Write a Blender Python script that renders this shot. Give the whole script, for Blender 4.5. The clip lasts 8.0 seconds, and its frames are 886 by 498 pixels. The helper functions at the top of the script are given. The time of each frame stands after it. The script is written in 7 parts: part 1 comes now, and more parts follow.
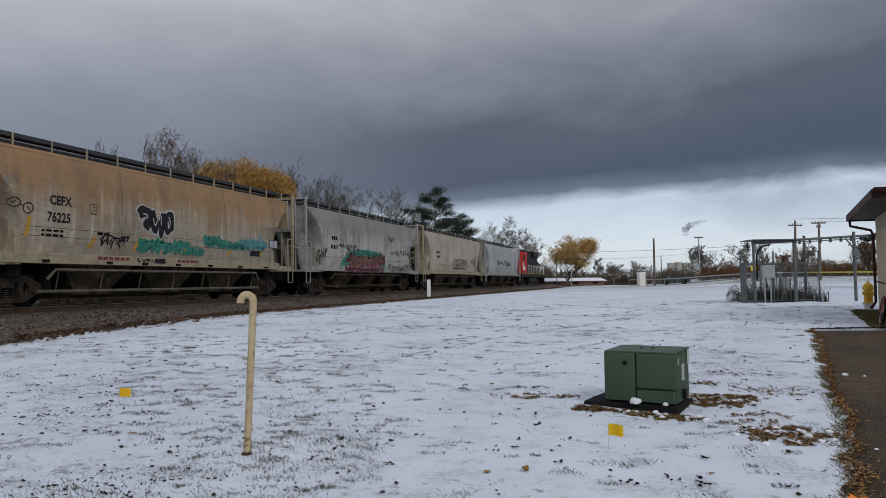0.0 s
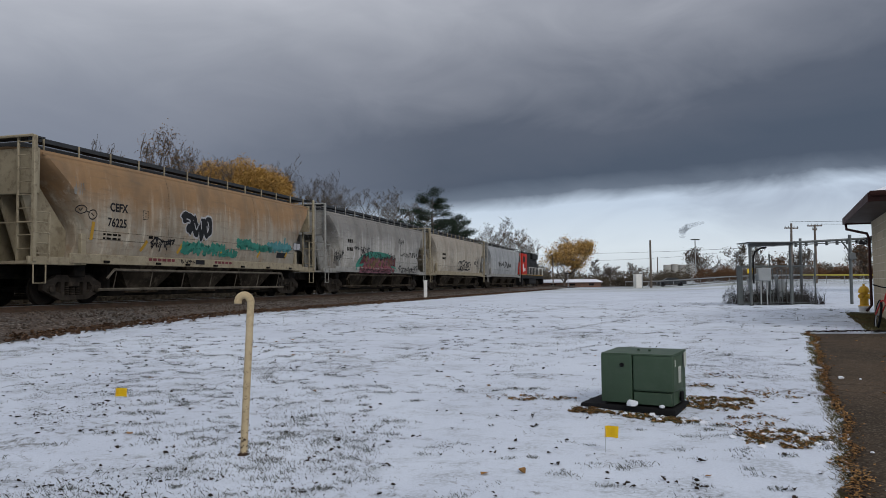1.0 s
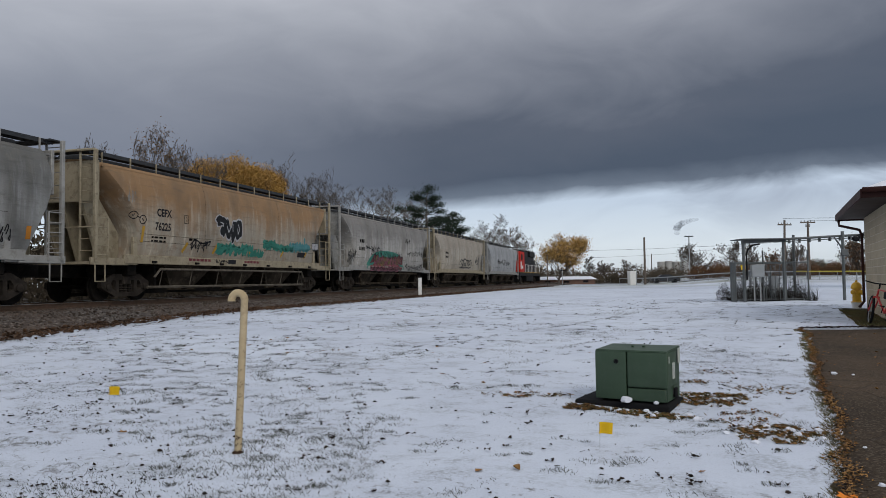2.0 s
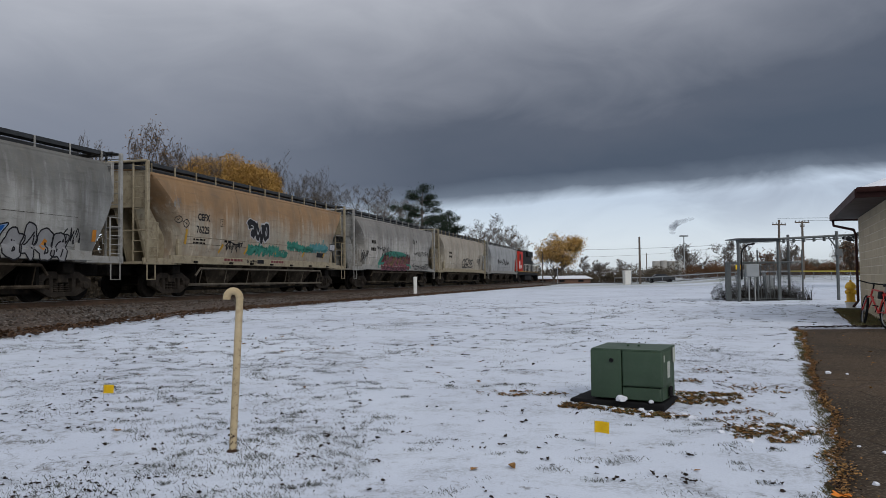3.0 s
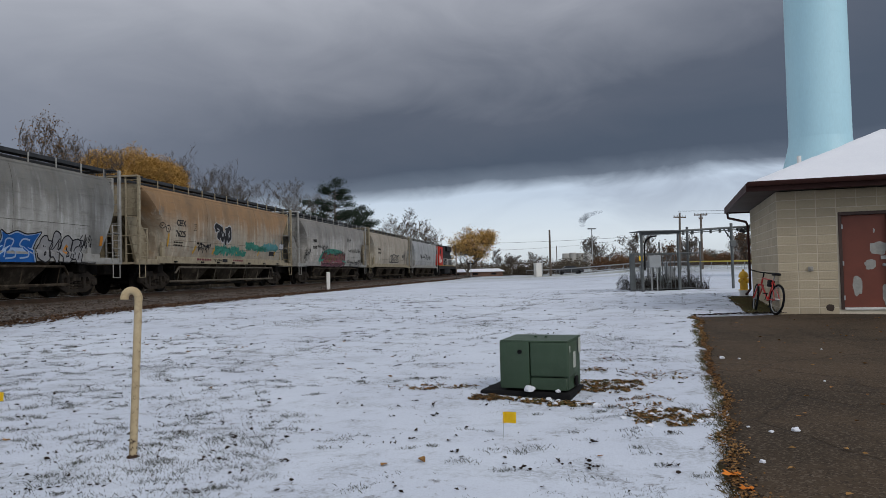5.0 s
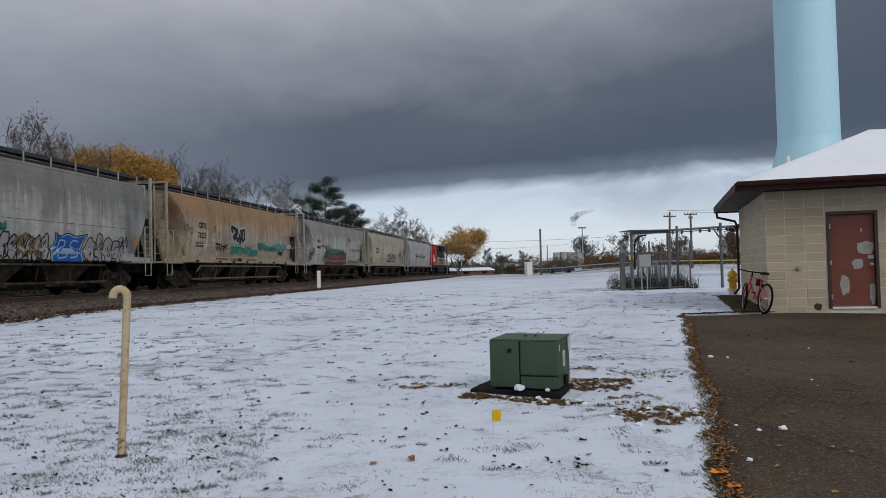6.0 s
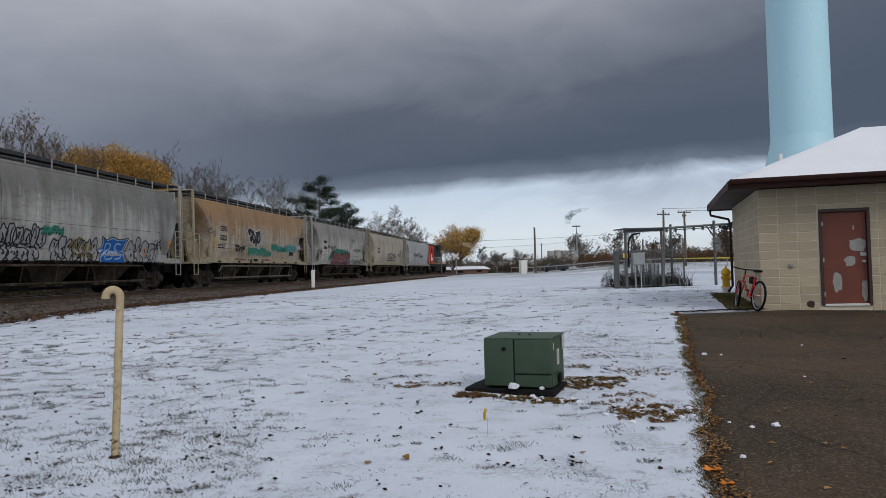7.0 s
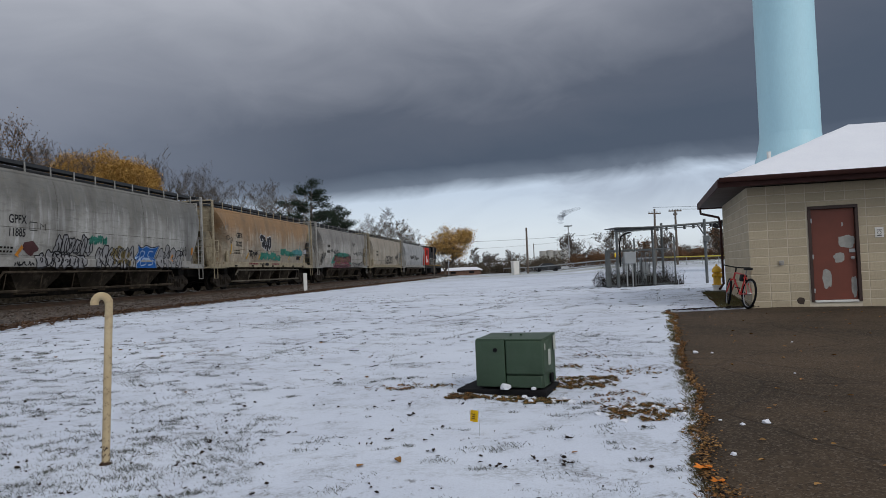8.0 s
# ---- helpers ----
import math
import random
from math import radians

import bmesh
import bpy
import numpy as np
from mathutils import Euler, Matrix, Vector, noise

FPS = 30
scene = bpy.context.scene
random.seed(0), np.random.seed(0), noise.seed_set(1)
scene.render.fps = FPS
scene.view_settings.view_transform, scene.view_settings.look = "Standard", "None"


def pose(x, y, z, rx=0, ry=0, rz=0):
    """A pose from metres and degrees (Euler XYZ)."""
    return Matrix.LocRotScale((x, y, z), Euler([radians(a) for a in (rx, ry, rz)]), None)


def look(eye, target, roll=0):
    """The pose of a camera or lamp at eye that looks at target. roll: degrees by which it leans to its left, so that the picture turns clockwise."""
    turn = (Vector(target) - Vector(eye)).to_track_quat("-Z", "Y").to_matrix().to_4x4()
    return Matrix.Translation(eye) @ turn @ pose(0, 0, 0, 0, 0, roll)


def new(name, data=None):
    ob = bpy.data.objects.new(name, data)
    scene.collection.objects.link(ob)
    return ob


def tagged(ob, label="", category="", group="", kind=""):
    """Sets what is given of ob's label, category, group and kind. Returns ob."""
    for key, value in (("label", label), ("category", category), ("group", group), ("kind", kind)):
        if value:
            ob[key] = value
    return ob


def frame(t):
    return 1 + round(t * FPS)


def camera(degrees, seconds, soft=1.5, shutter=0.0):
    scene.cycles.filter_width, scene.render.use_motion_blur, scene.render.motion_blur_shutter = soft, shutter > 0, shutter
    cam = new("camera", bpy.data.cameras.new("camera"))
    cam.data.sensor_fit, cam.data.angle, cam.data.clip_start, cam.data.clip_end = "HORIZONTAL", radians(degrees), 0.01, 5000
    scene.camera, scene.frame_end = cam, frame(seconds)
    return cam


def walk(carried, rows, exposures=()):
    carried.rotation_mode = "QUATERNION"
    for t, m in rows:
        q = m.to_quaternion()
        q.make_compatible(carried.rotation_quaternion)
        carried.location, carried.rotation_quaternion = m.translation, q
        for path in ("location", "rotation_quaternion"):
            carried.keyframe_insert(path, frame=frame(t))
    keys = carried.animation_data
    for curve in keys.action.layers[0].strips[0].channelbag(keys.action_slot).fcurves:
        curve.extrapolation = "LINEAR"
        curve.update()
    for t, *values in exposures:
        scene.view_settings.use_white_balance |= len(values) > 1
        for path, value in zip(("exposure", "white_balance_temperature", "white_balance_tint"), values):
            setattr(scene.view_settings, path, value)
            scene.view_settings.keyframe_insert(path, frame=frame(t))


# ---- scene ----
cam = camera(62.18, 8.0, soft=0.78)
PATH = [
    (0.0, pose(0.000, 0.000, 1.600, 92.640, 0.839, 0.039)),
    (0.5, pose(0.002, -0.005, 1.605, 92.686, 0.779, -0.103)),
    (1.0, pose(-0.011, 0.001, 1.606, 92.691, 0.539, -0.234)),
    (1.5, pose(-0.007, 0.003, 1.605, 92.597, 0.616, -0.451)),
    (3.0, pose(-0.011, 0.010, 1.599, 92.414, 0.592, -1.024)),
    (3.5, pose(-0.009, 0.014, 1.603, 92.344, 0.442, -1.190)),
    (4.0, pose(0.001, 0.015, 1.598, 92.089, 0.485, -1.392)),
    (4.5, pose(0.025, 0.017, 1.601, 92.029, 1.304, -4.578)),
    (5.0, pose(0.038, 0.006, 1.606, 91.844, 1.427, -7.679)),
    (6.5, pose(0.047, -0.004, 1.608, 91.689, 1.398, -8.522)),
    (7.0, pose(0.051, -0.007, 1.609, 91.631, 1.598, -8.818)),
    (7.5, pose(0.058, -0.010, 1.612, 91.666, 2.064, -9.021)),
    (8.0, pose(0.074, -0.013, 1.612, 91.721, 2.331, -9.389)),
]
walk(cam, PATH)

# ---- sky and sun ----
SUN_AZ, SUN_EL = radians(150), radians(38)   # clockwise from +y, behind the camera to its right
world = bpy.data.worlds.new("sky")
scene.world = world
world.use_nodes = True


class Nodes:
    """Short hand for node trees."""
    def __init__(self, tree):
        self.t = tree

    def add(self, kind, _inputs=None, **props):
        n = self.t.nodes.new(kind)
        for k, v in props.items():
            if k == "operation": n.operation = v
            elif k == "blend_type": n.blend_type = v
            elif k == "data_type": n.data_type = v
            elif k == "sky_type": n.sky_type = v
            elif k == "feature": n.feature = v
            elif k == "vector_type": n.vector_type = v
            elif k == "wave_type": n.wave_type = v
            elif k == "bands_direction": n.bands_direction = v
        for k, v in (_inputs or {}).items():
            if isinstance(v, bpy.types.NodeSocket): self.t.links.new(v, n.inputs[k])
            else: n.inputs[k].default_value = v
        return n

    def math(self, op, a, b=0.0, c=0.0, clamp=False):
        n = self.add("ShaderNodeMath", {0: a, 1: b, 2: c}, operation=op)
        n.use_clamp = clamp
        return n.outputs[0]

    def ramp(self, fac, stops):
        n = self.add("ShaderNodeValToRGB", {0: fac})
        e = n.color_ramp.elements
        while len(e) < len(stops): e.new(0.5)
        for el, (p, c) in zip(e, stops):
            el.position, el.color = p, (*c, 1) if not isinstance(c, float) else (c, c, c, 1)
        return n.outputs[0]

    def mix(self, fac, a, b, how="MIX"):
        n = self.add("ShaderNodeMix", {}, data_type="RGBA", blend_type=how)
        for k, v in ((0, fac), (6, a), (7, b)):
            if isinstance(v, bpy.types.NodeSocket): self.t.links.new(v, n.inputs[k])
            elif isinstance(v, tuple): n.inputs[k].default_value = (*v, 1)
            else: n.inputs[k].default_value = v
        return n.outputs[2]

    def noise(self, scale, detail=3.0, rough=0.55, vec=None, dist=0.0):
        n = self.add("ShaderNodeTexNoise", {"Scale": scale, "Detail": detail, "Roughness": rough, "Distortion": dist})
        if vec is not None: self.t.links.new(vec, n.inputs["Vector"])
        return n.outputs[0]


def build_sky():
    nd = Nodes(world.node_tree)
    tc = nd.add("ShaderNodeTexCoord").outputs["Generated"]
    sep = nd.add("ShaderNodeSeparateXYZ", {0: tc})
    x, y, z = sep.outputs
    az = nd.math("ARCTAN2", x, y)
    el = nd.math("ARCSINE", z)
    sky = nd.add("ShaderNodeTexSky", {}, sky_type="NISHITA")
    sky.sun_disc, sky.sun_elevation, sky.sun_rotation = False, SUN_EL, SUN_AZ
    clear = nd.mix(0.35, nd.mix(1.0, sky.outputs[0], (0.1, 0.1, 0.1), "MULTIPLY"), (0.60, 0.68, 0.76))
    # cloud sheet coordinates: az and el stretched, so that the bands lie flat
    vec = nd.add("ShaderNodeCombineXYZ", {0: nd.math("MULTIPLY", az, 1.3), 1: nd.math("MULTIPLY", el, 3.0), 2: 0.7}).outputs[0]
    n1 = nd.noise(1.5, 4.0, 0.5, vec, 0.2)
    n2 = nd.noise(4.2, 5.0, 0.55, vec, 0.6)
    wob = nd.math("ADD", nd.math("MULTIPLY", nd.math("SUBTRACT", n1, 0.5), 0.022), nd.math("MULTIPLY", nd.math("SUBTRACT", n2, 0.5), 0.035))
    # lower edge of the cloud bank, climbing to the right
    edge = nd.math("ADD", 0.106, nd.math("MULTIPLY", nd.math("MAXIMUM", az, -0.2), 0.035))
    h = nd.math("SUBTRACT", nd.math("ADD", el, wob), edge)
    cover = nd.ramp(nd.math("ADD", nd.math("MULTIPLY", h, 8.0), 0.45), [(0.36, 0.0), (0.50, 0.85), (0.68, 1.0)])
    lit = nd.math("ADD", nd.math("MULTIPLY", h, 2.0), nd.math("MULTIPLY", nd.math("SUBTRACT", n1, 0.5), 0.30))
    lit = nd.math("ADD", lit, nd.math("MULTIPLY", nd.math("SUBTRACT", n2, 0.5), 0.16))
    lit = nd.math("ADD", lit, nd.math("MULTIPLY", az, -0.22))
    lit = nd.math("ADD", lit, nd.math("MULTIPLY", nd.math("MAXIMUM", nd.math("SUBTRACT", -0.10, az), 0.0), 0.25))
    cloud = nd.ramp(lit, [(0.0, (0.064, 0.084, 0.120)), (0.16, (0.085, 0.102, 0.138)), (0.42, (0.215, 0.232, 0.276)), (0.75, (0.40, 0.42, 0.47)), (1.0, (0.46, 0.48, 0.53))])
    low = nd.ramp(nd.math("MULTIPLY", nd.math("ADD", el, nd.math("MULTIPLY", wob, 0.6)), 8.0), [(0.0, (0.47, 0.52, 0.57)), (0.35, (0.55, 0.61, 0.68)), (0.8, (0.43, 0.50, 0.61))])
    # thinner, bluer cloud low on the side of the rails
    thin = nd.math("MULTIPLY", nd.ramp(nd.math("MULTIPLY", az, -1.0), [(0.0, 0.0), (0.45, 1.0)]), nd.ramp(h, [(0.06, 1.0), (0.26, 0.0)]))
    cloud = nd.mix(nd.math("MULTIPLY", thin, 0.85), cloud, (0.175, 0.20, 0.255))
    band = nd.mix(0.8, clear, low)
    # ragged grey wisps under the bank where it climbs
    wisp = nd.math("MULTIPLY", nd.ramp(n2, [(0.40, 0.0), (0.58, 1.0)]), nd.ramp(nd.math("MULTIPLY", az, 1.0), [(0.10, 0.0), (0.50, 1.0)]))
    wisp = nd.math("MULTIPLY", wisp, nd.ramp(nd.math("ADD", h, 0.10), [(0.015, 0.0), (0.08, 1.0)]))
    band = nd.mix(nd.math("MULTIPLY", wisp, 0.7), band, (0.26, 0.30, 0.375))
    # away from the view the cover breaks up and lets the daylight through
    back = nd.ramp(nd.math("ADD", nd.math("MULTIPLY", y, -0.5), 0.5), [(0.35, 0.0), (0.9, 1.0)])
    cloud = nd.mix(back, cloud, (0.46, 0.49, 0.55))
    col = nd.mix(cover, band, cloud)
    bg = nd.add("ShaderNodeBackground", {0: col, 1: 1.0})
    out = nd.t.nodes["World Output"]
    nd.t.links.new(bg.outputs[0], out.inputs[0])
    for n in list(nd.t.nodes):
        if n.type == "BACKGROUND" and n != bg: nd.t.nodes.remove(n)


build_sky()
sun_data = bpy.data.lights.new("sun", "SUN")
sun_data.energy, sun_data.angle, sun_data.color = 0.95, radians(24), (1.0, 0.95, 0.89)
sun = new("sun", sun_data)
sun.matrix_world = look((60 * math.sin(SUN_AZ), 60 * math.cos(SUN_AZ), 60 * math.tan(SUN_EL)), (0, 0, 0))
scene.view_settings.exposure = 0.30

# ---- materials ----
def material(name, a, b=None, rough=0.7, metal=0.0, scale=3.0, fine=40.0, bump=0.15, dist=0.01, stain=None, amount=0.5, stretch=(1, 1, 1), cut=(0.35, 0.65), trans=0.0):
    """Two-scale material: colour a, mottled to b, with stains and a fine bump."""
    m = bpy.data.materials.new(name)
    m.use_nodes = True
    nd = Nodes(m.node_tree)
    bsdf = m.node_tree.nodes["Principled BSDF"]
    tc = nd.add("ShaderNodeTexCoord").outputs["Object"]
    mp = nd.add("ShaderNodeMapping", {"Vector": tc, "Scale": stretch}).outputs[0]
    big = nd.noise(scale, 5.0, 0.6, mp)
    small = nd.noise(fine, 3.0, 0.6, mp)
    b = b or tuple(0.75 * c for c in a)
    col = nd.mix(nd.ramp(big, [(cut[0], 0.0), (cut[1], 1.0)]), a, b)
    col = nd.mix(nd.math("MULTIPLY", small, 0.35), col, tuple(0.6 * c for c in b))
    if stain:
        spots = nd.ramp(nd.noise(scale * 2.3, 6.0, 0.65, mp), [(0.5, 0.0), (0.68, 1.0)])
        col = nd.mix(nd.math("MULTIPLY", spots, amount), col, stain)
    m.node_tree.links.new(col, bsdf.inputs["Base Color"])
    r = nd.math("ADD", rough - 0.08, nd.math("MULTIPLY", big, 0.16), clamp=True)
    m.node_tree.links.new(r, bsdf.inputs["Roughness"])
    bsdf.inputs["Metallic"].default_value = metal
    bsdf.inputs["Specular IOR Level"].default_value = 0.45 if rough < 0.6 else 0.12
    bp = nd.add("ShaderNodeBump", {"Height": nd.math("ADD", small, nd.math("MULTIPLY", big, 0.6)), "Strength": bump, "Distance": dist})
    m.node_tree.links.new(bp.outputs[0], bsdf.inputs["Normal"])
    return m


def plain(name, a, rough=0.6, metal=0.0):
    return material(name, a, tuple(0.85 * c for c in a), rough, metal, 6.0, 60.0, 0.05, 0.004)


M_BALLAST = None
M_RAIL = material("rail_steel", (0.16, 0.10, 0.07), (0.10, 0.07, 0.05), 0.6, 0.6, 4, 40)
M_RAILTOP = plain("rail_head_worn", (0.45, 0.44, 0.42), 0.3, 0.9)
M_TIE = material("tie_wood", (0.09, 0.07, 0.055), (0.05, 0.04, 0.035), 0.9, 0, 3, 40, stretch=(1, 6, 1))
# Near-black base has the shade below the cars put in; the stain is grime.
M_UNDER = material("underframe_grime_and_shade", (0.009, 0.008, 0.007), (0.006, 0.0055, 0.005), 0.95, 0, 2, 30, stain=(0.030, 0.022, 0.016), amount=0.5)
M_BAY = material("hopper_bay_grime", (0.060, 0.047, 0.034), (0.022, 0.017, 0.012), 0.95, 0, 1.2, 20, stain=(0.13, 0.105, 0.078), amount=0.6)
M_DUSTY = material("dusty_pipe_steel", (0.17, 0.15, 0.12), (0.09, 0.078, 0.062), 0.7, 0.2, 2, 30, stain=(0.04, 0.03, 0.022), amount=0.6)
M_TRUCK = material("dusty_cast_steel", (0.042, 0.035, 0.029), (0.022, 0.018, 0.015), 0.9, 0, 2.5, 30, stain=(0.075, 0.06, 0.046), amount=0.5)
M_BLACK = plain("black_paint", (0.012, 0.012, 0.013), 0.6)
M_GREEN = material("transformer_green", (0.037, 0.071, 0.039), (0.029, 0.057, 0.031), 0.56, 0, 2.6, 90, 0.08, 0.002, (0.052, 0.078, 0.052), 0.35)
M_YELLOW = material("flag_yellow", (0.95, 0.66, 0.01), (0.90, 0.60, 0.01), 0.5, 0, 5, 60, 0.05)
M_HYDRANT = material("hydrant_yellow", (0.72, 0.42, 0.02), (0.62, 0.34, 0.02), 0.5, 0, 6, 50, 0.1)
M_ALU = material("galvanised_steel", (0.42, 0.43, 0.43), (0.33, 0.34, 0.35), 0.5, 0.55, 5, 60, 0.1)
M_WHITE = material("white_paint", (0.78, 0.77, 0.74), (0.70, 0.69, 0.66), 0.6, 0, 4, 50, 0.1)
M_CONC = material("concrete", (0.40, 0.39, 0.36), (0.32, 0.31, 0.29), 0.9, 0, 2, 50, 0.3)
M_WOODPOLE = material("pole_wood", (0.17, 0.14, 0.115), (0.12, 0.10, 0.085), 0.9, 0, 2, 40, stretch=(4, 4, 0.3))
M_RUBBER = plain("black_rubber", (0.011, 0.011, 0.012), 0.85)


# ---- mesh helpers ----
def smooth(bm, deg=40):
    lim = radians(deg)
    for f in bm.faces: f.smooth = True
    for e in bm.edges:
        e.smooth = len(e.link_faces) == 2 and e.calc_face_angle(0) < lim


def mesh_of(name, bm, mat, deg=40):
    bmesh.ops.recalc_face_normals(bm, faces=bm.faces)
    smooth(bm, deg)
    me = bpy.data.meshes.new(name)
    bm.to_mesh(me)
    bm.free()
    for m in (mat if isinstance(mat, (list, tuple)) else [mat]): me.materials.append(m)
    return me


def thing(name, bm, mat, label, category, m=None, group="", kind="", deg=40):
    ob = new(name, mesh_of(name, bm, mat, deg) if bm else None)
    if m is not None: ob.matrix_basis = m
    return tagged(ob, label, category, group, kind)


def part(name, bm, mat, parent, label="", m=None, deg=40):
    ob = new(name, mesh_of(name, bm, mat, deg))
    ob.parent = parent
    if m is not None: ob.matrix_basis = m
    if label: ob["label"] = label
    return ob


def box(bm, lo, hi, bevel=0.0, m=None, seg=1):
    c = [(a + b) / 2 for a, b in zip(lo, hi)]
    d = [max(b - a, 1e-4) for a, b in zip(lo, hi)]
    r = bmesh.ops.create_cube(bm, size=1, matrix=Matrix.LocRotScale(c, None, d))
    vs = r["verts"]
    if bevel:
        es = {e for v in vs for e in v.link_edges}
        rb = bmesh.ops.bevel(bm, geom=list(es), offset=bevel, segments=seg, profile=0.6, affect="EDGES", clamp_overlap=True)
        vs = list({v for f in rb["faces"] for v in f.verts} | {v for v in vs if v.is_valid})
    if m is not None: bmesh.ops.transform(bm, matrix=m, verts=vs)
    return vs


def boxm(lo, hi, bevel=0.0, seg=1):
    bm = bmesh.new()
    box(bm, lo, hi, bevel, None, seg)
    return bm


def tube(bm, pts, r, n=8, cap=True):
    """A round bar along pts; r is one radius or one for each point."""
    pts = [Vector(p) for p in pts]
    rs = r if isinstance(r, (list, tuple)) else [r] * len(pts)
    rings, up = [], None
    for i, p in enumerate(pts):
        d = (pts[min(i + 1, len(pts) - 1)] - pts[max(i - 1, 0)]).normalized()
        if up is None: up = d.orthogonal().normalized()
        up = (up - d * up.dot(d))
        up = up.normalized() if up.length > 1e-6 else d.orthogonal().normalized()
        w = d.cross(up)
        rings.append([bm.verts.new(p + rs[i] * (math.cos(6.28319 * k / n) * up + math.sin(6.28319 * k / n) * w)) for k in range(n)])
    for a, b in zip(rings, rings[1:]):
        for k in range(n): bm.faces.new((a[k], a[(k + 1) % n], b[(k + 1) % n], b[k]))
    if cap:
        bm.faces.new(rings[0][::-1])
        bm.faces.new(rings[-1])


def lathe(bm, prof, n=24, m=None):
    """Turns (radius, height) pairs about z."""
    rings = []
    for r, z in prof:
        rings.append([bm.verts.new((r * math.cos(6.28319 * k / n), r * math.sin(6.28319 * k / n), z)) for k in range(n)])
    for a, b in zip(rings, rings[1:]):
        for k in range(n): bm.faces.new((a[k], a[(k + 1) % n], b[(k + 1) % n], b[k]))
    bm.faces.new(rings[0][::-1])
    bm.faces.new(rings[-1])
    if m is not None: bmesh.ops.transform(bm, matrix=m, verts=[v for r in rings for v in r])


def sstep(a, b, v):
    v = min(1, max(0, (v - a) / (b - a)))
    return v * v * (3 - 2 * v)


# ---- the lie of the land ----
TRACK_P, TRACK_A = Vector((-10.605, 20.0)), radians(73.711)      # near car side at rest, and its direction
TU = Vector((math.cos(TRACK_A), math.sin(TRACK_A)))
TN = Vector((math.sin(TRACK_A), -math.cos(TRACK_A)))             # towards the camera
RAIL_Z = 1.10
LAND_Y = [-400, -20, 2, 6, 10, 15.5, 25, 45, 75, 110, 160, 400]
LAND_Z = [-0.3, -0.1, 0.0, 0.13, 0.31, 0.52, 0.74, 0.83, 1.08, 1.66, 1.90, 1.92]

_y = np.arange(-400, 400.1, 0.2)
LAND_T = [float(v) for v in sum(np.interp(_y + k, LAND_Y, LAND_Z) for k in (-1.5, -0.75, 0, 0.75, 1.5)) / 5]


def track_d(x, y):
    """Distance from the near car side, positive towards the camera."""
    return (x - TRACK_P.x) * TN.x + (y - TRACK_P.y) * TN.y


def land(x, y):
    k = min(max((y + 400) * 5.0, 0.0), len(LAND_T) - 2.0)
    i = int(k)
    z = LAND_T[i] + (LAND_T[i + 1] - LAND_T[i]) * (k - i)
    d = track_d(x, y)
    cap = RAIL_Z - 0.42 if d > -6 else RAIL_Z - 0.2
    if z > cap: z += (cap - z) * (1 - sstep(14, 34, d)) * (1 - sstep(9, 20, -d))
    return z


# edge of the driveway, from near to far, then the line towards the building
DRIVE = [(2.0, -3.0), (2.15, 2.0), (2.48, 4.42), (2.78, 5.12), (3.08, 5.7), (3.46, 6.4), (3.9, 7.3), (4.42, 8.48), (4.95, 9.64), (5.7, 11.2), (7.3, 14.6), (7.6, 15.4)]


def drive_x(y):
    wander = 0.10 * noise.noise((0, y * 0.9, 4)) + 0.06 * noise.noise((0, y * 2.8, 8))
    for (x0, y0), (x1, y1) in zip(DRIVE, DRIVE[1:]):
        if y <= y1: return x0 + (x1 - x0) * max(0.0, (y - y0) / (y1 - y0)) + wander
    return DRIVE[-1][0]


def drive_in(x, y):
    """How far inside the driveway (metres, about)."""
    return min(x - drive_x(y) + 0.10 * noise.noise((x * 1.5, y * 1.5, 0)) + 0.07 * noise.noise((x * 4.5, y * 4.5, 3)), 15.35 - y)


def rut(x, y):
    """Old wheel track crossing the lawn at a slant, its edges broken."""
    d = 0.0
    for off in (0.0, 1.5):
        c = -1.6 + off * 0.7 + 0.75 * (y - 11.0) + 0.15 * math.sin(y * 0.8)
        e = abs(x - c - off) / 1.25
        d = max(d, 1 - sstep(0.05, 0.22, e))
    return 0.010 * d * sstep(8.0, 10.0, y) * (1 - sstep(19.0, 24.0, y))


def snow_bumps(x, y):
    v = Vector((x, y, 0))
    return 0.030 * noise.noise(v * 0.9) + 0.015 * noise.noise(v * 2.7) + 0.007 * noise.noise(v * 6.5) - rut(x, y)


def grid_land(name, xs, ys, zf):
    nx, ny = len(xs), len(ys)
    verts = [(x, y, zf(x, y)) for y in ys for x in xs]
    faces = [(j * nx + i, j * nx + i + 1, (j + 1) * nx + i + 1, (j + 1) * nx + i) for j in range(ny - 1) for i in range(nx - 1)]
    me = bpy.data.meshes.new(name)
    me.from_pydata(verts, [], faces)
    for p in me.polygons: p.use_smooth = True
    return me


def spaced(lo, hi, fine_lo, fine_hi, step, grow=1.18):
    out = list(np.arange(fine_lo, fine_hi + 1e-6, step))
    s, v = step, fine_hi
    while v < hi:
        s *= grow
        v += s
        out.append(min(v, hi))
    s, v = step, fine_lo
    while v > lo:
        s *= grow
        v -= s
        out.insert(0, max(v, lo))
    return out


def ground_z(x, y):
    z = land(x, y)
    near = 1 - sstep(30, 60, math.hypot(x, y))
    if near > 0:
        z += near * snow_bumps(x, y)
        z -= 0.06 * sstep(-0.02, 0.2, drive_in(x, y))
    return z


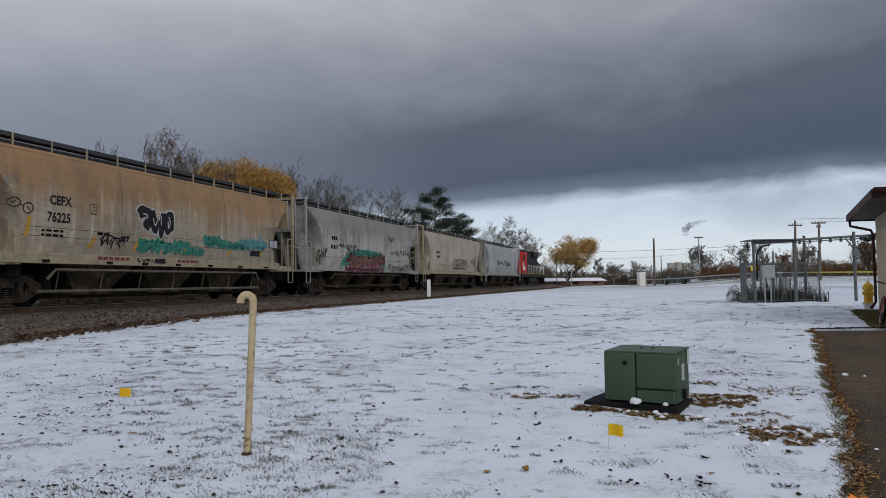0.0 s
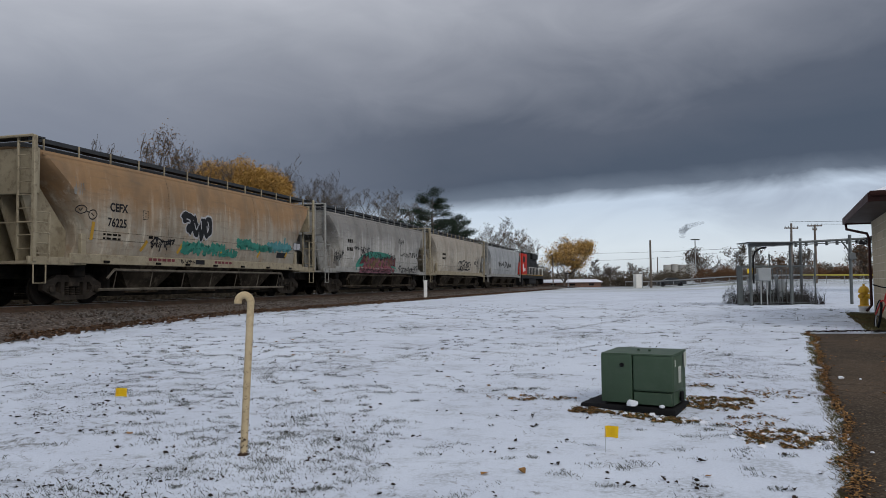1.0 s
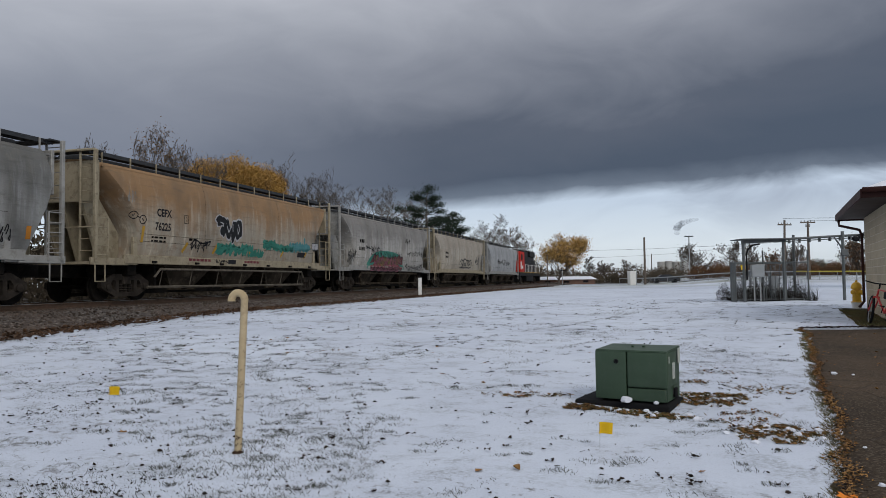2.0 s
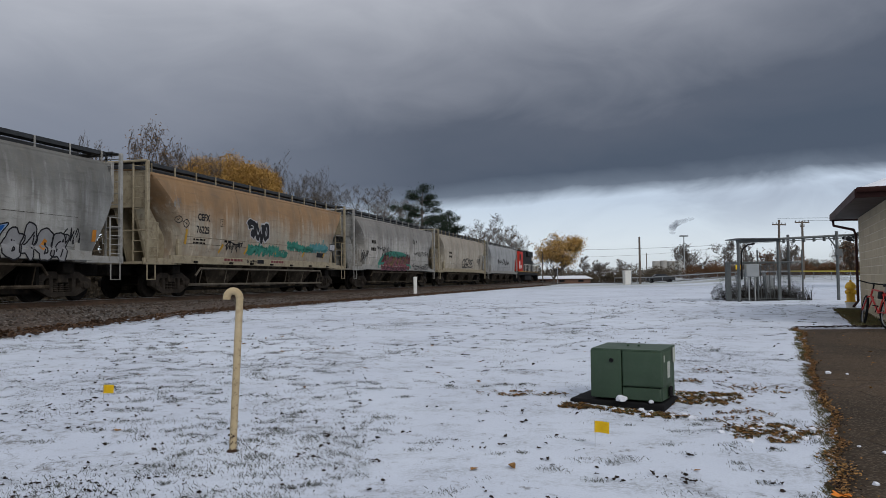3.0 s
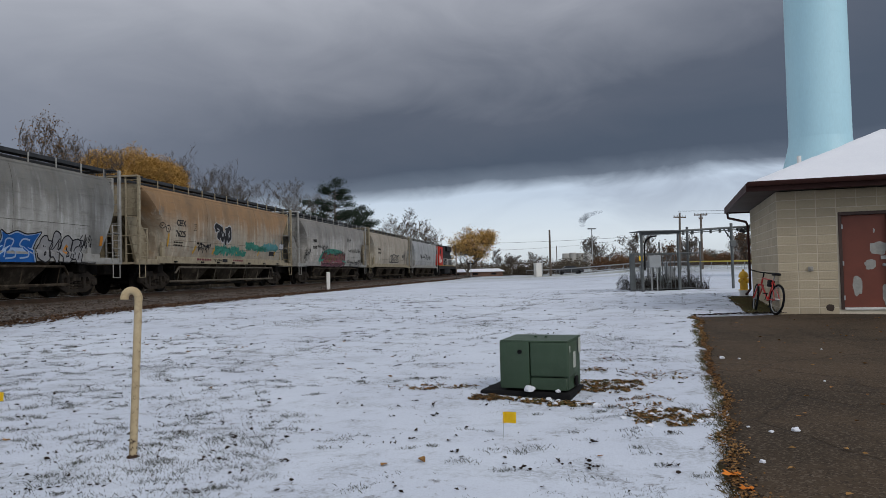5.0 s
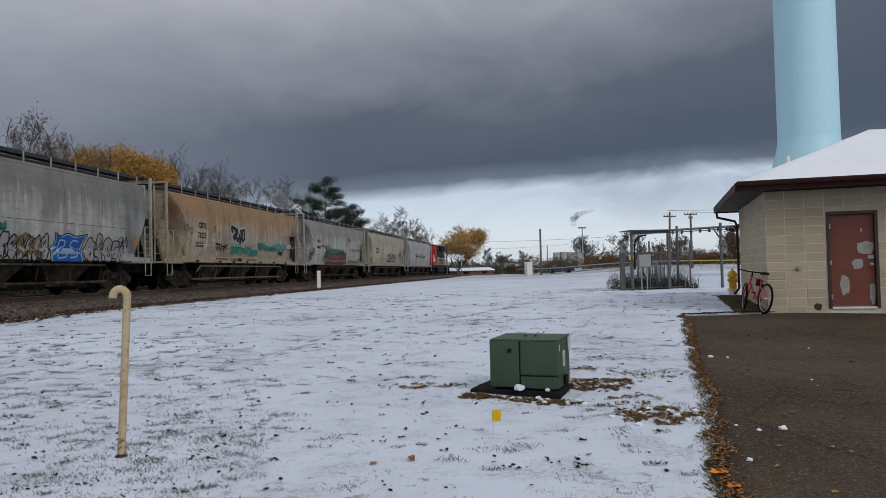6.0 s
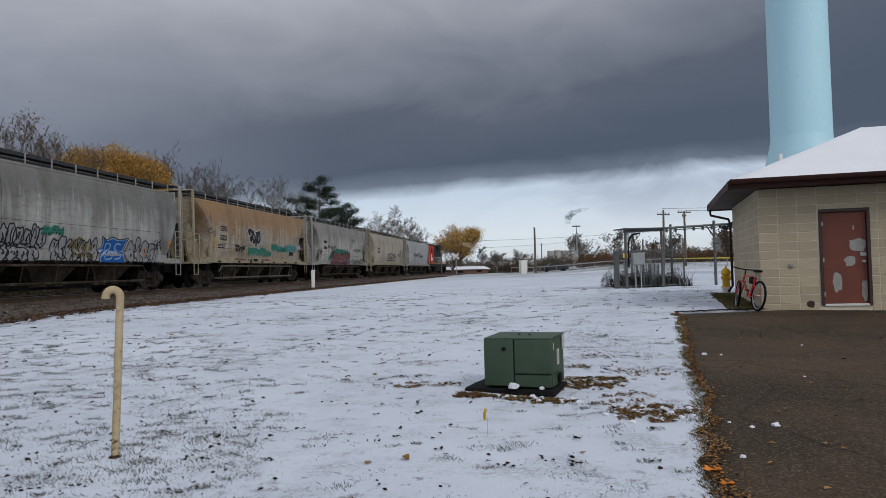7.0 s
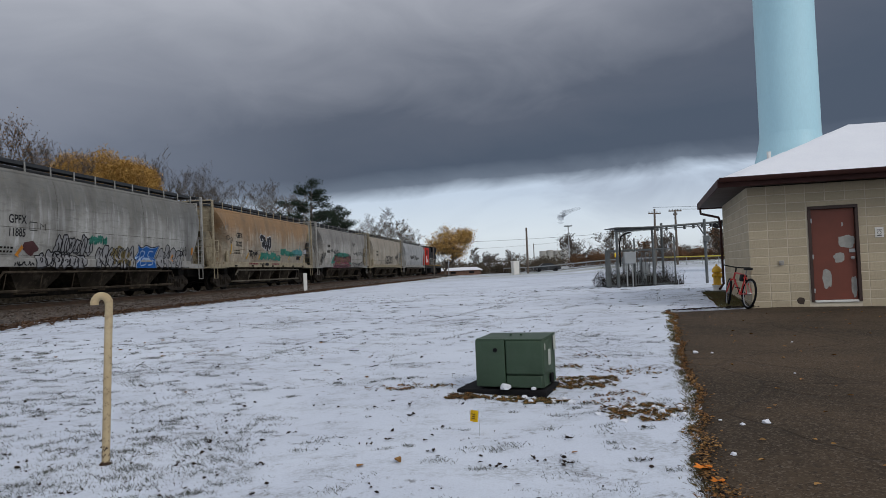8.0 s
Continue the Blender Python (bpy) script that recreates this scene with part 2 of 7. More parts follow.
def snow_material():
    m = bpy.data.materials.new("trampled_snow_on_grass")
    m.use_nodes = True
    nd = Nodes(m.node_tree)
    bsdf = m.node_tree.nodes["Principled BSDF"]
    tc = nd.add("ShaderNodeTexCoord").outputs["Object"]
    sep = nd.add("ShaderNodeSeparateXYZ", {0: tc})
    big = nd.noise(0.35, 5.0, 0.6, tc)
    streak = nd.noise(1.0, 5.0, 0.65, nd.add("ShaderNodeMapping", {"Vector": tc, "Scale": (0.9, 1.3, 1), "Rotation": (0, 0, 0.35)}).outputs[0])
    small = nd.noise(9.0, 6.0, 0.75, tc)
    tiny = nd.noise(55.0, 3.0, 0.7, tc)
    base = nd.mix(nd.ramp(big, [(0.35, 0.0), (0.65, 1.0)]), (0.635, 0.685, 0.77), (0.545, 0.59, 0.68))
    base = nd.mix(nd.math("MULTIPLY", nd.ramp(tiny, [(0.45, 0.0), (0.75, 1.0)]), 0.3), base, (0.36, 0.38, 0.43))
    # soft grey drifts where frosted blades stand close under the snow
    veil = nd.noise(2.2, 6.0, 0.68, nd.add("ShaderNodeMapping", {"Vector": tc, "Scale": (0.85, 1.15, 1), "Rotation": (0, 0, 0.2), "Location": (3, 8, 0)}).outputs[0])
    veil = nd.math("MULTIPLY", nd.ramp(veil, [(0.50, 0.0), (0.66, 1.0)]), nd.ramp(nd.noise(30.0, 4.0, 0.75, nd.add("ShaderNodeMapping", {"Vector": tc, "Scale": (0.8, 1.3, 1)}).outputs[0]), [(0.40, 0.0), (0.62, 1.0)]))
    base = nd.mix(nd.math("MULTIPLY", veil, 0.6), base, (0.17, 0.185, 0.19))
    # thin places where grass and leaf litter show
    thin = nd.math("ADD", nd.math("ADD", nd.math("MULTIPLY", streak, 0.45), nd.math("MULTIPLY", small, 0.5)), nd.math("MULTIPLY", big, 0.16))
    thin = nd.math("ADD", thin, nd.math("MULTIPLY", tiny, 0.12))
    bare = nd.ramp(thin, [(0.675, 0.0), (0.75, 1.0)])
    grass = nd.mix(nd.ramp(nd.noise(4.0, 3.0, 0.6, tc), [(0.4, 0.0), (0.6, 1.0)]), (0.10, 0.10, 0.075), (0.12, 0.10, 0.08))
    col = nd.mix(nd.math("MULTIPLY", bare, 0.75), base, grass)
    # the lawn shows through in a far mown strip
    far = nd.math("MULTIPLY", nd.ramp(nd.math("MULTIPLY", sep.outputs[1], 0.005), [(0.30, 0.0), (0.45, 1.0)]), nd.ramp(nd.noise(0.12, 4.0, 0.6, nd.add("ShaderNodeMapping", {"Vector": tc, "Scale": (0.5, 1.0, 1)}).outputs[0]), [(0.40, 0.0), (0.58, 1.0)]))
    col = nd.mix(nd.math("MULTIPLY", far, 0.7), col, (0.19, 0.20, 0.12))
    m.node_tree.links.new(col, bsdf.inputs["Base Color"])
    bsdf.inputs["Roughness"].default_value = 0.75
    bsdf.inputs["Specular IOR Level"].default_value = 0.3
    hgt = nd.math("SUBTRACT", nd.math("ADD", nd.math("MULTIPLY", small, 0.8), nd.math("MULTIPLY", tiny, 0.25)), nd.math("MULTIPLY", bare, 0.5))
    bp = nd.add("ShaderNodeBump", {"Height": hgt, "Strength": 0.7, "Distance": 0.03})
    m.node_tree.links.new(bp.outputs[0], bsdf.inputs["Normal"])
    return m


def ballast_material():
    m = bpy.data.materials.new("crushed_stone_ballast")
    m.use_nodes = True
    nd = Nodes(m.node_tree)
    bsdf = m.node_tree.nodes["Principled BSDF"]
    tc = nd.add("ShaderNodeTexCoord").outputs["Object"]
    v = nd.add("ShaderNodeTexVoronoi", {"Vector": tc, "Scale": 17.0})
    grey = nd.add("ShaderNodeSeparateXYZ", {0: v.outputs["Color"]}).outputs[0]
    col = nd.ramp(grey, [(0.0, (0.035, 0.028, 0.024)), (0.5, (0.095, 0.078, 0.066)), (0.85, (0.15, 0.125, 0.105)), (1.0, (0.26, 0.235, 0.21))])
    wash = nd.ramp(nd.noise(0.5, 5.0, 0.65, tc), [(0.42, 0.0), (0.62, 1.0)])
    col = nd.mix(nd.math("MULTIPLY", wash, 0.5), col, (0.105, 0.062, 0.038))
    gap = nd.ramp(v.outputs["Distance"], [(0.03, 1.0), (0.09, 0.35)])
    # Crevice shade painted in: each stone darkens towards its cell edge.
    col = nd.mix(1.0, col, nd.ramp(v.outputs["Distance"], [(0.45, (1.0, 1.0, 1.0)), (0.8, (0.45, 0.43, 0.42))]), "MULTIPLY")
    m.node_tree.links.new(col, bsdf.inputs["Base Color"])
    bsdf.inputs["Roughness"].default_value = 0.95
    bp = nd.add("ShaderNodeBump", {"Height": nd.math("SUBTRACT", 1.0, v.outputs["Distance"]), "Strength": 0.9, "Distance": 0.06})
    m.node_tree.links.new(bp.outputs[0], bsdf.inputs["Normal"])
    return m


M_BALLAST = ballast_material()
M_SNOW = snow_material()
M_ROOFSNOW = material("roof_snow", (0.80, 0.82, 0.86), (0.76, 0.78, 0.83), 0.8, 0, 1.5, 30, 0.2, 0.02)
def asphalt_material():
    m = bpy.data.materials.new("worn_asphalt")
    m.use_nodes = True
    nd = Nodes(m.node_tree)
    bsdf = m.node_tree.nodes["Principled BSDF"]
    tc = nd.add("ShaderNodeTexCoord").outputs["Object"]
    v = nd.add("ShaderNodeTexVoronoi", {"Vector": tc, "Scale": 60.0})
    chip = nd.add("ShaderNodeSeparateXYZ", {0: v.outputs["Color"]}).outputs[0]
    big = nd.noise(0.4, 5.0, 0.6, tc, 0.5)
    mid = nd.noise(3.5, 5.0, 0.65, tc)
    col = nd.mix(nd.ramp(big, [(0.38, 0.0), (0.62, 1.0)]), (0.074, 0.051, 0.032), (0.042, 0.031, 0.021))
    col = nd.mix(nd.ramp(chip, [(0.72, 0.0), (1.0, 0.7)]), col, (0.14, 0.113, 0.088))
    col = nd.mix(nd.ramp(chip, [(0.0, 0.65), (0.25, 0.0)]), col, (0.014, 0.012, 0.011))
    col = nd.mix(nd.ramp(mid, [(0.52, 0.0), (0.72, 0.55)]), col, (0.080, 0.057, 0.037))
    # hairline cracks
    cr = nd.add("ShaderNodeTexVoronoi", {"Vector": nd.mix(0.25, tc, nd.add("ShaderNodeTexNoise", {"Vector": tc, "Scale": 1.5}).outputs["Color"]), "Scale": 0.55}, feature="DISTANCE_TO_EDGE")
    crack = nd.ramp(cr.outputs["Distance"], [(0.004, 1.0), (0.012, 0.0)])
    col = nd.mix(nd.math("MULTIPLY", crack, 0.22), col, (0.012, 0.011, 0.010))
    m.node_tree.links.new(col, bsdf.inputs["Base Color"])
    bsdf.inputs["Specular IOR Level"].default_value = 0.12
    m.node_tree.links.new(nd.math("ADD", 0.72, nd.math("MULTIPLY", big, 0.25)), bsdf.inputs["Roughness"])
    bp = nd.add("ShaderNodeBump", {"Height": nd.math("SUBTRACT", nd.math("ADD", chip, nd.math("MULTIPLY", mid, 2.0)), nd.math("MULTIPLY", crack, 2.0)), "Strength": 0.6, "Distance": 0.008})
    m.node_tree.links.new(bp.outputs[0], bsdf.inputs["Normal"])
    return m


M_ASPHALT = asphalt_material()

xs = spaced(-2500, 2500, -14, 16, 0.16)
ys = spaced(-60, 3500, 1.5, 24, 0.16)
ground = new("ground", grid_land("ground", xs, ys, ground_z))
ground.data.materials.append(M_SNOW)
tagged(ground, "thin trampled snow over mown grass, blades and leaves showing", "snowy ground", kind="structure")


def driveway():
    xs = list(np.arange(2.0, 24.01, 0.2))
    ys = list(np.arange(-6, 15.61, 0.2))
    me = grid_land("driveway", xs, ys, lambda x, y: land(x, y) + 0.004 + 0.03 * sstep(0.0, 0.25, drive_in(x, y)) - 0.034 + 0.008 * noise.noise((x * 0.5, y * 0.5, 3)) - 0.25 * sstep(0.1, 0.7, -drive_in(x, y)))
    ob = new("driveway", me)
    me.materials.append(M_ASPHALT)
    return tagged(ob, "worn damp brown-grey asphalt driveway with leaves along its edge", "driveway", kind="structure")


driveway()


def at_track(s, d, z):
    """World place: s along the track, d from the near car side towards the camera."""
    p = TRACK_P + TU * s + TN * d
    return Vector((p.x, p.y, z))


def track_pose(s):
    """A thing on the track: x along it, y away from the camera, origin over the middle at rail height."""
    p = TRACK_P + TU * s - TN * 1.6
    return pose(p.x, p.y, RAIL_Z, 0, 0, math.degrees(TRACK_A))


def roadbed():
    S0, S1 = -60, 330
    prof = [(3.2, -0.62), (2.6, -0.50), (1.75, -0.30), (0.75, -0.19), (-0.2, -0.17), (-1.6, -0.17), (-3.2, -0.17), (-4.2, -0.2), (-5.4, -0.5), (-9, -0.25), (-15, -0.05), (-40, 0.05)]
    ss = list(np.arange(S0, 70, 0.35)) + list(np.arange(70, S1, 4.0))
    dd = []
    for (a, za), (b, zb) in zip(prof, prof[1:]):
        for k in range(3): dd.append((a + (b - a) * k / 3, za + (zb - za) * k / 3))
    dd.append(prof[-1])
    verts, faces = [], []
    for s in ss:
        for d, z in dd:
            e = 0.25 * noise.noise((s * 0.35, d, 0)) if d > 2 else 0
            j = 0.05 * noise.noise((s * 1.9, d * 3.1, 5))
            p = at_track(s, d + e, RAIL_Z + z + j)
            verts.append(p)
    n = len(dd)
    for i in range(len(ss) - 1):
        for k in range(n - 1): faces.append((i * n + k, i * n + k + 1, (i + 1) * n + k + 1, (i + 1) * n + k))
    me = bpy.data.meshes.new("roadbed")
    me.from_pydata([tuple(v) for v in verts], [], faces)
    for p in me.polygons: p.use_smooth = True
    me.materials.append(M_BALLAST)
    ob = new("roadbed", me)
    tagged(ob, "brown-grey crushed stone ballast bank under the rails", "ballast", kind="structure")
    for side in (-0.8, -2.4):
        for nm, prof2, mt in (("rail", [(-0.07, -0.17), (-0.07, -0.15), (-0.012, -0.13), (-0.012, -0.045), (-0.036, -0.035), (-0.036, -0.006), (0.036, -0.006), (0.036, -0.035), (0.012, -0.045), (0.012, -0.13), (0.07, -0.15), (0.07, -0.17)], M_RAIL),
                              ("rail_head", [(-0.034, -0.005), (-0.034, 0.0), (0.034, 0.0), (0.034, -0.005)], M_RAILTOP)):
            bm = bmesh.new()
            a = [bm.verts.new(at_track(S0, side + u, RAIL_Z + v)) for u, v in prof2]
            b = [bm.verts.new(at_track(S1, side + u, RAIL_Z + v)) for u, v in prof2]
            for k in range(len(a)): bm.faces.new((a[k], a[(k + 1) % len(a)], b[(k + 1) % len(a)], b[k]))
            bm.faces.new(a)
            bm.faces.new(b[::-1])
            part(nm, bm, mt, ob, "rusty steel rail" if nm == "rail" else "bright worn rail head")


roadbed()

# ---- the train ----
def hopper_paint(name, upper, lower, rust, grime, seam=0.0):
    m = bpy.data.materials.new(name)
    m.use_nodes = True
    nd = Nodes(m.node_tree)
    bsdf = m.node_tree.nodes["Principled BSDF"]
    tc = nd.add("ShaderNodeTexCoord").outputs["Object"]
    sep = nd.add("ShaderNodeSeparateXYZ", {0: tc})
    x, y, z = sep.outputs
    patch = nd.noise(0.45, 5.0, 0.6, tc, 0.3)
    streak = nd.noise(1.0, 6.0, 0.65, nd.add("ShaderNodeMapping", {"Vector": tc, "Scale": (2.6, 2.6, 0.22)}).outputs[0])
    rumple = nd.noise(1.0, 5.0, 0.6, nd.add("ShaderNodeMapping", {"Vector": tc, "Scale": (1.6, 1.6, 9.0)}).outputs[0])
    fine = nd.noise(30.0, 4.0, 0.7, tc)
    zz = nd.math("ADD", z, nd.math("MULTIPLY", nd.math("SUBTRACT", patch, 0.5), 1.9))
    zz = nd.math("ADD", zz, nd.math("MULTIPLY", nd.math("SUBTRACT", streak, 0.5), 1.5))
    up = nd.ramp(nd.math("DIVIDE", zz, 5.0), [(0.46, 0.0), (0.66, 1.0)])
    col = nd.mix(up, lower, upper)
    col = nd.mix(nd.math("MULTIPLY", nd.ramp(streak, [(0.52, 0.0), (0.72, 1.0)]), 0.45), col, rust)
    col = nd.mix(nd.math("MULTIPLY", nd.ramp(patch, [(0.45, 0.0), (0.65, 1.0)]), 0.45), col, grime)
    # scoured pale drips down the middle of the side, and long dark smears from the hatches
    pale = nd.ramp(nd.noise(1.0, 5.0, 0.62, nd.add("ShaderNodeMapping", {"Vector": tc, "Scale": (4.5, 4.5, 0.42), "Location": (7, 3, 2)}).outputs[0]), [(0.54, 0.0), (0.70, 1.0)])
    pale = nd.math("MULTIPLY", pale, nd.ramp(nd.math("DIVIDE", zz, 5.0), [(0.26, 0.25), (0.40, 1.0), (0.60, 0.8), (0.78, 0.05)]))
    col = nd.mix(nd.math("MULTIPLY", pale, 0.7), col, tuple(min(0.62, 1.75 * c) for c in lower))
    smear = nd.ramp(nd.noise(1.0, 4.0, 0.6, nd.add("ShaderNodeMapping", {"Vector": tc, "Scale": (0.85, 0.85, 0.10), "Location": (2, 5, 4)}).outputs[0]), [(0.48, 0.0), (0.68, 1.0)])
    col = nd.mix(nd.math("MULTIPLY", smear, 0.6), col, grime)
    blot = nd.ramp(nd.noise(2.6, 6.0, 0.7, tc, 0.6), [(0.50, 0.0), (0.66, 1.0)])
    col = nd.mix(nd.math("MULTIPLY", blot, 0.4), col, rust)
    scuff = nd.ramp(rumple, [(0.55, 0.0), (0.68, 1.0)])
    col = nd.mix(nd.math("MULTIPLY", scuff, 0.34), col, grime)
    col = nd.mix(nd.math("MULTIPLY", fine, 0.3), col, grime)
    m.node_tree.links.new(col, bsdf.inputs["Base Color"])
    m.node_tree.links.new(nd.math("ADD", 0.48, nd.math("MULTIPLY", patch, 0.3)), bsdf.inputs["Roughness"])
    bsdf.inputs["Specular IOR Level"].default_value = 0.16
    hg = nd.math("ADD", nd.math("MULTIPLY", rumple, 0.7), nd.math("MULTIPLY", patch, 1.5))
    bp = nd.add("ShaderNodeBump", {"Height": hg, "Strength": 0.25, "Distance": 0.06})
    m.node_tree.links.new(bp.outputs[0], bsdf.inputs["Normal"])
    return m


P_TAN = hopper_paint("tan_hopper_paint", (0.285, 0.168, 0.082), (0.345, 0.312, 0.25), (0.235, 0.135, 0.065), (0.125, 0.098, 0.071))
P_GREY = hopper_paint("grey_hopper_paint", (0.175, 0.173, 0.162), (0.40, 0.395, 0.37), (0.20, 0.185, 0.155), (0.080, 0.076, 0.068))
P_LIGHT = hopper_paint("pale_grey_hopper_paint", (0.225, 0.215, 0.20), (0.42, 0.405, 0.37), (0.25, 0.215, 0.18), (0.10, 0.094, 0.086))
P_SAND = hopper_paint("sand_hopper_paint", (0.33, 0.295, 0.245), (0.43, 0.39, 0.32), (0.29, 0.215, 0.15), (0.17, 0.145, 0.115))
P_STEEL = hopper_paint("blue_grey_hopper_paint", (0.33, 0.34, 0.345), (0.40, 0.41, 0.415), (0.28, 0.275, 0.265), (0.16, 0.162, 0.162))
M_GRATE = material("running_board_grating", (0.055, 0.058, 0.062), (0.04, 0.042, 0.045), 0.7, 0.3, 4, 60, 0.3)

W_PROF = [(1.35, 1.40), (1.75, 1.52), (2.3, 1.585), (2.9, 1.60), (3.4, 1.585), (3.85, 1.53), (4.12, 1.44), (4.28, 1.28), (4.36, 0.95), (4.42, 0.0)]
E_PROF = [(1.35, 1.82), (1.75, 1.95), (2.2, 1.96), (2.45, 1.88), (2.9, 1.58), (3.4, 1.12), (3.85, 0.64), (4.12, 0.40), (4.28, 0.32), (4.36, 0.30), (4.42, 0.30)]


def prof(table, z):
    return float(np.interp(z, [p[0] for p in table], [p[1] for p in table]))


def half_w(z):
    # smooth version of the side's bulge
    return sum(prof(W_PROF, z + k) for k in (-0.15, -0.05, 0.05, 0.15)) / 4 if z < 4.1 else prof(W_PROF, z)


def on_side(x, z, off=0.006):
    w = half_w(z) if z > 1.5 else 1.532
    return Vector((x, -w - off, z))


E_FULL = [(1.35, 1.1), (1.75, 1.0), (2.2, 0.80), (2.6, 0.60), (3.0, 0.44), (3.4, 0.36), (3.7, 0.40), (4.0, 0.46), (4.28, 0.46), (4.42, 0.46)]


def hopper_shell(L, ends=E_PROF):
    bm = bmesh.new()
    zs = [1.35, 1.5, 1.75, 2.0, 2.3, 2.6, 2.9, 3.15, 3.4, 3.65, 3.85, 4.0, 4.12, 4.2, 4.28, 4.33, 4.36, 4.40]
    rings = []
    for z in zs:
        e, w = prof(ends, z), half_w(z)
        w = max(w, 0.3)
        c = min(0.12, w * 0.3)
        pts = [(e + c, -w), (L * 0.25, -w), (L * 0.5, -w), (L * 0.75, -w), (L - e - c, -w), (L - e, -w + c), (L - e, 0), (L - e, w - c), (L - e - c, w), (L * 0.5, w), (e + c, w), (e, w - c), (e, 0), (e, -w + c)]
        rings.append([bm.verts.new((x, y, z)) for x, y in pts])
    n = len(rings[0])
    for a, b in zip(rings, rings[1:]):
        for k in range(n): bm.faces.new((a[k], a[(k + 1) % n], b[(k + 1) % n], b[k]))
    bm.faces.new(rings[0][::-1])
    bm.faces.new(rings[-1])
    return bm


def strip(bm, pts, width, off=0.006, taper=True):
    """A painted stroke on the car side through (x, z) points."""
    n = len(pts)
    row = []
    for i, (x, z) in enumerate(pts):
        ax, az = pts[max(i - 1, 0)]
        bx, bz = pts[min(i + 1, n - 1)]
        d = math.hypot(bx - ax, bz - az) or 1
        w = width * (0.5 if not taper else 0.5 * (0.55 + 0.45 * math.sin(math.pi * (i + 0.5) / n)))
        px, pz = -(bz - az) / d * w, (bx - ax) / d * w
        row.append((bm.verts.new(on_side(x + px, z + pz, off)), bm.verts.new(on_side(x - px, z - pz, off))))
    for (a, b), (c, d) in zip(row, row[1:]): bm.faces.new((a, b, d, c))


def blob(bm, pts, off=0.005):
    """A filled painted patch on the car side: a fan of (x, z) points about its middle, in rings."""
    cx, cz = sum(p[0] for p in pts) / len(pts), sum(p[1] for p in pts) / len(pts)
    rings = []
    for f in (1.0, 0.66, 0.33):
        rings.append([bm.verts.new(on_side(cx + f * (x - cx), cz + f * (z - cz), off)) for x, z in pts])
    n = len(pts)
    for a, b in zip(rings, rings[1:]):
        for k in range(n): bm.faces.new((a[k], a[(k + 1) % n], b[(k + 1) % n], b[k]))
    bm.faces.new(rings[-1])


def curve_pts(pts, n=8, closed=False):
    """Catmull-Rom through the points."""
    out, m = [], len(pts)
    for i in range(m if closed else m - 1):
        p = [pts[(i + k) % m] if closed else pts[min(max(i + k, 0), m - 1)] for k in (-1, 0, 1, 2)]
        for k in range(n):
            t = k / n
            out.append(tuple(0.5 * (2 * p[1][j] + (p[2][j] - p[0][j]) * t + (2 * p[0][j] - 5 * p[1][j] + 4 * p[2][j] - p[3][j]) * t * t + (3 * p[1][j] - p[0][j] - 3 * p[2][j] + p[3][j]) * t ** 3) for j in (0, 1)))
    if not closed: out.append(pts[-1])
    else: out.append(out[0])
    return out


def lettering(text, x, z, size, bold=0.0, width=1.0):
    """Built-in font as a mesh laid on the car side, its lower left at (x, z)."""
    cu = bpy.data.curves.new("lettering", "FONT")
    cu.body, cu.size, cu.offset, cu.resolution_u = text, size * 1.4, bold, 3
    ob = bpy.data.objects.new("lettering", cu)
    scene.collection.objects.link(ob)
    me = bpy.data.meshes.new_from_object(ob.evaluated_get(bpy.context.evaluated_depsgraph_get()))
    bpy.data.objects.remove(ob)
    bpy.data.curves.remove(cu)
    bm = bmesh.new()
    bm.from_mesh(me)
    bpy.data.meshes.remove(me)
    for v in bm.verts: v.co = on_side(x + v.co.x * width, z + v.co.y, 0.008)
    return bm


def wheelset_mesh():
    bm = bmesh.new()
    for sy in (-1, 1):
        lathe(bm, [(0.10, 0.0), (0.45, 0.0), (0.485, 0.02), (0.485, 0.04), (0.457, 0.055), (0.455, 0.13), (0.41, 0.135), (0.36, 0.10), (0.16, 0.09), (0.12, 0.16), (0.07, 0.17)], 20, pose(0, sy * 0.68, 0, -90 * sy, 0, 0))
    tube(bm, [(0, -1.0, 0), (0, 1.0, 0)], 0.075, 8)
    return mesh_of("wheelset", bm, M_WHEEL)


# Wheel colour is near black to carry the shade under the cars.
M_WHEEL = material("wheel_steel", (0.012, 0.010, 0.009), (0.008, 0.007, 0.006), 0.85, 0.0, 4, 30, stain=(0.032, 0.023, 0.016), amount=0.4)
WHEELSET = wheelset_mesh()
WHEELS = []          # (wheelset, its place on the car, car)


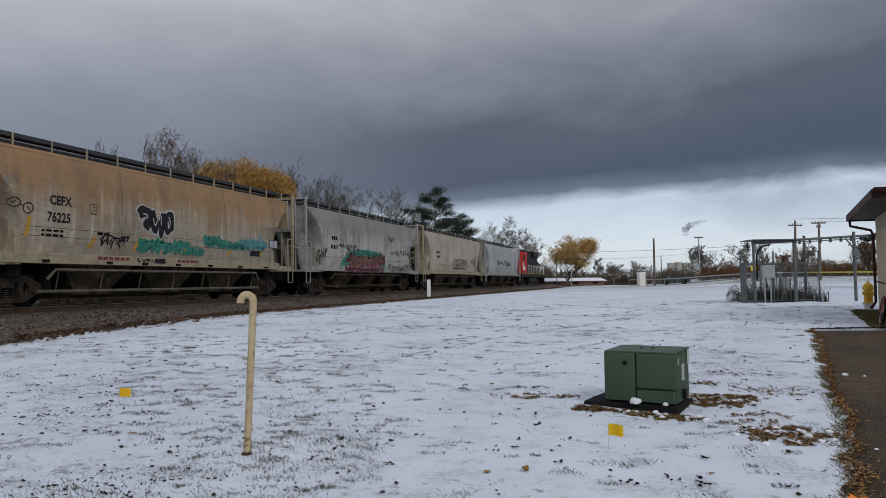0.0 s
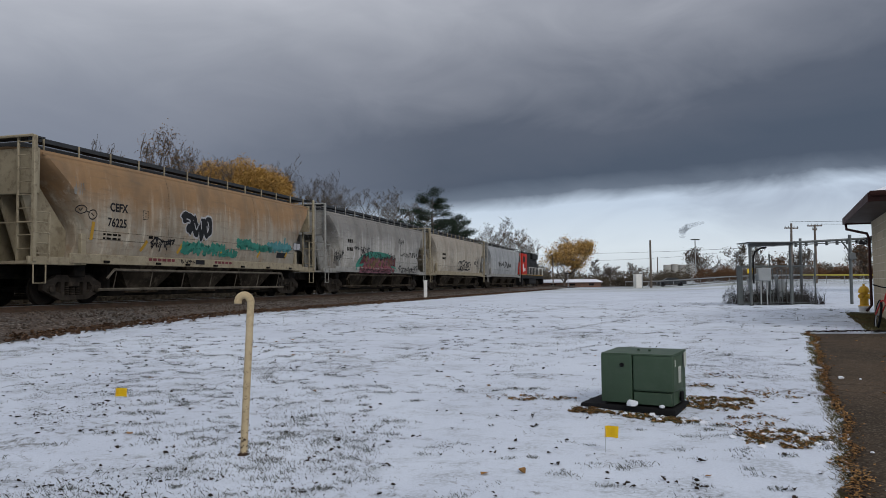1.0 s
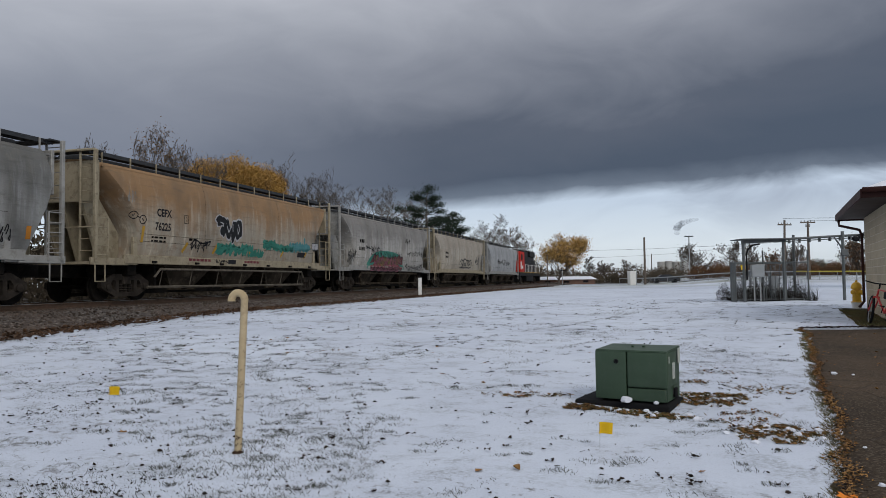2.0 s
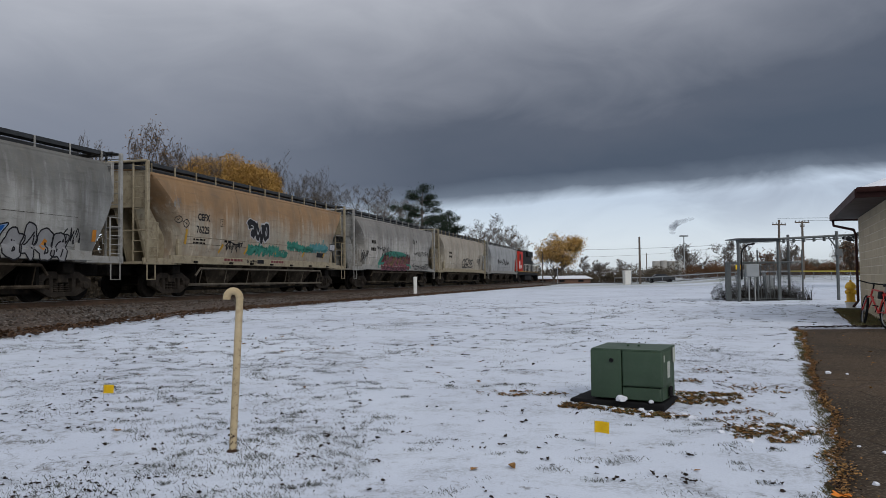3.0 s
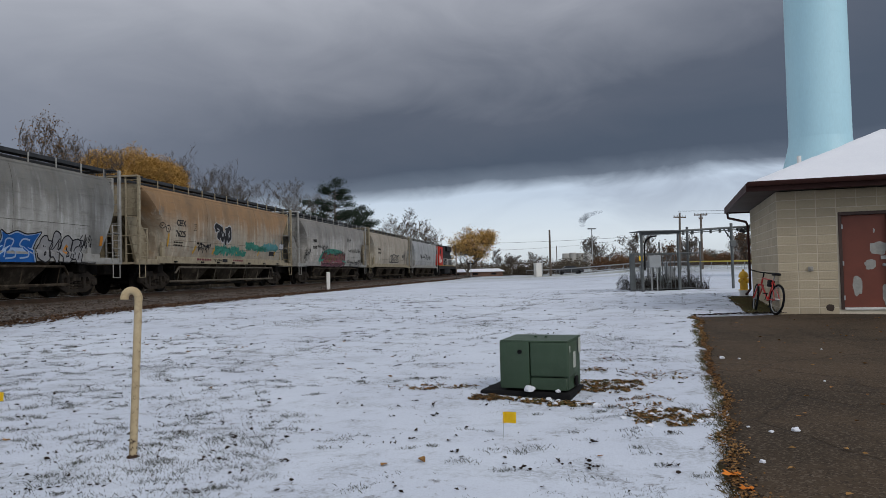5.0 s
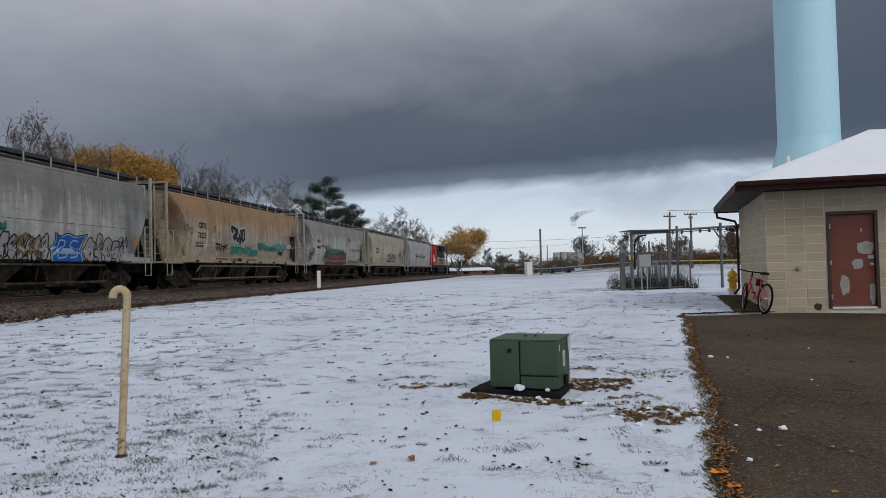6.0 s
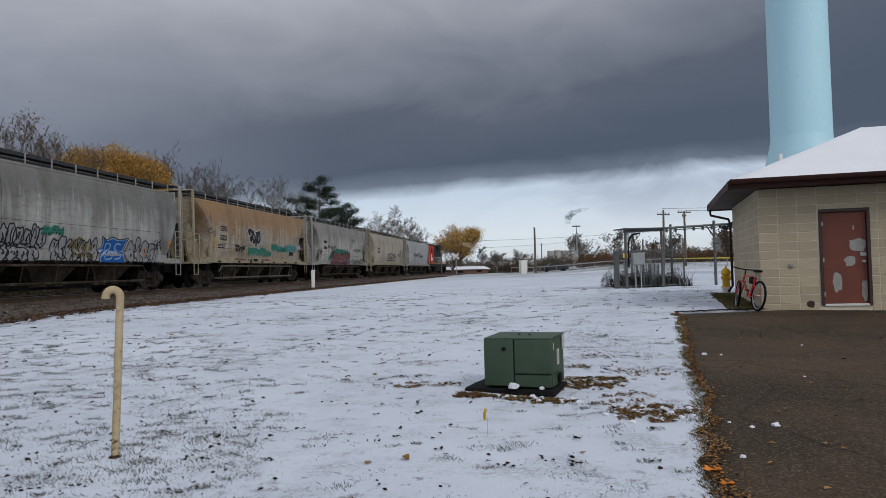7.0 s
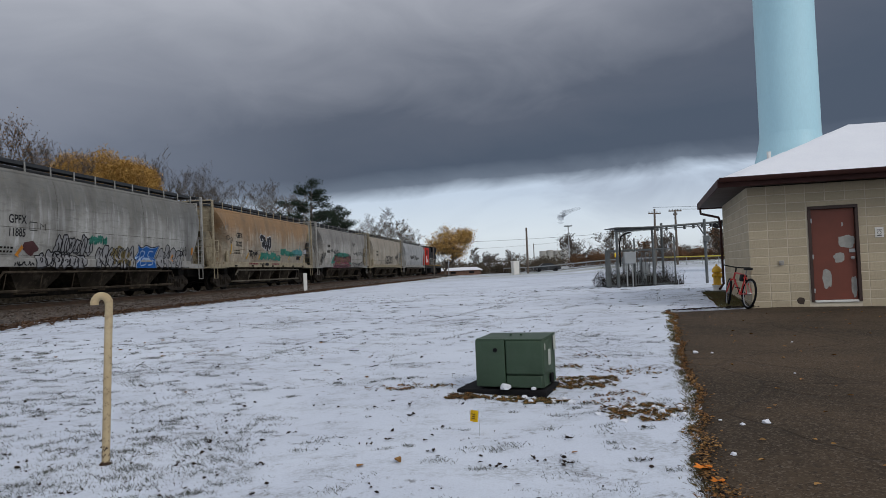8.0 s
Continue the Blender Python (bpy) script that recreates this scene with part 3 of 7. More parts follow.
def truck_frame():
    """Three-piece truck: cast side frames with a spring window, bearing adapters, bolster."""
    bm = bmesh.new()
    for sy in (-1.0, 1.0):
        y0, y1 = sy - 0.075, sy + 0.075
        bars_ = [((-1.14, 0.42), (-1.14, 0.60), (-0.62, 0.86), (-0.62, 0.66), (-0.72, 0.52)), ((1.14, 0.42), (1.14, 0.60), (0.62, 0.86), (0.62, 0.66), (0.72, 0.52)),
                 ((-0.62, 0.66), (-0.62, 0.86), (0.62, 0.86), (0.62, 0.66)), ((-1.14, 0.42), (-0.80, 0.47), (-0.40, 0.27), (-0.52, 0.14)), ((1.14, 0.42), (0.80, 0.47), (0.40, 0.27), (0.52, 0.14)),
                 ((-0.52, 0.14), (-0.40, 0.27), (0.40, 0.27), (0.52, 0.14)), ((-0.50, 0.25), (-0.50, 0.68), (-0.36, 0.68), (-0.36, 0.25)), ((0.50, 0.25), (0.50, 0.68), (0.36, 0.68), (0.36, 0.25))]
        for i, poly in enumerate(bars_):
            g = 0.001 * i
            a = [bm.verts.new((x, y0 - g, z)) for x, z in poly]
            b = [bm.verts.new((x, y1 + g, z)) for x, z in poly]
            n = len(poly)
            for k in range(n): bm.faces.new((a[k], a[(k + 1) % n], b[(k + 1) % n], b[k]))
            bm.faces.new(a)
            bm.faces.new(b[::-1])
        for dx in (-0.22, 0.0, 0.22):
            for k in range(5): lathe(bm, [(0.075, 0.0), (0.09, 0.02), (0.075, 0.04)], 8, pose(dx, sy, 0.28 + 0.055 * k))
        for dx in (-0.86, 0.86):
            box(bm, (dx - 0.15, y0 - 0.03, 0.36), (dx + 0.15, y1 + 0.03, 0.58), 0.03)
            lathe(bm, [(0.11, 0), (0.11, 0.05), (0.06, 0.07)], 12, pose(dx, sy * 1.10, 0.457, 90 if sy < 0 else -90))
    box(bm, (-0.2, -1.12, 0.52), (0.2, 1.12, 0.80), 0.03)
    return mesh_of("truck_frame", bm, M_TRUCK)


TRUCK = truck_frame()


def shared(name, me, parent, m, label=""):
    ob = new(name, me)
    ob.parent, ob.matrix_basis = parent, m
    if label: ob["label"] = label
    return ob


RUNGS = {}


def hopper_car(s0, L, paint, fit, label, bays=3, tubes=False, ends=E_PROF):
    """A covered hopper car; x runs from its rear corner post to its front one. fit: paint of frame and ladders."""
    car = thing("hopper_car", None, None, label, "rail car", track_pose(s0), "freight cars of the train")
    part("body", hopper_shell(L, ends), paint, car, "", None, 50)
    # frame: side sills, end platforms, bolster webs
    bm = bmesh.new()
    for sy in (-1, 1):
        box(bm, (1.3, sy * 1.48 - 0.05, 1.18), (L - 1.3, sy * 1.48 + 0.05, 1.47), 0.015)
        for a, b in ((-0.1, 1.5), (L - 1.5, L + 0.1)): box(bm, (a, sy * 1.46 - 0.05, 1.12), (b, sy * 1.46 + 0.05, 1.34), 0.015)
        for a in (1.75, L - 1.95): box(bm, (a, sy * 1.44 - 0.06, 1.14), (a + 0.2, sy * 1.44 + 0.06, 2.05), 0.015)
    for a, b in ((-0.1, 2.0), (L - 2.0, L + 0.1)): box(bm, (a, -1.45, 1.14), (b, 1.45, 1.22))
    part("frame", bm, fit, car)
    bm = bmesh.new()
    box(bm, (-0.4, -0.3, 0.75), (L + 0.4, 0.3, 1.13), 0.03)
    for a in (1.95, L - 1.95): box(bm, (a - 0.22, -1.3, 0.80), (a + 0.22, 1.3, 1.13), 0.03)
    part("centre_sill", bm, M_UNDER, car, "centre sill and bolsters, grime and underside shade in their black")
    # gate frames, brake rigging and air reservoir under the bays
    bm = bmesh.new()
    # Full-length box added to fill the gap under the bays with dark.
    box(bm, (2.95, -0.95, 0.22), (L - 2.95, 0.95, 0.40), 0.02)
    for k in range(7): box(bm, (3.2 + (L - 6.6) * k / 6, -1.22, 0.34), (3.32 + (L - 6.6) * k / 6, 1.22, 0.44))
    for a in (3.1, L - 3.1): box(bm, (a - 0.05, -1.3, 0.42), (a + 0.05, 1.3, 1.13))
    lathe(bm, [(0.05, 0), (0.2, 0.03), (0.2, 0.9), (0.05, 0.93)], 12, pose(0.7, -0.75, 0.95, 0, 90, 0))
    part("gate_frame", bm, M_UNDER, car, "outlet gates and brake rigging, underside shade in their black")
    for x0, k in ((0.0, 1), (L, -1)):
        # slope sheet gussets, end wall, corner posts
        for sy in (-0.75, 0.0, 0.75):
            bm = bmesh.new()
            v = [(x0 + k * 0.345, sy, 4.0), (x0 + k * 0.345, sy, 3.0), (x0 + k * 1.0, sy, 1.25), (x0 + k * 1.9, sy, 1.25), (x0 + k * 1.9, sy, 2.15)]
            a = [bm.verts.new((p[0], p[1] - 0.05, p[2])) for p in v]
            b = [bm.verts.new((p[0], p[1] + 0.05, p[2])) for p in v]
            for q in range(5): bm.faces.new((a[q], a[(q + 1) % 5], b[(q + 1) % 5], b[q]))
            bm.faces.new(a)
            bm.faces.new(b[::-1])
            part("end_gusset", bm, fit, car)
        bm = bmesh.new()
        box(bm, (min(x0 + k * 0.22, x0 + k * 0.34), -1.4, 3.05), (max(x0 + k * 0.22, x0 + k * 0.34), 1.4, 4.3), 0.02)
        part("end_wall", bm, fit, car)
        for sy in (-1, 1):
            bm = bmesh.new()
            xa = x0 + k * 0.05
            box(bm, (xa - 0.06, sy * 1.5 - 0.05, 1.2), (xa + 0.06, sy * 1.5 + 0.05, 4.6), 0.012)
            box(bm, (xa - 0.03, sy * 0.95 - 0.03, 1.2), (xa + 0.03, sy * 0.95 + 0.03, 4.6), 0.01)
            part("corner_post", bm, fit, car)
            bm = bmesh.new()
            xb = xa + k * 0.5
            tube(bm, [(xb, sy * 1.53, 1.2), (xb, sy * 1.53, 2.55)], 0.028, 6)
            lad = part("ladder", bm, fit, car)
            key = fit.name
            if key not in RUNGS:
                a, b = bmesh.new(), bmesh.new()
                tube(a, [(0, -0.275, 0), (0, 0.275, 0)], 0.014, 6)
                tube(b, [(-0.25, 0, 0), (0.25, 0, 0)], 0.016, 6)
                RUNGS[key] = (mesh_of("rung", a, fit), mesh_of("rung", b, fit))
            for i in range(9): shared("rung", RUNGS[key][0], lad, pose(xa - k * 0.02, sy * 1.225, 1.55 + 0.36 * i))
            for i in range(5): shared("rung", RUNGS[key][1], lad, pose((xa + xb) / 2, sy * 1.54, 1.42 + 0.28 * i))
            bm = bmesh.new()
            tube(bm, [(xa, sy * 1.5, 1.15), (xa, sy * 1.5, 0.62), (xa + k * 0.42, sy * 1.5, 0.62), (xa + k * 0.42, sy * 1.5, 1.15)], 0.022, 6)
            part("stirrup", bm, fit, car)
        bm = bmesh.new()
        tube(bm, [(x0 - k * 0.02, -1.5, 4.58), (x0 - k * 0.02, 1.5, 4.58)], 0.04, 6)
        part("end_rail", bm, fit, car)
        bm = bmesh.new()
        tube(bm, [(x0 - k * 0.02, -1.5, 2.25), (x0 - k * 0.02, 1.5, 2.25)], 0.02, 6)
        part("end_rail", bm, fit, car)
        bm = bmesh.new()
        box(bm, (min(x0, x0 + k * 0.45), -1.45, 4.56), (max(x0, x0 + k * 0.45), 1.45, 4.60))
        part("end_walkway", bm, M_GRATE, car)
    # roof: hatch coaming, running boards, brackets
    bm = bmesh.new()
    box(bm, (0.6, -0.42, 4.36), (L - 0.6, 0.42, 4.60), 0.03)
    part("hatch_cover", bm, M_GRATE, car)
    for sy in (-1, 1):
        bm = bmesh.new()
        box(bm, (0.1, min(sy * 0.62, sy * 1.2), 4.555), (L - 0.1, max(sy * 0.62, sy * 1.2), 4.60))
        box(bm, (0.1, sy * 1.2 - 0.01, 4.50), (L - 0.1, sy * 1.2 + 0.01, 4.62))
        part("running_board", bm, M_GRATE, car)
    n = round((L - 1.2) / 1.3)
    for i in range(n + 1):
        x = 0.6 + (L - 1.2) * i / n
        for sy in (-1, 1):
            bm = boxm((x - 0.02, sy * 1.24 - 0.02, 4.24), (x + 0.02, sy * 1.24 + 0.02, 4.61), 0.004)
            part("bracket", bm, fit, car)
    bm = bmesh.new()
    for sy in (-1, 1): box(bm, (0.4, sy * 1.40 - 0.03, 4.12), (L - 0.4, sy * 1.40 + 0.035, 4.19), 0.01)
    part("roof_angle", bm, paint, car)
    # discharge bays
    x0, x1 = 3.3, L - 3.3
    for i in range(bays):
        a, b = x0 + (x1 - x0) * i / bays, x0 + (x1 - x0) * (i + 1) / bays
        c, d = a + (b - a) * 0.30, a + (b - a) * 0.70
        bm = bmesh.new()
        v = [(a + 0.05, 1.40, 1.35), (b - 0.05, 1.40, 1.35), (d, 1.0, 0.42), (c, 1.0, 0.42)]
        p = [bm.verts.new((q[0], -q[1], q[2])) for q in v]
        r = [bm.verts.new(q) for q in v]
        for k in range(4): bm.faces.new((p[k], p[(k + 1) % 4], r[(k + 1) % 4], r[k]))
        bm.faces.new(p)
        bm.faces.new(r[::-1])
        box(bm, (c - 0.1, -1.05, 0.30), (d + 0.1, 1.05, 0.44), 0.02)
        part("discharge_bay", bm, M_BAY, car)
    bm = bmesh.new()
    zt = 1.02
    tube(bm, [(2.9, -1.42, 0.75), (3.15, -1.46, zt), (L - 3.15, -1.46, zt), (L - 2.9, -1.42, 0.75)], 0.045, 6)
    tube(bm, [(2.7, -1.30, 0.42), (L - 2.7, -1.30, 0.42)], 0.05, 6)
    for i in range(2 * bays + 1):
        x = x0 + (x1 - x0) * i / (2 * bays)
        tube(bm, [(x, -1.44, zt), (x, -1.3, 0.42)], 0.018, 6)
    part("discharge_pipe", bm, M_DUSTY if tubes else M_BAY, car, "long pipe along the underside")
    for x in (1.95, L - 1.95):
        shared("truck_frame", TRUCK, car, pose(x, 0, 0))
        for dx in (-0.86, 0.86):
            w = shared("wheelset", WHEELSET, car, pose(x + dx, 0, 0.457))
            WHEELS.append((w, x + dx))
    return car


CARS = []
F_TAN = material("tan_frame_paint", (0.34, 0.295, 0.21), (0.26, 0.22, 0.15), 0.7, 0, 2, 30, stain=(0.11, 0.08, 0.055), amount=0.6)
F_GREY = material("grey_frame_paint", (0.33, 0.325, 0.305), (0.25, 0.245, 0.23), 0.7, 0, 2, 30, stain=(0.13, 0.11, 0.09), amount=0.5)
for s0, L, paint, fit, tubes, label in (
        (-20.94, 16.8, P_GREY, F_GREY, False, "dull grey covered hopper car with graffiti along its sill"),
        (-2.94, 16.8, P_TAN, F_TAN, True, "rust-stained tan covered hopper car with graffiti"),
        (15.1, 16.8, P_LIGHT, F_GREY, False, "pale grey covered hopper car with red graffiti"),
        (33.1, 18.0, P_SAND, F_TAN, False, "sand-coloured covered hopper car with black tags"),
        (52.4, 18.6, P_STEEL, F_GREY, False, "blue-grey covered hopper car coupled behind the locomotive")):
    CARS.append((hopper_car(s0, L, paint, fit, label, tubes=tubes, ends=E_FULL if paint is P_GREY else E_PROF), s0))

MOVERS = []
# ---- the block building ----
M_BLOCK = material("tan_split_face_block", (0.50, 0.425, 0.305), (0.43, 0.365, 0.26), 0.9, 0, 2.5, 22, 0.7, 0.02, (0.54, 0.475, 0.36), 0.4)
M_MORTAR = material("pale_mortar", (0.66, 0.59, 0.47), (0.57, 0.51, 0.40), 0.95, 0, 4, 60, 0.3)
M_FASCIA = material("brown_fascia_metal", (0.050, 0.021, 0.018), (0.040, 0.017, 0.015), 0.6, 0.0, 3, 60, 0.05)
M_SOFFIT = material("brown_soffit", (0.075, 0.055, 0.045), (0.06, 0.045, 0.037), 0.7, 0, 3, 60, 0.05)
M_DOOR = material("red_brown_door_paint", (0.185, 0.048, 0.028), (0.15, 0.040, 0.024), 0.55, 0, 2, 60, 0.06, 0.004)
M_DOORFRAME = material("dark_brown_frame", (0.05, 0.024, 0.018), (0.04, 0.02, 0.015), 0.5, 0, 3, 60, 0.05)
M_BARE = material("bare_primer_patch", (0.40, 0.40, 0.37), (0.30, 0.30, 0.28), 0.6, 0.1, 8, 60, 0.1)
B_M = pose(9.66, 15.28, 0.44, 0, 0, -25)
W, D, H = 9.0, 5.7, 2.78
DX0, DX1, DZ0, DZ1 = 1.24, 2.23, 0.15, 2.26


def random_block_mat():
    """Blocks of one colour family; each a little lighter or darker."""
    nd = Nodes(M_BLOCK.node_tree)
    bsdf = M_BLOCK.node_tree.nodes["Principled BSDF"]
    src = bsdf.inputs["Base Color"].links[0].from_socket
    rnd = nd.add("ShaderNodeObjectInfo").outputs["Random"]
    f = nd.math("ADD", 0.92, nd.math("MULTIPLY", rnd, 0.16))
    hsv = nd.add("ShaderNodeHueSaturation", {"Color": src, "Value": f})
    M_BLOCK.node_tree.links.new(hsv.outputs[0], bsdf.inputs["Base Color"])


random_block_mat()


def block_mesh(w):
    bm = boxm((-w / 2 + 0.009, -0.006, 0.009), (w / 2 - 0.009, 0.03, 0.1895), 0.004)
    return mesh_of("block", bm, M_BLOCK)


BLOCKS = {}


def block(parent, m, w):
    k = round(w, 2)
    if k not in BLOCKS: BLOCKS[k] = block_mesh(k)
    return shared("block", BLOCKS[k], parent, m)


def building():
    b = thing("building", None, None, "tan concrete-block utility building with snow-covered hip roof", "building", B_M)
    # core walls: front with the door's opening, left, right, back
    bm = bmesh.new()
    t = 0.2
    for lo, hi in (((0, 0, 0), (DX0, t, H)), ((DX1, 0, 0), (W, t, H)), ((DX0, 0, DZ1), (DX1, t, H)), ((DX0, 0, -0.1), (DX1, t, DZ0))): box(bm, lo, hi)
    bmesh.ops.remove_doubles(bm, verts=bm.verts, dist=0.0001)
    front = part("wall", bm, M_MORTAR, b, "tan split-face block wall with pale joints")
    left = part("wall", boxm((0, t, 0), (t, D, H)), M_MORTAR, b, "tan block side wall in shade")
    part("wall", boxm((W - t, t, 0), (W, D, H)), M_BLOCK, b)
    part("wall", boxm((t, D - t, 0), (W - t, D, H)), M_BLOCK, b)
    rows = [i * 0.1985 for i in range(14)]
    for z in rows:
        for i in range(10):
            x0, x1 = i * 0.4, (i + 1) * 0.4
            spans = [(x0, x1)]
            if z + 0.15 > 0 and z < DZ1 - 0.02:
                spans = [(a, c) for a, c in ((x0, min(x1, DX0)), (max(x0, DX1), x1)) if c - a > 0.06]
            for a, c in spans: block(front, pose((a + c) / 2, -0.001, z), c - a)
        for i in range(11): block(left, pose(-0.001, i * 0.4 + 0.2, z, 0, 0, -90), 0.4)
    part("lintel_block", boxm((DX0 - 0.03, -0.007, DZ1 + 0.014), (DX1 + 0.16, 0.03, 2.374), 0.004), M_BLOCK, front)
    bm = bmesh.new()
    for z in rows:
        for i in range(11, 14): box(bm, (-0.008, i * 0.4 + 0.006, z + 0.006), (0.03, i * 0.4 + 0.394, z + 0.192))
        for i in range(10, 22): box(bm, (i * 0.4 + 0.006, -0.008, z + 0.006), (i * 0.4 + 0.394, 0.03, z + 0.192))
    tagged(part("block_course", bm, M_BLOCK, b), kind="stuff")
    # roof
    o, ze = 0.64, 2.80
    zt, rise = ze + 0.13, 1.5
    a = (D + 2 * o) / 2
    def hip(bm, z, rs, g):
        v = [bm.verts.new(p) for p in ((-o - g, -o - g, z), (W + o + g, -o - g, z), (W + o + g, D + o + g, z), (-o - g, D + o + g, z), (-o + a, D / 2, z + rs), (W + o - a, D / 2, z + rs))]
        for f in ((0, 1, 5, 4), (1, 2, 5), (2, 3, 4, 5), (3, 0, 4), (3, 2, 1, 0)): bm.faces.new([v[i] for i in f])
    bm = bmesh.new()
    hip(bm, zt, rise, -0.02)
    part("roof", bm, M_FASCIA, b, "brown metal roof deck")
    bm = bmesh.new()
    hip(bm, zt + 0.045, rise, -0.06)
    bmesh.ops.subdivide_edges(bm, edges=bm.edges[:], cuts=24, use_grid_fill=True)
    for v in bm.verts: v.co.z += 0.02 * noise.noise(v.co * 1.2) + 0.012 * noise.noise(v.co * 5)
    part("roof_snow", bm, M_ROOFSNOW, b, "even white snow layer")
    bm = bmesh.new()
    box(bm, (-o + 0.04, -o + 0.04, ze), (W + o - 0.04, D + o - 0.04, ze + 0.02))
    part("soffit", bm, M_SOFFIT, b)
    for lo, hi in (((-o, -o - 0.03, ze - 0.04), (W + o, -o + 0.02, zt + 0.02)), ((-o - 0.03, -o - 0.03, ze - 0.04), (-o + 0.02, D + o, zt + 0.02)), ((-o, D + o - 0.02, ze - 0.04), (W + o, D + o + 0.03, zt + 0.02)), ((W + o - 0.02, -o, ze - 0.04), (W + o + 0.03, D + o, zt + 0.02))):
        part("fascia", boxm(lo, hi, 0.008), M_FASCIA, b, "dark brown fascia")
    bm = bmesh.new()
    prof_g = [(0, 0.10), (0, 0.02), (0.03, 0.0), (0.09, 0.0), (0.12, 0.05), (0.12, 0.10), (0.11, 0.10), (0.11, 0.05), (0.085, 0.01), (0.035, 0.01), (0.01, 0.025), (0.01, 0.10)]
    p = [bm.verts.new((-o, -o - 0.032 - u, zt - 0.06 + v)) for u, v in prof_g]
    q = [bm.verts.new((W + o, -o - 0.032 - u, zt - 0.06 + v)) for u, v in prof_g]
    for k in range(12): bm.faces.new((p[k], p[(k + 1) % 12], q[(k + 1) % 12], q[k]))
    part("gutter", bm, M_FASCIA, b)
    bm = bmesh.new()
    tube(bm, [(-o + 0.05, D + o - 0.1, ze - 0.02), (-o + 0.06, D + o - 0.15, ze - 0.18), (-0.12, D - 0.05, ze - 0.35), (-0.07, D - 0.06, ze - 0.5), (-0.07, D - 0.06, 0.45), (-0.2, D - 0.2, 0.3)], 0.036, 8)
    part("downspout", bm, M_FASCIA, b, "dark brown downspout")
    bm = bmesh.new()
    lathe(bm, [(0.05, 0), (0.05, 0.42), (0.042, 0.42), (0.042, 0.3)], 12)
    part("vent_pipe", bm, M_WHITE, b, "white plastic vent pipe", pose(0.75, 1.55, zt + 0.42))
    # door
    d = part("door", boxm((DX0 + 0.06, 0.05, DZ0 + 0.04), (DX1 - 0.06, 0.095, DZ1 - 0.06), 0.003), M_DOOR, b, "red-brown steel door with peeled bare patches")
    for nm, lo, hi in (("jamb", (DX0 - 0.01, -0.03, DZ0), (DX0 + 0.055, 0.12, DZ1 - 0.06)), ("jamb", (DX1 - 0.055, -0.03, DZ0), (DX1 + 0.01, 0.12, DZ1 - 0.06)), ("lintel", (DX0 - 0.01, -0.03, DZ1 - 0.058), (DX1 + 0.01, 0.12, DZ1 + 0.012))):
        part(nm, boxm(lo, hi, 0.004), M_DOORFRAME, d)
    part("threshold", boxm((DX0 + 0.06, -0.03, DZ0 - 0.01), (DX1 - 0.06, 0.10, DZ0 + 0.035), 0.004), M_WHITE, d, "worn white threshold")
    # peeled patches: (x, z, half width, half height, seed)
    for x, z, rx, rz, sd in ((2.00, 1.47, 0.17, 0.13, 1), (1.84, 1.12, 0.115, 0.10, 2), (1.57, 0.65, 0.085, 0.22, 3), (2.11, 0.47, 0.055, 0.24, 4), (1.93, 1.85, 0.018, 0.05, 5)):
        bm = bmesh.new()
        vs = []
        for k in range(28):
            an = 6.28319 * k / 28
            r = 1 + 0.32 * noise.noise((math.cos(an) * 1.6, math.sin(an) * 1.6, sd * 3.1)) + 0.12 * noise.noise((math.cos(an) * 5, math.sin(an) * 5, sd))
            ex = 0.75
            vs.append(bm.verts.new((min(x + rx * r * math.copysign(abs(math.cos(an)) ** ex, math.cos(an)), DX1 - 0.062), 0.0475, z + rz * r * math.copysign(abs(math.sin(an)) ** ex, math.sin(an)))))
        bm.faces.new(vs)
        part("peeled_patch", bm, M_BARE, d, "bare grey primer")
    bm = bmesh.new()
    lathe(bm, [(0.035, 0), (0.035, 0.012), (0.014, 0.02), (0.014, 0.05), (0.03, 0.06), (0.033, 0.08), (0.02, 0.095)], 14, pose(DX1 - 0.13, 0.048, 1.10, 90))
    part("door_knob", bm, M_ALU, d, "brushed metal knob")
    bm = bmesh.new()
    box(bm, (DX1 - 0.19, 0.03, 1.22), (DX1 - 0.07, 0.05, 1.30), 0.004)
    part("lock_plate", bm, M_ALU, d)
    for z in (0.35, 1.1, 1.9):
        part("hinge", boxm((DX0 + 0.045, -0.036, z), (DX0 + 0.075, -0.02, z + 0.1), 0.004), M_ALU, d)
    # small fittings on the wall
    bm = boxm((0.60, -0.05, 1.0), (0.70, -0.007, 1.10), 0.008)
    lathe(bm, [(0.02, 0), (0.02, 0.03)], 10, pose(0.65, -0.05, 1.05, 90))
    part("hose_bib_box", bm, M_CONC, b, "small weathered grey outlet box")
    part("wall_sign", boxm((2.55, -0.02, 1.52), (2.72, -0.010, 1.74), 0.004), M_WHITE, b, "small white notice sign")
    bm = bmesh.new()
    for z, w in ((1.68, 0.10), (1.56, 0.09)): box(bm, (2.635 - w / 2, -0.024, z - 0.008), (2.635 + w / 2, -0.0205, z + 0.008))
    part("sign_print", bm, M_BLACK, b, "dark print")
    bm = bmesh.new()
    n = 20
    for k in range(n):
        a0, a1 = 6.28319 * k / n, 6.28319 * (k + 1) / n
        v = [bm.verts.new((2.635 + r * math.cos(an), -0.0215, 1.622 + r * math.sin(an))) for an, r in ((a0, 0.03), (a1, 0.03), (a1, 0.04), (a0, 0.04))]
        bm.faces.new(v)
    part("sign_ring", bm, M_BLACK, b)
    # broken block low by the door
    bm = bmesh.new()
    bmesh.ops.create_icosphere(bm, subdivisions=2, radius=0.09)
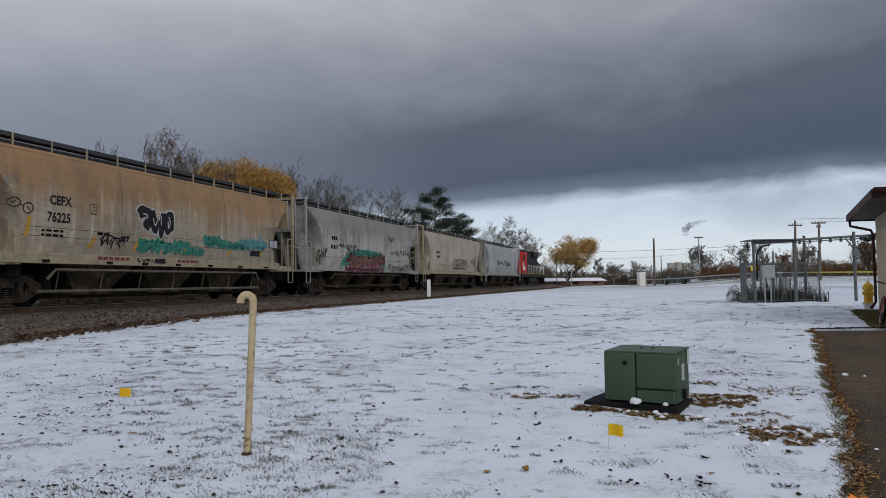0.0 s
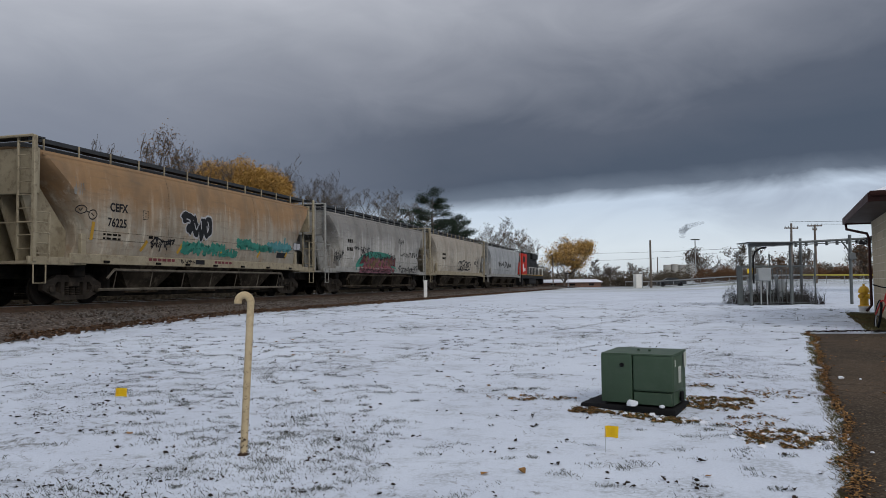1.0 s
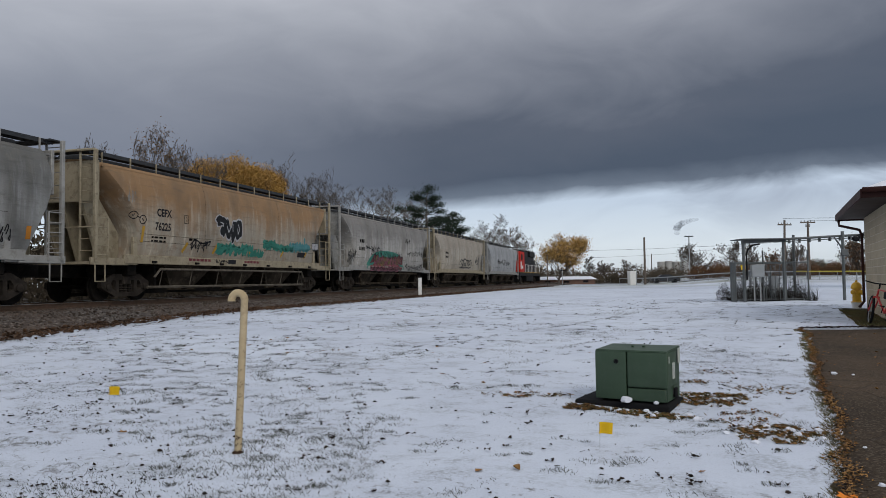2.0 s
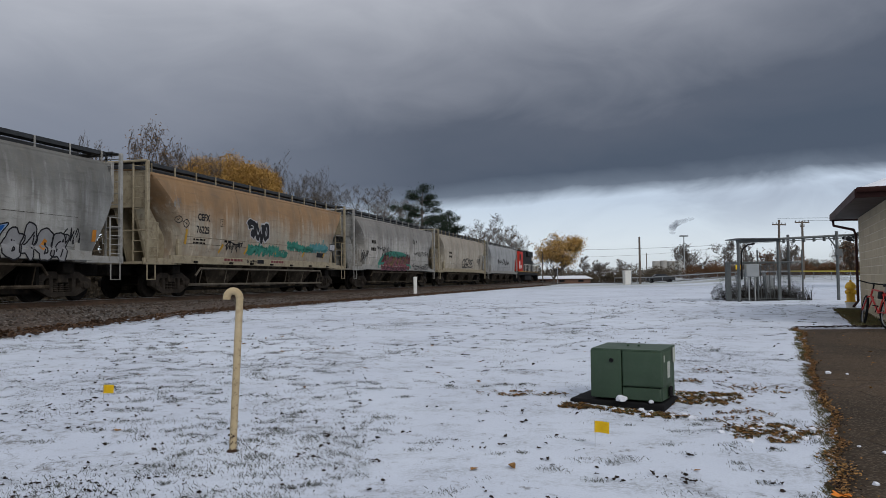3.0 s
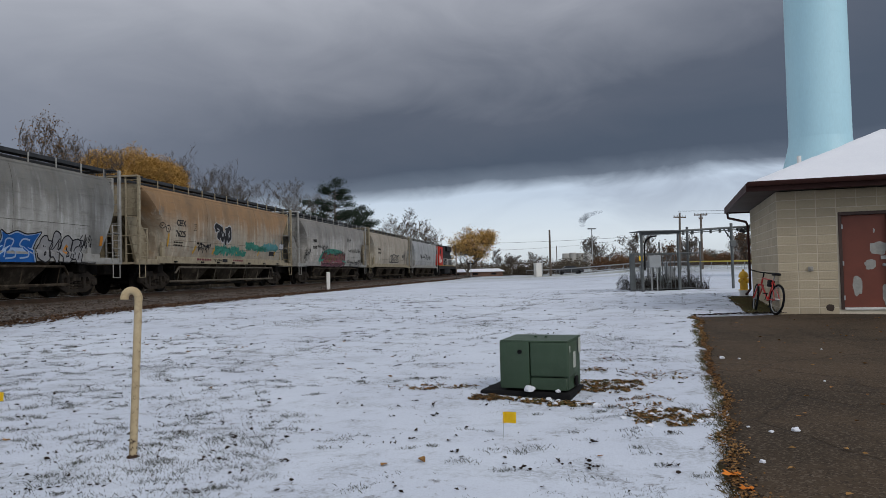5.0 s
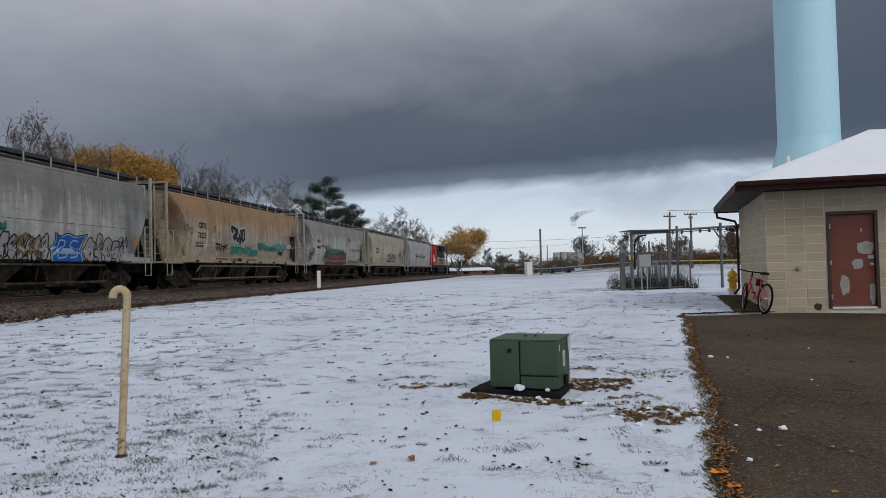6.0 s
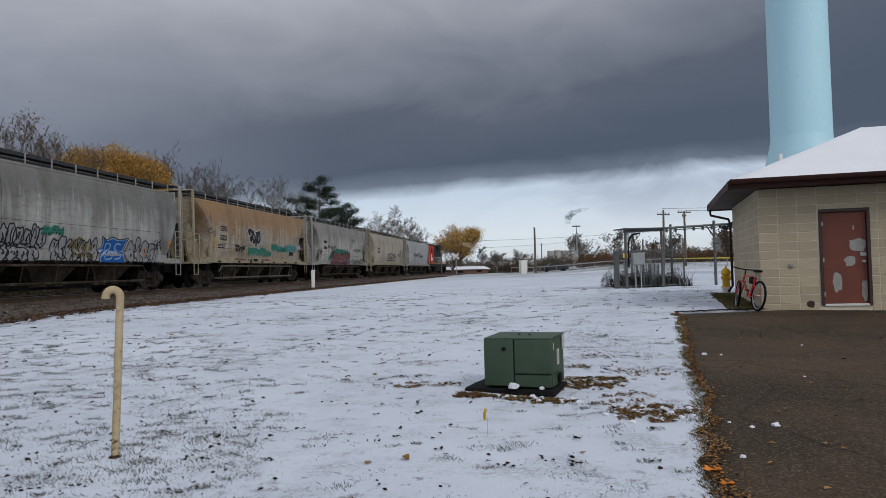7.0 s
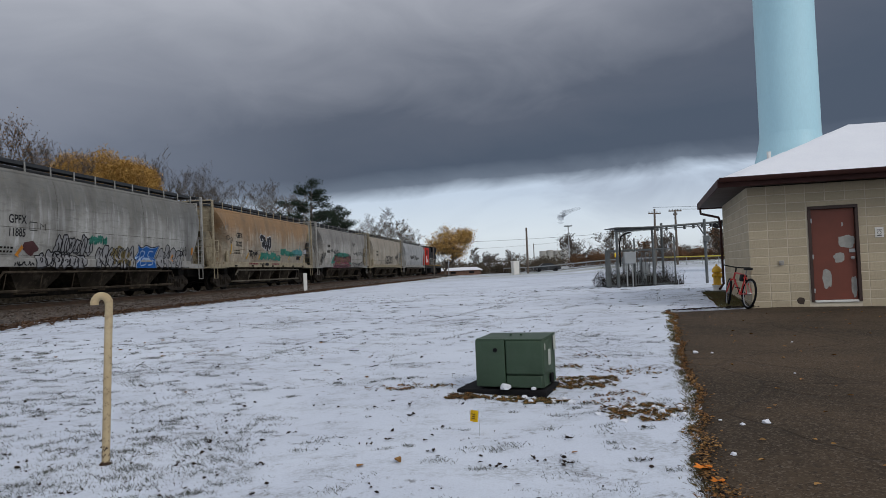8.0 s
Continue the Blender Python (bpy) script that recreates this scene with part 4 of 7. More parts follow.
    for v in bm.verts: v.co = Vector((1.02 + v.co.x * (1 + 0.5 * noise.noise(v.co * 20)), -0.004 + v.co.y * 0.12, 0.19 + v.co.z * (1 + 0.5 * noise.noise(v.co * 17 + Vector((3, 3, 3))))))
    part("chipped_patch", bm, M_SOFFIT, b, "chipped brown hole in the block")
    return b


building()


# ---- green pad transformer ----
def transformer():
    z0 = land(2.1, 8.2) - 0.02
    t = thing("transformer_box", None, None, "dark green pad-mounted transformer box on a black base", "transformer", pose(1.74, 8.08, z0, 0, 0, -31))
    w, d, h = 0.78, 0.62, 0.625
    seam = 0.345
    part("base_pad", boxm((-0.24, -0.02, -0.06), (w + 0.01, d + 0.05, 0.072), 0.03, 3), M_RUBBER, t, "black plastic ground sleeve")
    # tank behind, hood with sloped top in front
    part("tank", boxm((0.02, 0.06, 0.085), (w - 0.02, d, h - 0.02), 0.01), M_GREEN, t)
    part("hood", boxm((0.0, 0.0, 0.10), (seam - 0.004, 0.4, h - 0.01), 0.012, 2), M_GREEN, t, "tall hinged green panel")
    part("hood", boxm((seam + 0.004, 0.0, 0.235), (w, 0.42, h - 0.01), 0.022, 3), M_GREEN, t, "wide hinged green panel")
    part("sill_panel", boxm((seam + 0.004, 0.012, 0.09), (w - 0.03, 0.4, 0.227), 0.008), M_GREEN, t)
    bm = bmesh.new()
    v = [(0.0, 0.0, h - 0.020), (w, 0.0, h - 0.020), (w, d, h - 0.004), (0.0, d, h - 0.004)]
    p = [bm.verts.new(q) for q in v] + [bm.verts.new((q[0], q[1], q[2] + 0.022)) for q in v]
    for f in ((3, 2, 1, 0), (4, 5, 6, 7), (0, 1, 5, 4), (1, 2, 6, 5), (2, 3, 7, 6), (3, 0, 4, 7)): bm.faces.new([p[i] for i in f])
    bmesh.ops.bevel(bm, geom=bm.edges[:], offset=0.010, segments=3, affect="EDGES")
    part("lid", bm, M_GREEN, t)
    for x in (0.34, 0.46): 
        bm = bmesh.new()
        lathe(bm, [(0.016, 0), (0.016, 0.015), (0.006, 0.022)], 10, pose(x, 0.28, h + 0.014))
        part("lid_bolt", bm, M_GREEN, t)
    bm = bmesh.new()
    lathe(bm, [(0.024, 0), (0.024, 0.012), (0.015, 0.012), (0.015, 0.004)], 18, pose(0.235, 0.0, h - 0.12, 90))
    part("lock", bm, M_BLACK, t, "round recessed lock")
    part("label_plate", boxm((w + 0.001, 0.20, 0.32), (w + 0.004, 0.31, 0.49)), M_LABEL, t, "pale faded label")
    part("label_plate", boxm((w - 0.002, 0.47, 0.46), (w + 0.003, 0.57, 0.62)), M_LABEL, t, "pale faded label")
    part("label_plate", boxm((w + 0.001, 0.05, 0.50), (w + 0.003, 0.08, 0.57)), M_LABEL, t)
    bm = bmesh.new()
    for k in range(5): box(bm, (w + 0.0042, 0.215, 0.345 + 0.027 * k), (w + 0.0055, 0.295, 0.355 + 0.027 * k))
    part("label_print", bm, M_ALU, t, "grey lines of faded print")
    part("cable_gland", boxm((w - 0.01, 0.28, 0.11), (w + 0.02, 0.36, 0.22), 0.01), M_RUBBER, t)


M_LABEL = material("faded_label", (0.50, 0.52, 0.46), (0.42, 0.44, 0.40), 0.6, 0, 8, 60, 0.05)
transformer()


# ---- bent vent pipe ----
M_PIPE = material("peeling_cream_paint", (0.52, 0.42, 0.27), (0.44, 0.34, 0.20), 0.6, 0, 6, 60, 0.2, 0.004, (0.10, 0.06, 0.035), 0.35)


def cane():
    t = thing("vent_pipe_stub", None, None, "cream-painted steel pipe bent over at its top, paint cracked", "vent pipe", pose(-1.71, 6.38, land(-1.71, 6.38) - 0.05))
    lean = 0.062 / 1.4
    pts = [(lean * z, 0, z) for z in (0.0, 0.3, 0.7, 1.1, 1.34)]
    cx, cz = lean * 1.36 - 0.055, 1.36
    for k in range(0, 10):
        a = radians(190 * k / 9)
        pts.append((cx + 0.055 * math.cos(a), -0.01 * k / 9, cz + 0.062 * math.sin(a)))
    bm = bmesh.new()
    tube(bm, pts, [0.031] * 5 + [0.033] * 10, 14)
    part("pipe", bm, M_PIPE, t)
    random.seed(4)
    for k in range(22):
        z = 0.06 + 1.0 * (k / 22) ** 1.5
        a0 = radians(random.uniform(200, 330))
        bm = bmesh.new()
        row = []
        n = random.randint(4, 8)
        for i in range(n):
            a, zz = a0 + radians(12) * i, z + 0.012 * math.sin(i * 1.9 + k) + 0.004 * i * (1 if k % 2 else -1)
            w = 0.0022 + 0.004 * (z < 0.22)
            row.append([bm.verts.new((lean * zz + 0.0322 * math.cos(a), 0.0322 * math.sin(a), zz + s)) for s in (-w, w)])
        for p, q in zip(row, row[1:]): bm.faces.new((p[0], q[0], q[1], p[1]))
        part("paint_crack", bm, M_RUST, t, "rusty crack in the paint")
    bm = bmesh.new()
    lathe(bm, [(0.055, 0.03), (0.05, 0.06), (0.0325, 0.075), (0.0325, 0.03)], 14)
    part("rust_collar", bm, M_RUST, t, "dark rusted foot")


M_RUST = material("dark_rust", (0.055, 0.032, 0.02), (0.035, 0.022, 0.016), 0.9, 0, 10, 80, 0.3)
cane()


# ---- marking flags ----
def flag(x, y, h, label):
    t = thing("marking_flag", None, None, label, "marking flag", pose(x, y, land(x, y)), "yellow utility flags")
    bm = bmesh.new()
    tube(bm, [(0, 0, -0.05), (0.004, 0, h * 0.5), (0, 0, h)], 0.0018, 5)
    part("wire", bm, M_ALU, t, "thin steel wire stem")
    bm = bmesh.new()
    w, hh = 0.125, 0.10
    g = [[bm.verts.new((w * i / 6, 0.012 * math.sin(i * 0.9) + 0.004 * j, h - 0.004 - hh * j / 3 - 0.012 * (i / 6) ** 2)) for i in range(7)] for j in range(4)]
    for j in range(3):
        for i in range(6): bm.faces.new((g[j][i], g[j][i + 1], g[j + 1][i + 1], g[j + 1][i]))
    geo = bmesh.ops.solidify(bm, geom=bm.faces[:], thickness=0.001)
    f = part("flag_sheet", bm, M_YELLOW, t, "bright yellow plastic sheet")
    bm = bmesh.new()
    for zz, i0, i1 in ((0.035, 1, 5), (0.055, 1, 4), (0.072, 1, 5)):
        q = [[bm.verts.new((w * i / 6, 0.012 * math.sin(i * 0.9) + 0.006 + 0.004 * zz / 0.033, h - zz - dz - 0.012 * (i / 6) ** 2)) for dz in (0.0, 0.006)] for i in range(i0, i1 + 1)]
        for u, v in zip(q, q[1:]): bm.faces.new((u[0], v[0], v[1], u[1]))
    p = part("flag_print", bm, M_BLACK, f, "small black print")
    return f


FLAG_A = flag(1.39, 6.35, 0.23, "small yellow plastic utility flag stuck in the snow")
FLAG_B = flag(-3.80, 8.64, 0.18, "small yellow utility flag near the tracks' bank")
MOVERS.append((FLAG_A, [(t, pose(0, 0, 0, 0, 0, a)) for t, a in ((0, -12), (0.6, 18), (1.2, 15), (1.7, 20), (2.3, 5), (2.8, -8), (3.1, 14), (3.4, 66), (3.7, -8), (4.0, 24), (4.4, 8), (4.8, 6), (5.2, 24), (5.8, 40), (6.3, 48), (6.9, 82), (7.4, 118), (8.0, 116))]))
MOVERS.append((FLAG_B, [(t, pose(0, 0, 0, 0, 0, a)) for t, a in ((0, 38), (0.6, 44), (1.2, 40), (1.7, 48), (2.3, 55), (2.8, 50), (3.5, 62), (4.0, 40), (4.5, 52), (5.2, 35), (6.0, 60), (7.0, 30), (8.0, 55))]))


# ---- fire hydrant ----
def hydrant():
    t = thing("fire_hydrant", None, None, "yellow fire hydrant on a white base near the building", "fire hydrant", pose(12.18, 21.12, 0.66, 0, 0, 30))
    bm = bmesh.new()
    lathe(bm, [(0.13, -0.1), (0.13, 0.14), (0.16, 0.14), (0.16, 0.18)], 18)
    part("foot", bm, M_WHITE, t, "white lower barrel")
    bm = bmesh.new()
    lathe(bm, [(0.16, 0.18), (0.16, 0.20), (0.115, 0.21), (0.11, 0.56), (0.15, 0.57), (0.15, 0.61)], 18)
    part("barrel", bm, M_HYDRANT, t)
    bm = bmesh.new()
    lathe(bm, [(0.145, 0.61), (0.135, 0.67), (0.09, 0.74), (0.035, 0.765), (0.03, 0.82)], 18)
    part("bonnet", bm, M_HYDRANT, t)
    for a, r in ((0, 0.05), (180, 0.05), (270, 0.07)):
        bm = bmesh.new()
        lathe(bm, [(r, 0.08), (r, 0.17), (r + 0.015, 0.17), (r + 0.015, 0.2), (0.02, 0.21), (0.02, 0.23)], 12, pose(0, 0, 0.47, 0, 0, a) @ pose(0, 0, 0, 0, 90, 0))
        part("outlet_cap", bm, M_HYDRANT, t)


hydrant()


# ---- bicycle leaning on the side wall ----
M_BIKE = material("red_bicycle_paint", (0.55, 0.035, 0.03), (0.48, 0.03, 0.026), 0.35, 0, 6, 60, 0.02)


def bicycle():
    lean = 9
    t = thing("bicycle", None, None, "red mountain bicycle leaning against the block wall", "bicycle", pose(9.38, 15.02, land(9.4, 15.3) - 0.0, lean, 0, 83))
    # x forward from the rear axle, z up
    R = 0.33
    wb = 1.06
    for x, turn in ((0.0, 0), (wb, -16)):
        m = pose(x, 0, R, 0, 0, turn)
        bm = bmesh.new()
        n = 36
        tube(bm, [(R * 0.955 * math.cos(6.28319 * k / n), 0, R * 0.955 * math.sin(6.28319 * k / n)) for k in range(n + 1)], 0.026, 8, False)
        w = part("tyre", bm, M_RUBBER, t, "knobbly black tyre", m)
        bm = bmesh.new()
        tube(bm, [(R * 0.86 * math.cos(6.28319 * k / n), 0, R * 0.86 * math.sin(6.28319 * k / n)) for k in range(n + 1)], 0.011, 6, False)
        part("rim", bm, M_ALU, w)
        bm = bmesh.new()
        tube(bm, [(0, -0.05, 0), (0, 0.05, 0)], 0.022, 10)
        part("hub", bm, M_ALU, w)
        for k in range(16):
            bm = bmesh.new()
            a = 6.28319 * k / 16
            tube(bm, [(0.02 * math.cos(a + 1), 0.03 * (-1) ** k, 0.02 * math.sin(a + 1)), (R * 0.85 * math.cos(a), 0, R * 0.85 * math.sin(a))], 0.0013, 4)
            part("spoke", bm, M_ALU, w)
    bb, st, ht, hb = (0.43, 0, 0.30), (0.28, 0, 0.74), (0.82, 0, 0.80), (0.86, 0, 0.66)
    bm = bmesh.new()
    for a, b, r in ((bb, st, 0.016), (st, ht, 0.018), (bb, hb, 0.022), (ht, hb, 0.021)): tube(bm, [a, b], r, 8)
    for sy in (-0.05, 0.05):
        tube(bm, [(0.43, sy * 0.6, 0.30), (0, sy * 1.2, R)], 0.011, 6)
        tube(bm, [(0.29, sy * 0.5, 0.70), (0, sy * 1.2, R)], 0.009, 6)
    part("bike_frame", bm, M_BIKE, t)
    bm = bmesh.new()
    for sy in (-0.055, 0.055): tube(bm, [(0.87, sy, 0.64), (0.97, sy, 0.48), (wb, sy, R)], 0.016, 8)
    tube(bm, [(0.87, -0.055, 0.64), (0.87, 0.055, 0.64)], 0.018, 8)
    part("fork", bm, M_BIKE, t)
    bm = bmesh.new()
    tube(bm, [(0.81, 0, 0.80), (0.79, 0, 0.90), (0.84, 0, 0.93)], 0.017, 8)
    tube(bm, [(0.78, -0.31, 0.95), (0.83, -0.12, 0.93), (0.85, 0, 0.93), (0.83, 0.12, 0.93), (0.78, 0.31, 0.95)], 0.014, 8)
    part("handlebar", bm, M_BLACK, t)
    bm = bmesh.new()
    tube(bm, [(0.28, 0, 0.74), (0.245, 0, 0.86)], 0.014, 8)
    part("seat_post", bm, M_ALU, t)
    bm = boxm((0.08, -0.075, 0.86), (0.36, 0.075, 0.92), 0.03, 2)
    for v in bm.verts:
        if v.co.x > 0.22: v.co.y *= 0.35
    part("saddle", bm, M_BLACK, t)
    bm = boxm((0.30, -0.06, 0.60), (0.46, 0.06, 0.76), 0.03, 2)
    part("frame_bag", bm, M_BLACK, t, "small black bag under the top tube")
    bm = bmesh.new()
    lathe(bm, [(0.09, -0.004), (0.09, 0.004)], 20, pose(0.43, -0.06, 0.30, 90))
    tube(bm, [(0.43, -0.07, 0.30), (0.52, -0.08, 0.16)], 0.01, 6)
    tube(bm, [(0.43, 0.07, 0.30), (0.34, 0.08, 0.44)], 0.01, 6)
    part("crankset", bm, M_BLACK, t)
    for x, y, z in ((0.52, -0.12, 0.16), (0.34, 0.12, 0.44)): part("pedal", boxm((x - 0.045, y - 0.045, z - 0.012), (x + 0.045, y + 0.045, z + 0.012), 0.005), M_BLACK, t)


bicycle()


# ---- water tower ----
def tower_paint():
    m = material("pale_blue_tower_paint", (0.46, 0.72, 0.80), (0.42, 0.67, 0.76), 0.45, 0, 0.4, 12, 0.03, 0.01, (0.38, 0.62, 0.70), 0.3, stretch=(1, 1, 0.25))
    return m


M_TOWER = tower_paint()


def water_tower():
    x, y = 33.27, 47.17
    t = thing("water_tower", None, None, "pale blue steel water tower column with flared base", "water tower", pose(x, y, 0.7))
    bm = bmesh.new()
    lathe(bm, [(2.01, 9.6), (2.0, 16), (1.99, 24), (1.98, 34)], 64)
    part("column", bm, M_TOWER, t)
    bm = bmesh.new()
    lathe(bm, [(4.3, 0), (3.9, 1.2), (3.45, 3.0), (3.0, 5.0), (2.55, 7.2), (2.19, 8.6), (2.04, 9.3), (2.01, 9.6)], 64)
    part("bell_base", bm, M_TOWER, t)
    for z in (12.4, 15.2, 18.0, 20.8, 23.6):
        bm = bmesh.new()
        r = 2.01 - (z - 9.6) * 0.0014
        lathe(bm, [(r - 0.01, -0.02), (r + 0.005, -0.012), (r + 0.005, 0.012), (r - 0.01, 0.02)], 64, pose(0, 0, z))
        part("weld_seam", bm, M_TOWER, t)


water_tower()


# ---- fenced regulator station with pipe gantry ----
M_DARKSTEEL = material("weathered_dark_steel", (0.14, 0.15, 0.15), (0.10, 0.105, 0.105), 0.6, 0.4, 3, 40, 0.1)
M_WEED = material("dry_weed", (0.026, 0.020, 0.015), (0.015, 0.012, 0.010), 0.95, 0, 3, 30)
M_GALV = material("dull_galvanised_post", (0.15, 0.16, 0.16), (0.11, 0.12, 0.12), 0.6, 0.3, 5, 60, 0.1)
M_GREYBOX = material("grey_cabinet_paint", (0.33, 0.35, 0.36), (0.28, 0.30, 0.31), 0.5, 0.1, 3, 60, 0.05)


def beam(a, b, w, h):
    """A squared bar from a to b."""
    a, b = Vector(a), Vector(b)
    d = b - a
    bm = boxm((0, -w / 2, -h / 2), (d.length, w / 2, h / 2), 0.006)
    bmesh.ops.transform(bm, matrix=Matrix.Translation(a) @ d.to_track_quat("X", "Z").to_matrix().to_4x4(), verts=bm.verts)
    return bm


def pipe(pts, r, n=8):
    bm = bmesh.new()
    tube(bm, pts, r, n)
    return bm


def gantry():
    g = thing("pipe_gantry", None, None, "galvanised steel pipe gantry standing over the fenced enclosure", "gantry")
    z0 = land(13, 27) - 0.05
    y = 27.0
    for x, zt, r in ((11.42, 2.90, 0.055), (12.90, 2.92, 0.045), (15.12, 3.26, 0.055)):
        part("post", pipe([(x, y, z0), (x, y, zt)], r, 10), M_GALV, g)
    part("post", pipe([(13.78, 28.0, z0), (13.78, 28.0, 3.2)], 0.05, 10), M_DARKSTEEL, g, "dark steel post")
    part("brace", pipe([(15.12, y, 2.6), (15.12, y + 0.6, 3.1)], 0.03, 6), M_DARKSTEEL, g)
    part("crossbeam", beam((11.36, y, 2.90), (13.0, y, 2.97), 0.12, 0.13), M_DARKSTEEL, g, "flat roof beam")
    part("crossbeam", boxm((11.3, y - 0.25, 2.985), (13.0, y + 0.9, 3.02)), M_DARKSTEEL, g, "dark flat cover plate")
    part("tray_rail", pipe([(12.9, y, 2.99), (16.6, y + 0.1, 3.16)], 0.045, 8), M_GALV, g)
    part("tray_rail", pipe([(12.9, y - 0.1, 2.90), (16.6, y, 3.06)], 0.02, 6), M_DARKSTEEL, g)
    for k in range(9):
        x = 13.1 + 0.38 * k
        z = 2.98 + (x - 12.9) * 0.045
        part("hanger", boxm((x - 0.02, y - 0.12, z - 0.16), (x + 0.02, y + 0.02, z - 0.02)), M_DARKSTEEL, g)
    bm = bmesh.new()
    tube(bm, [(11.5, y - 0.06, 1.5), (11.5, y - 0.06, 2.45), (11.58, y - 0.06, 2.66), (11.75, y - 0.06, 2.78), (12.0, y - 0.06, 2.82)], 0.035, 8)
    part("conduit", bm, M_BLACK, g, "black bent conduit")
    bm = bmesh.new()
    for k in range(5): tube(bm, [(15.3 + 0.15 * i, y - 0.05, 3.0 + 0.03 * k - 0.10 * math.sin(i * 0.7 + k * 0.3)) for i in range(8)], 0.022, 6)
    part("cable_bundle", bm, M_BLACK, g, "sagging black cables")
    part("lamp_bracket", boxm((15.0, y - 0.12, 2.35), (15.26, y - 0.05, 2.6), 0.02), M_DARKSTEEL, g)


def chain_link():
    m = bpy.data.materials.new("chain_link_wire")
    m.use_nodes = True
    nd = Nodes(m.node_tree)
    tc = nd.add("ShaderNodeTexCoord").outputs["Object"]
    s = nd.add("ShaderNodeSeparateXYZ", {0: tc})
    u = nd.math("ADD", s.outputs[0], s.outputs[1])
    a = nd.math("ABSOLUTE", nd.math("SUBTRACT", nd.math("FRACT", nd.math("MULTIPLY", nd.math("ADD", u, s.outputs[2]), 13.0)), 0.5))
    b = nd.math("ABSOLUTE", nd.math("SUBTRACT", nd.math("FRACT", nd.math("MULTIPLY", nd.math("SUBTRACT", u, s.outputs[2]), 13.0)), 0.5))
    wire = nd.math("LESS_THAN", nd.math("MINIMUM", a, b), 0.035)
    bsdf = m.node_tree.nodes["Principled BSDF"]
    bsdf.inputs["Base Color"].default_value = (0.14, 0.145, 0.145, 1)
    bsdf.inputs["Metallic"].default_value = 0.4
    m.node_tree.links.new(wire, bsdf.inputs["Alpha"])
    return m


M_LINK = chain_link()


def enclosure():
    x0, x1, y0, y1 = 11.15, 14.05, 27.5, 29.4
    xb = x0 + 0.75
    z0, zt = land(12.5, 28) - 0.05, 2.15
    c = thing("fence_enclosure", None, None, "chain-link fence enclosure round gas regulators, weeds inside", "fence")
    posts = [(x0, y0), (x0 + 0.15, y0), (12.35, y0), (13.2, y0), (x1, y0), (x1, y1), (xb, y1), (12.9, y1)]
    for i, (x, y) in enumerate(posts):
        part("post", pipe([(x, y, z0), (x, y, zt + (0.45 if i in (2, 4) else 0.03))], 0.032 if i else 0.04, 8), M_GALV, c)
    part("privacy_panel", boxm((x0, y0 - 0.02, z0 + 0.04), (x0 + 0.15, y0 + 0.0, zt)), M_GALV, c, "grey slatted fence corner")
    for a, b in (((x0, y0), (x1, y0)), ((x1, y0), (x1, y1)), ((x0, y0), (xb, y1)), ((xb, y1), (x1, y1))):
        for z in (zt, z0 + 0.12): part("rail", pipe([(a[0], a[1], z), (b[0], b[1], z)], 0.022, 6), M_GALV, c)
        bm = bmesh.new()
        v = [bm.verts.new(p) for p in ((a[0], a[1] + 0.02, z0 + 0.1), (b[0], b[1] + 0.02, z0 + 0.1), (b[0], b[1] + 0.02, zt), (a[0], a[1] + 0.02, zt))]
        bm.faces.new(v)
        part("mesh_panel", bm, M_LINK, c, "wire chain-link mesh")
    for x in (12.45, 12.62, 12.79, 12.96): part("gate_bar", pipe([(x, y0 - 0.02, z0 + 0.1), (x, y0 - 0.02, zt - 0.1)], 0.014, 6), M_GALV, c)
    part("warning_sign", boxm((11.50, y0 - 0.045, 1.88), (11.74, y0 - 0.03, 2.05)), M_YELLOW, c, "small yellow warning plate")


def cabinets():
    z0 = land(12.5, 28)
    c = thing("meter_cabinet", None, None, "grey metal meter cabinet on a steel frame", "cabinet")
    for x0, x1 in ((11.82, 12.31),):
        b = part("cabinet_body", boxm((x0, 27.28, 1.60), (x1, 27.44, 2.07), 0.01), M_GREYBOX, c)
        part("cabinet_door", boxm((x0 + 0.02, 27.27, 1.62), (x1 - 0.02, 27.279, 2.05), 0.004), M_GREYBOX, b)
    for x in (11.95, 12.18): part("leg", boxm((x - 0.02, 27.36, z0 - 0.1), (x + 0.02, 27.40, 1.62)), M_ALU, c)
    m = thing("gas_regulator", None, None, "grey steel regulator pipework with valves inside the fence", "pipework")
    for x, h in ((11.95, 0.75), (12.25, 0.95), (12.7, 0.7), (13.0, 0.9), (13.35, 0.65)):
        part("riser_pipe", pipe([(x, 28.4, z0 - 0.05), (x, 28.4, z0 + h)], 0.05, 8), M_ALU, m)
        bm = bmesh.new()
        lathe(bm, [(0.09, 0), (0.09, 0.03), (0.06, 0.05), (0.06, 0.14), (0.10, 0.16), (0.10, 0.2), (0.03, 0.24)], 10, pose(x, 28.4, z0 + h))
        part("valve", bm, M_GREYBOX, m)
    part("header_pipe", pipe([(11.8, 28.4, z0 + 0.45), (13.6, 28.4, z0 + 0.45)], 0.06, 8), M_ALU, m)
    part("regulator_box", boxm((12.85, 27.9, z0 + 0.05), (13.1, 28.2, z0 + 0.95), 0.02), M_GREYBOX, m)


gantry()
enclosure()
cabinets()


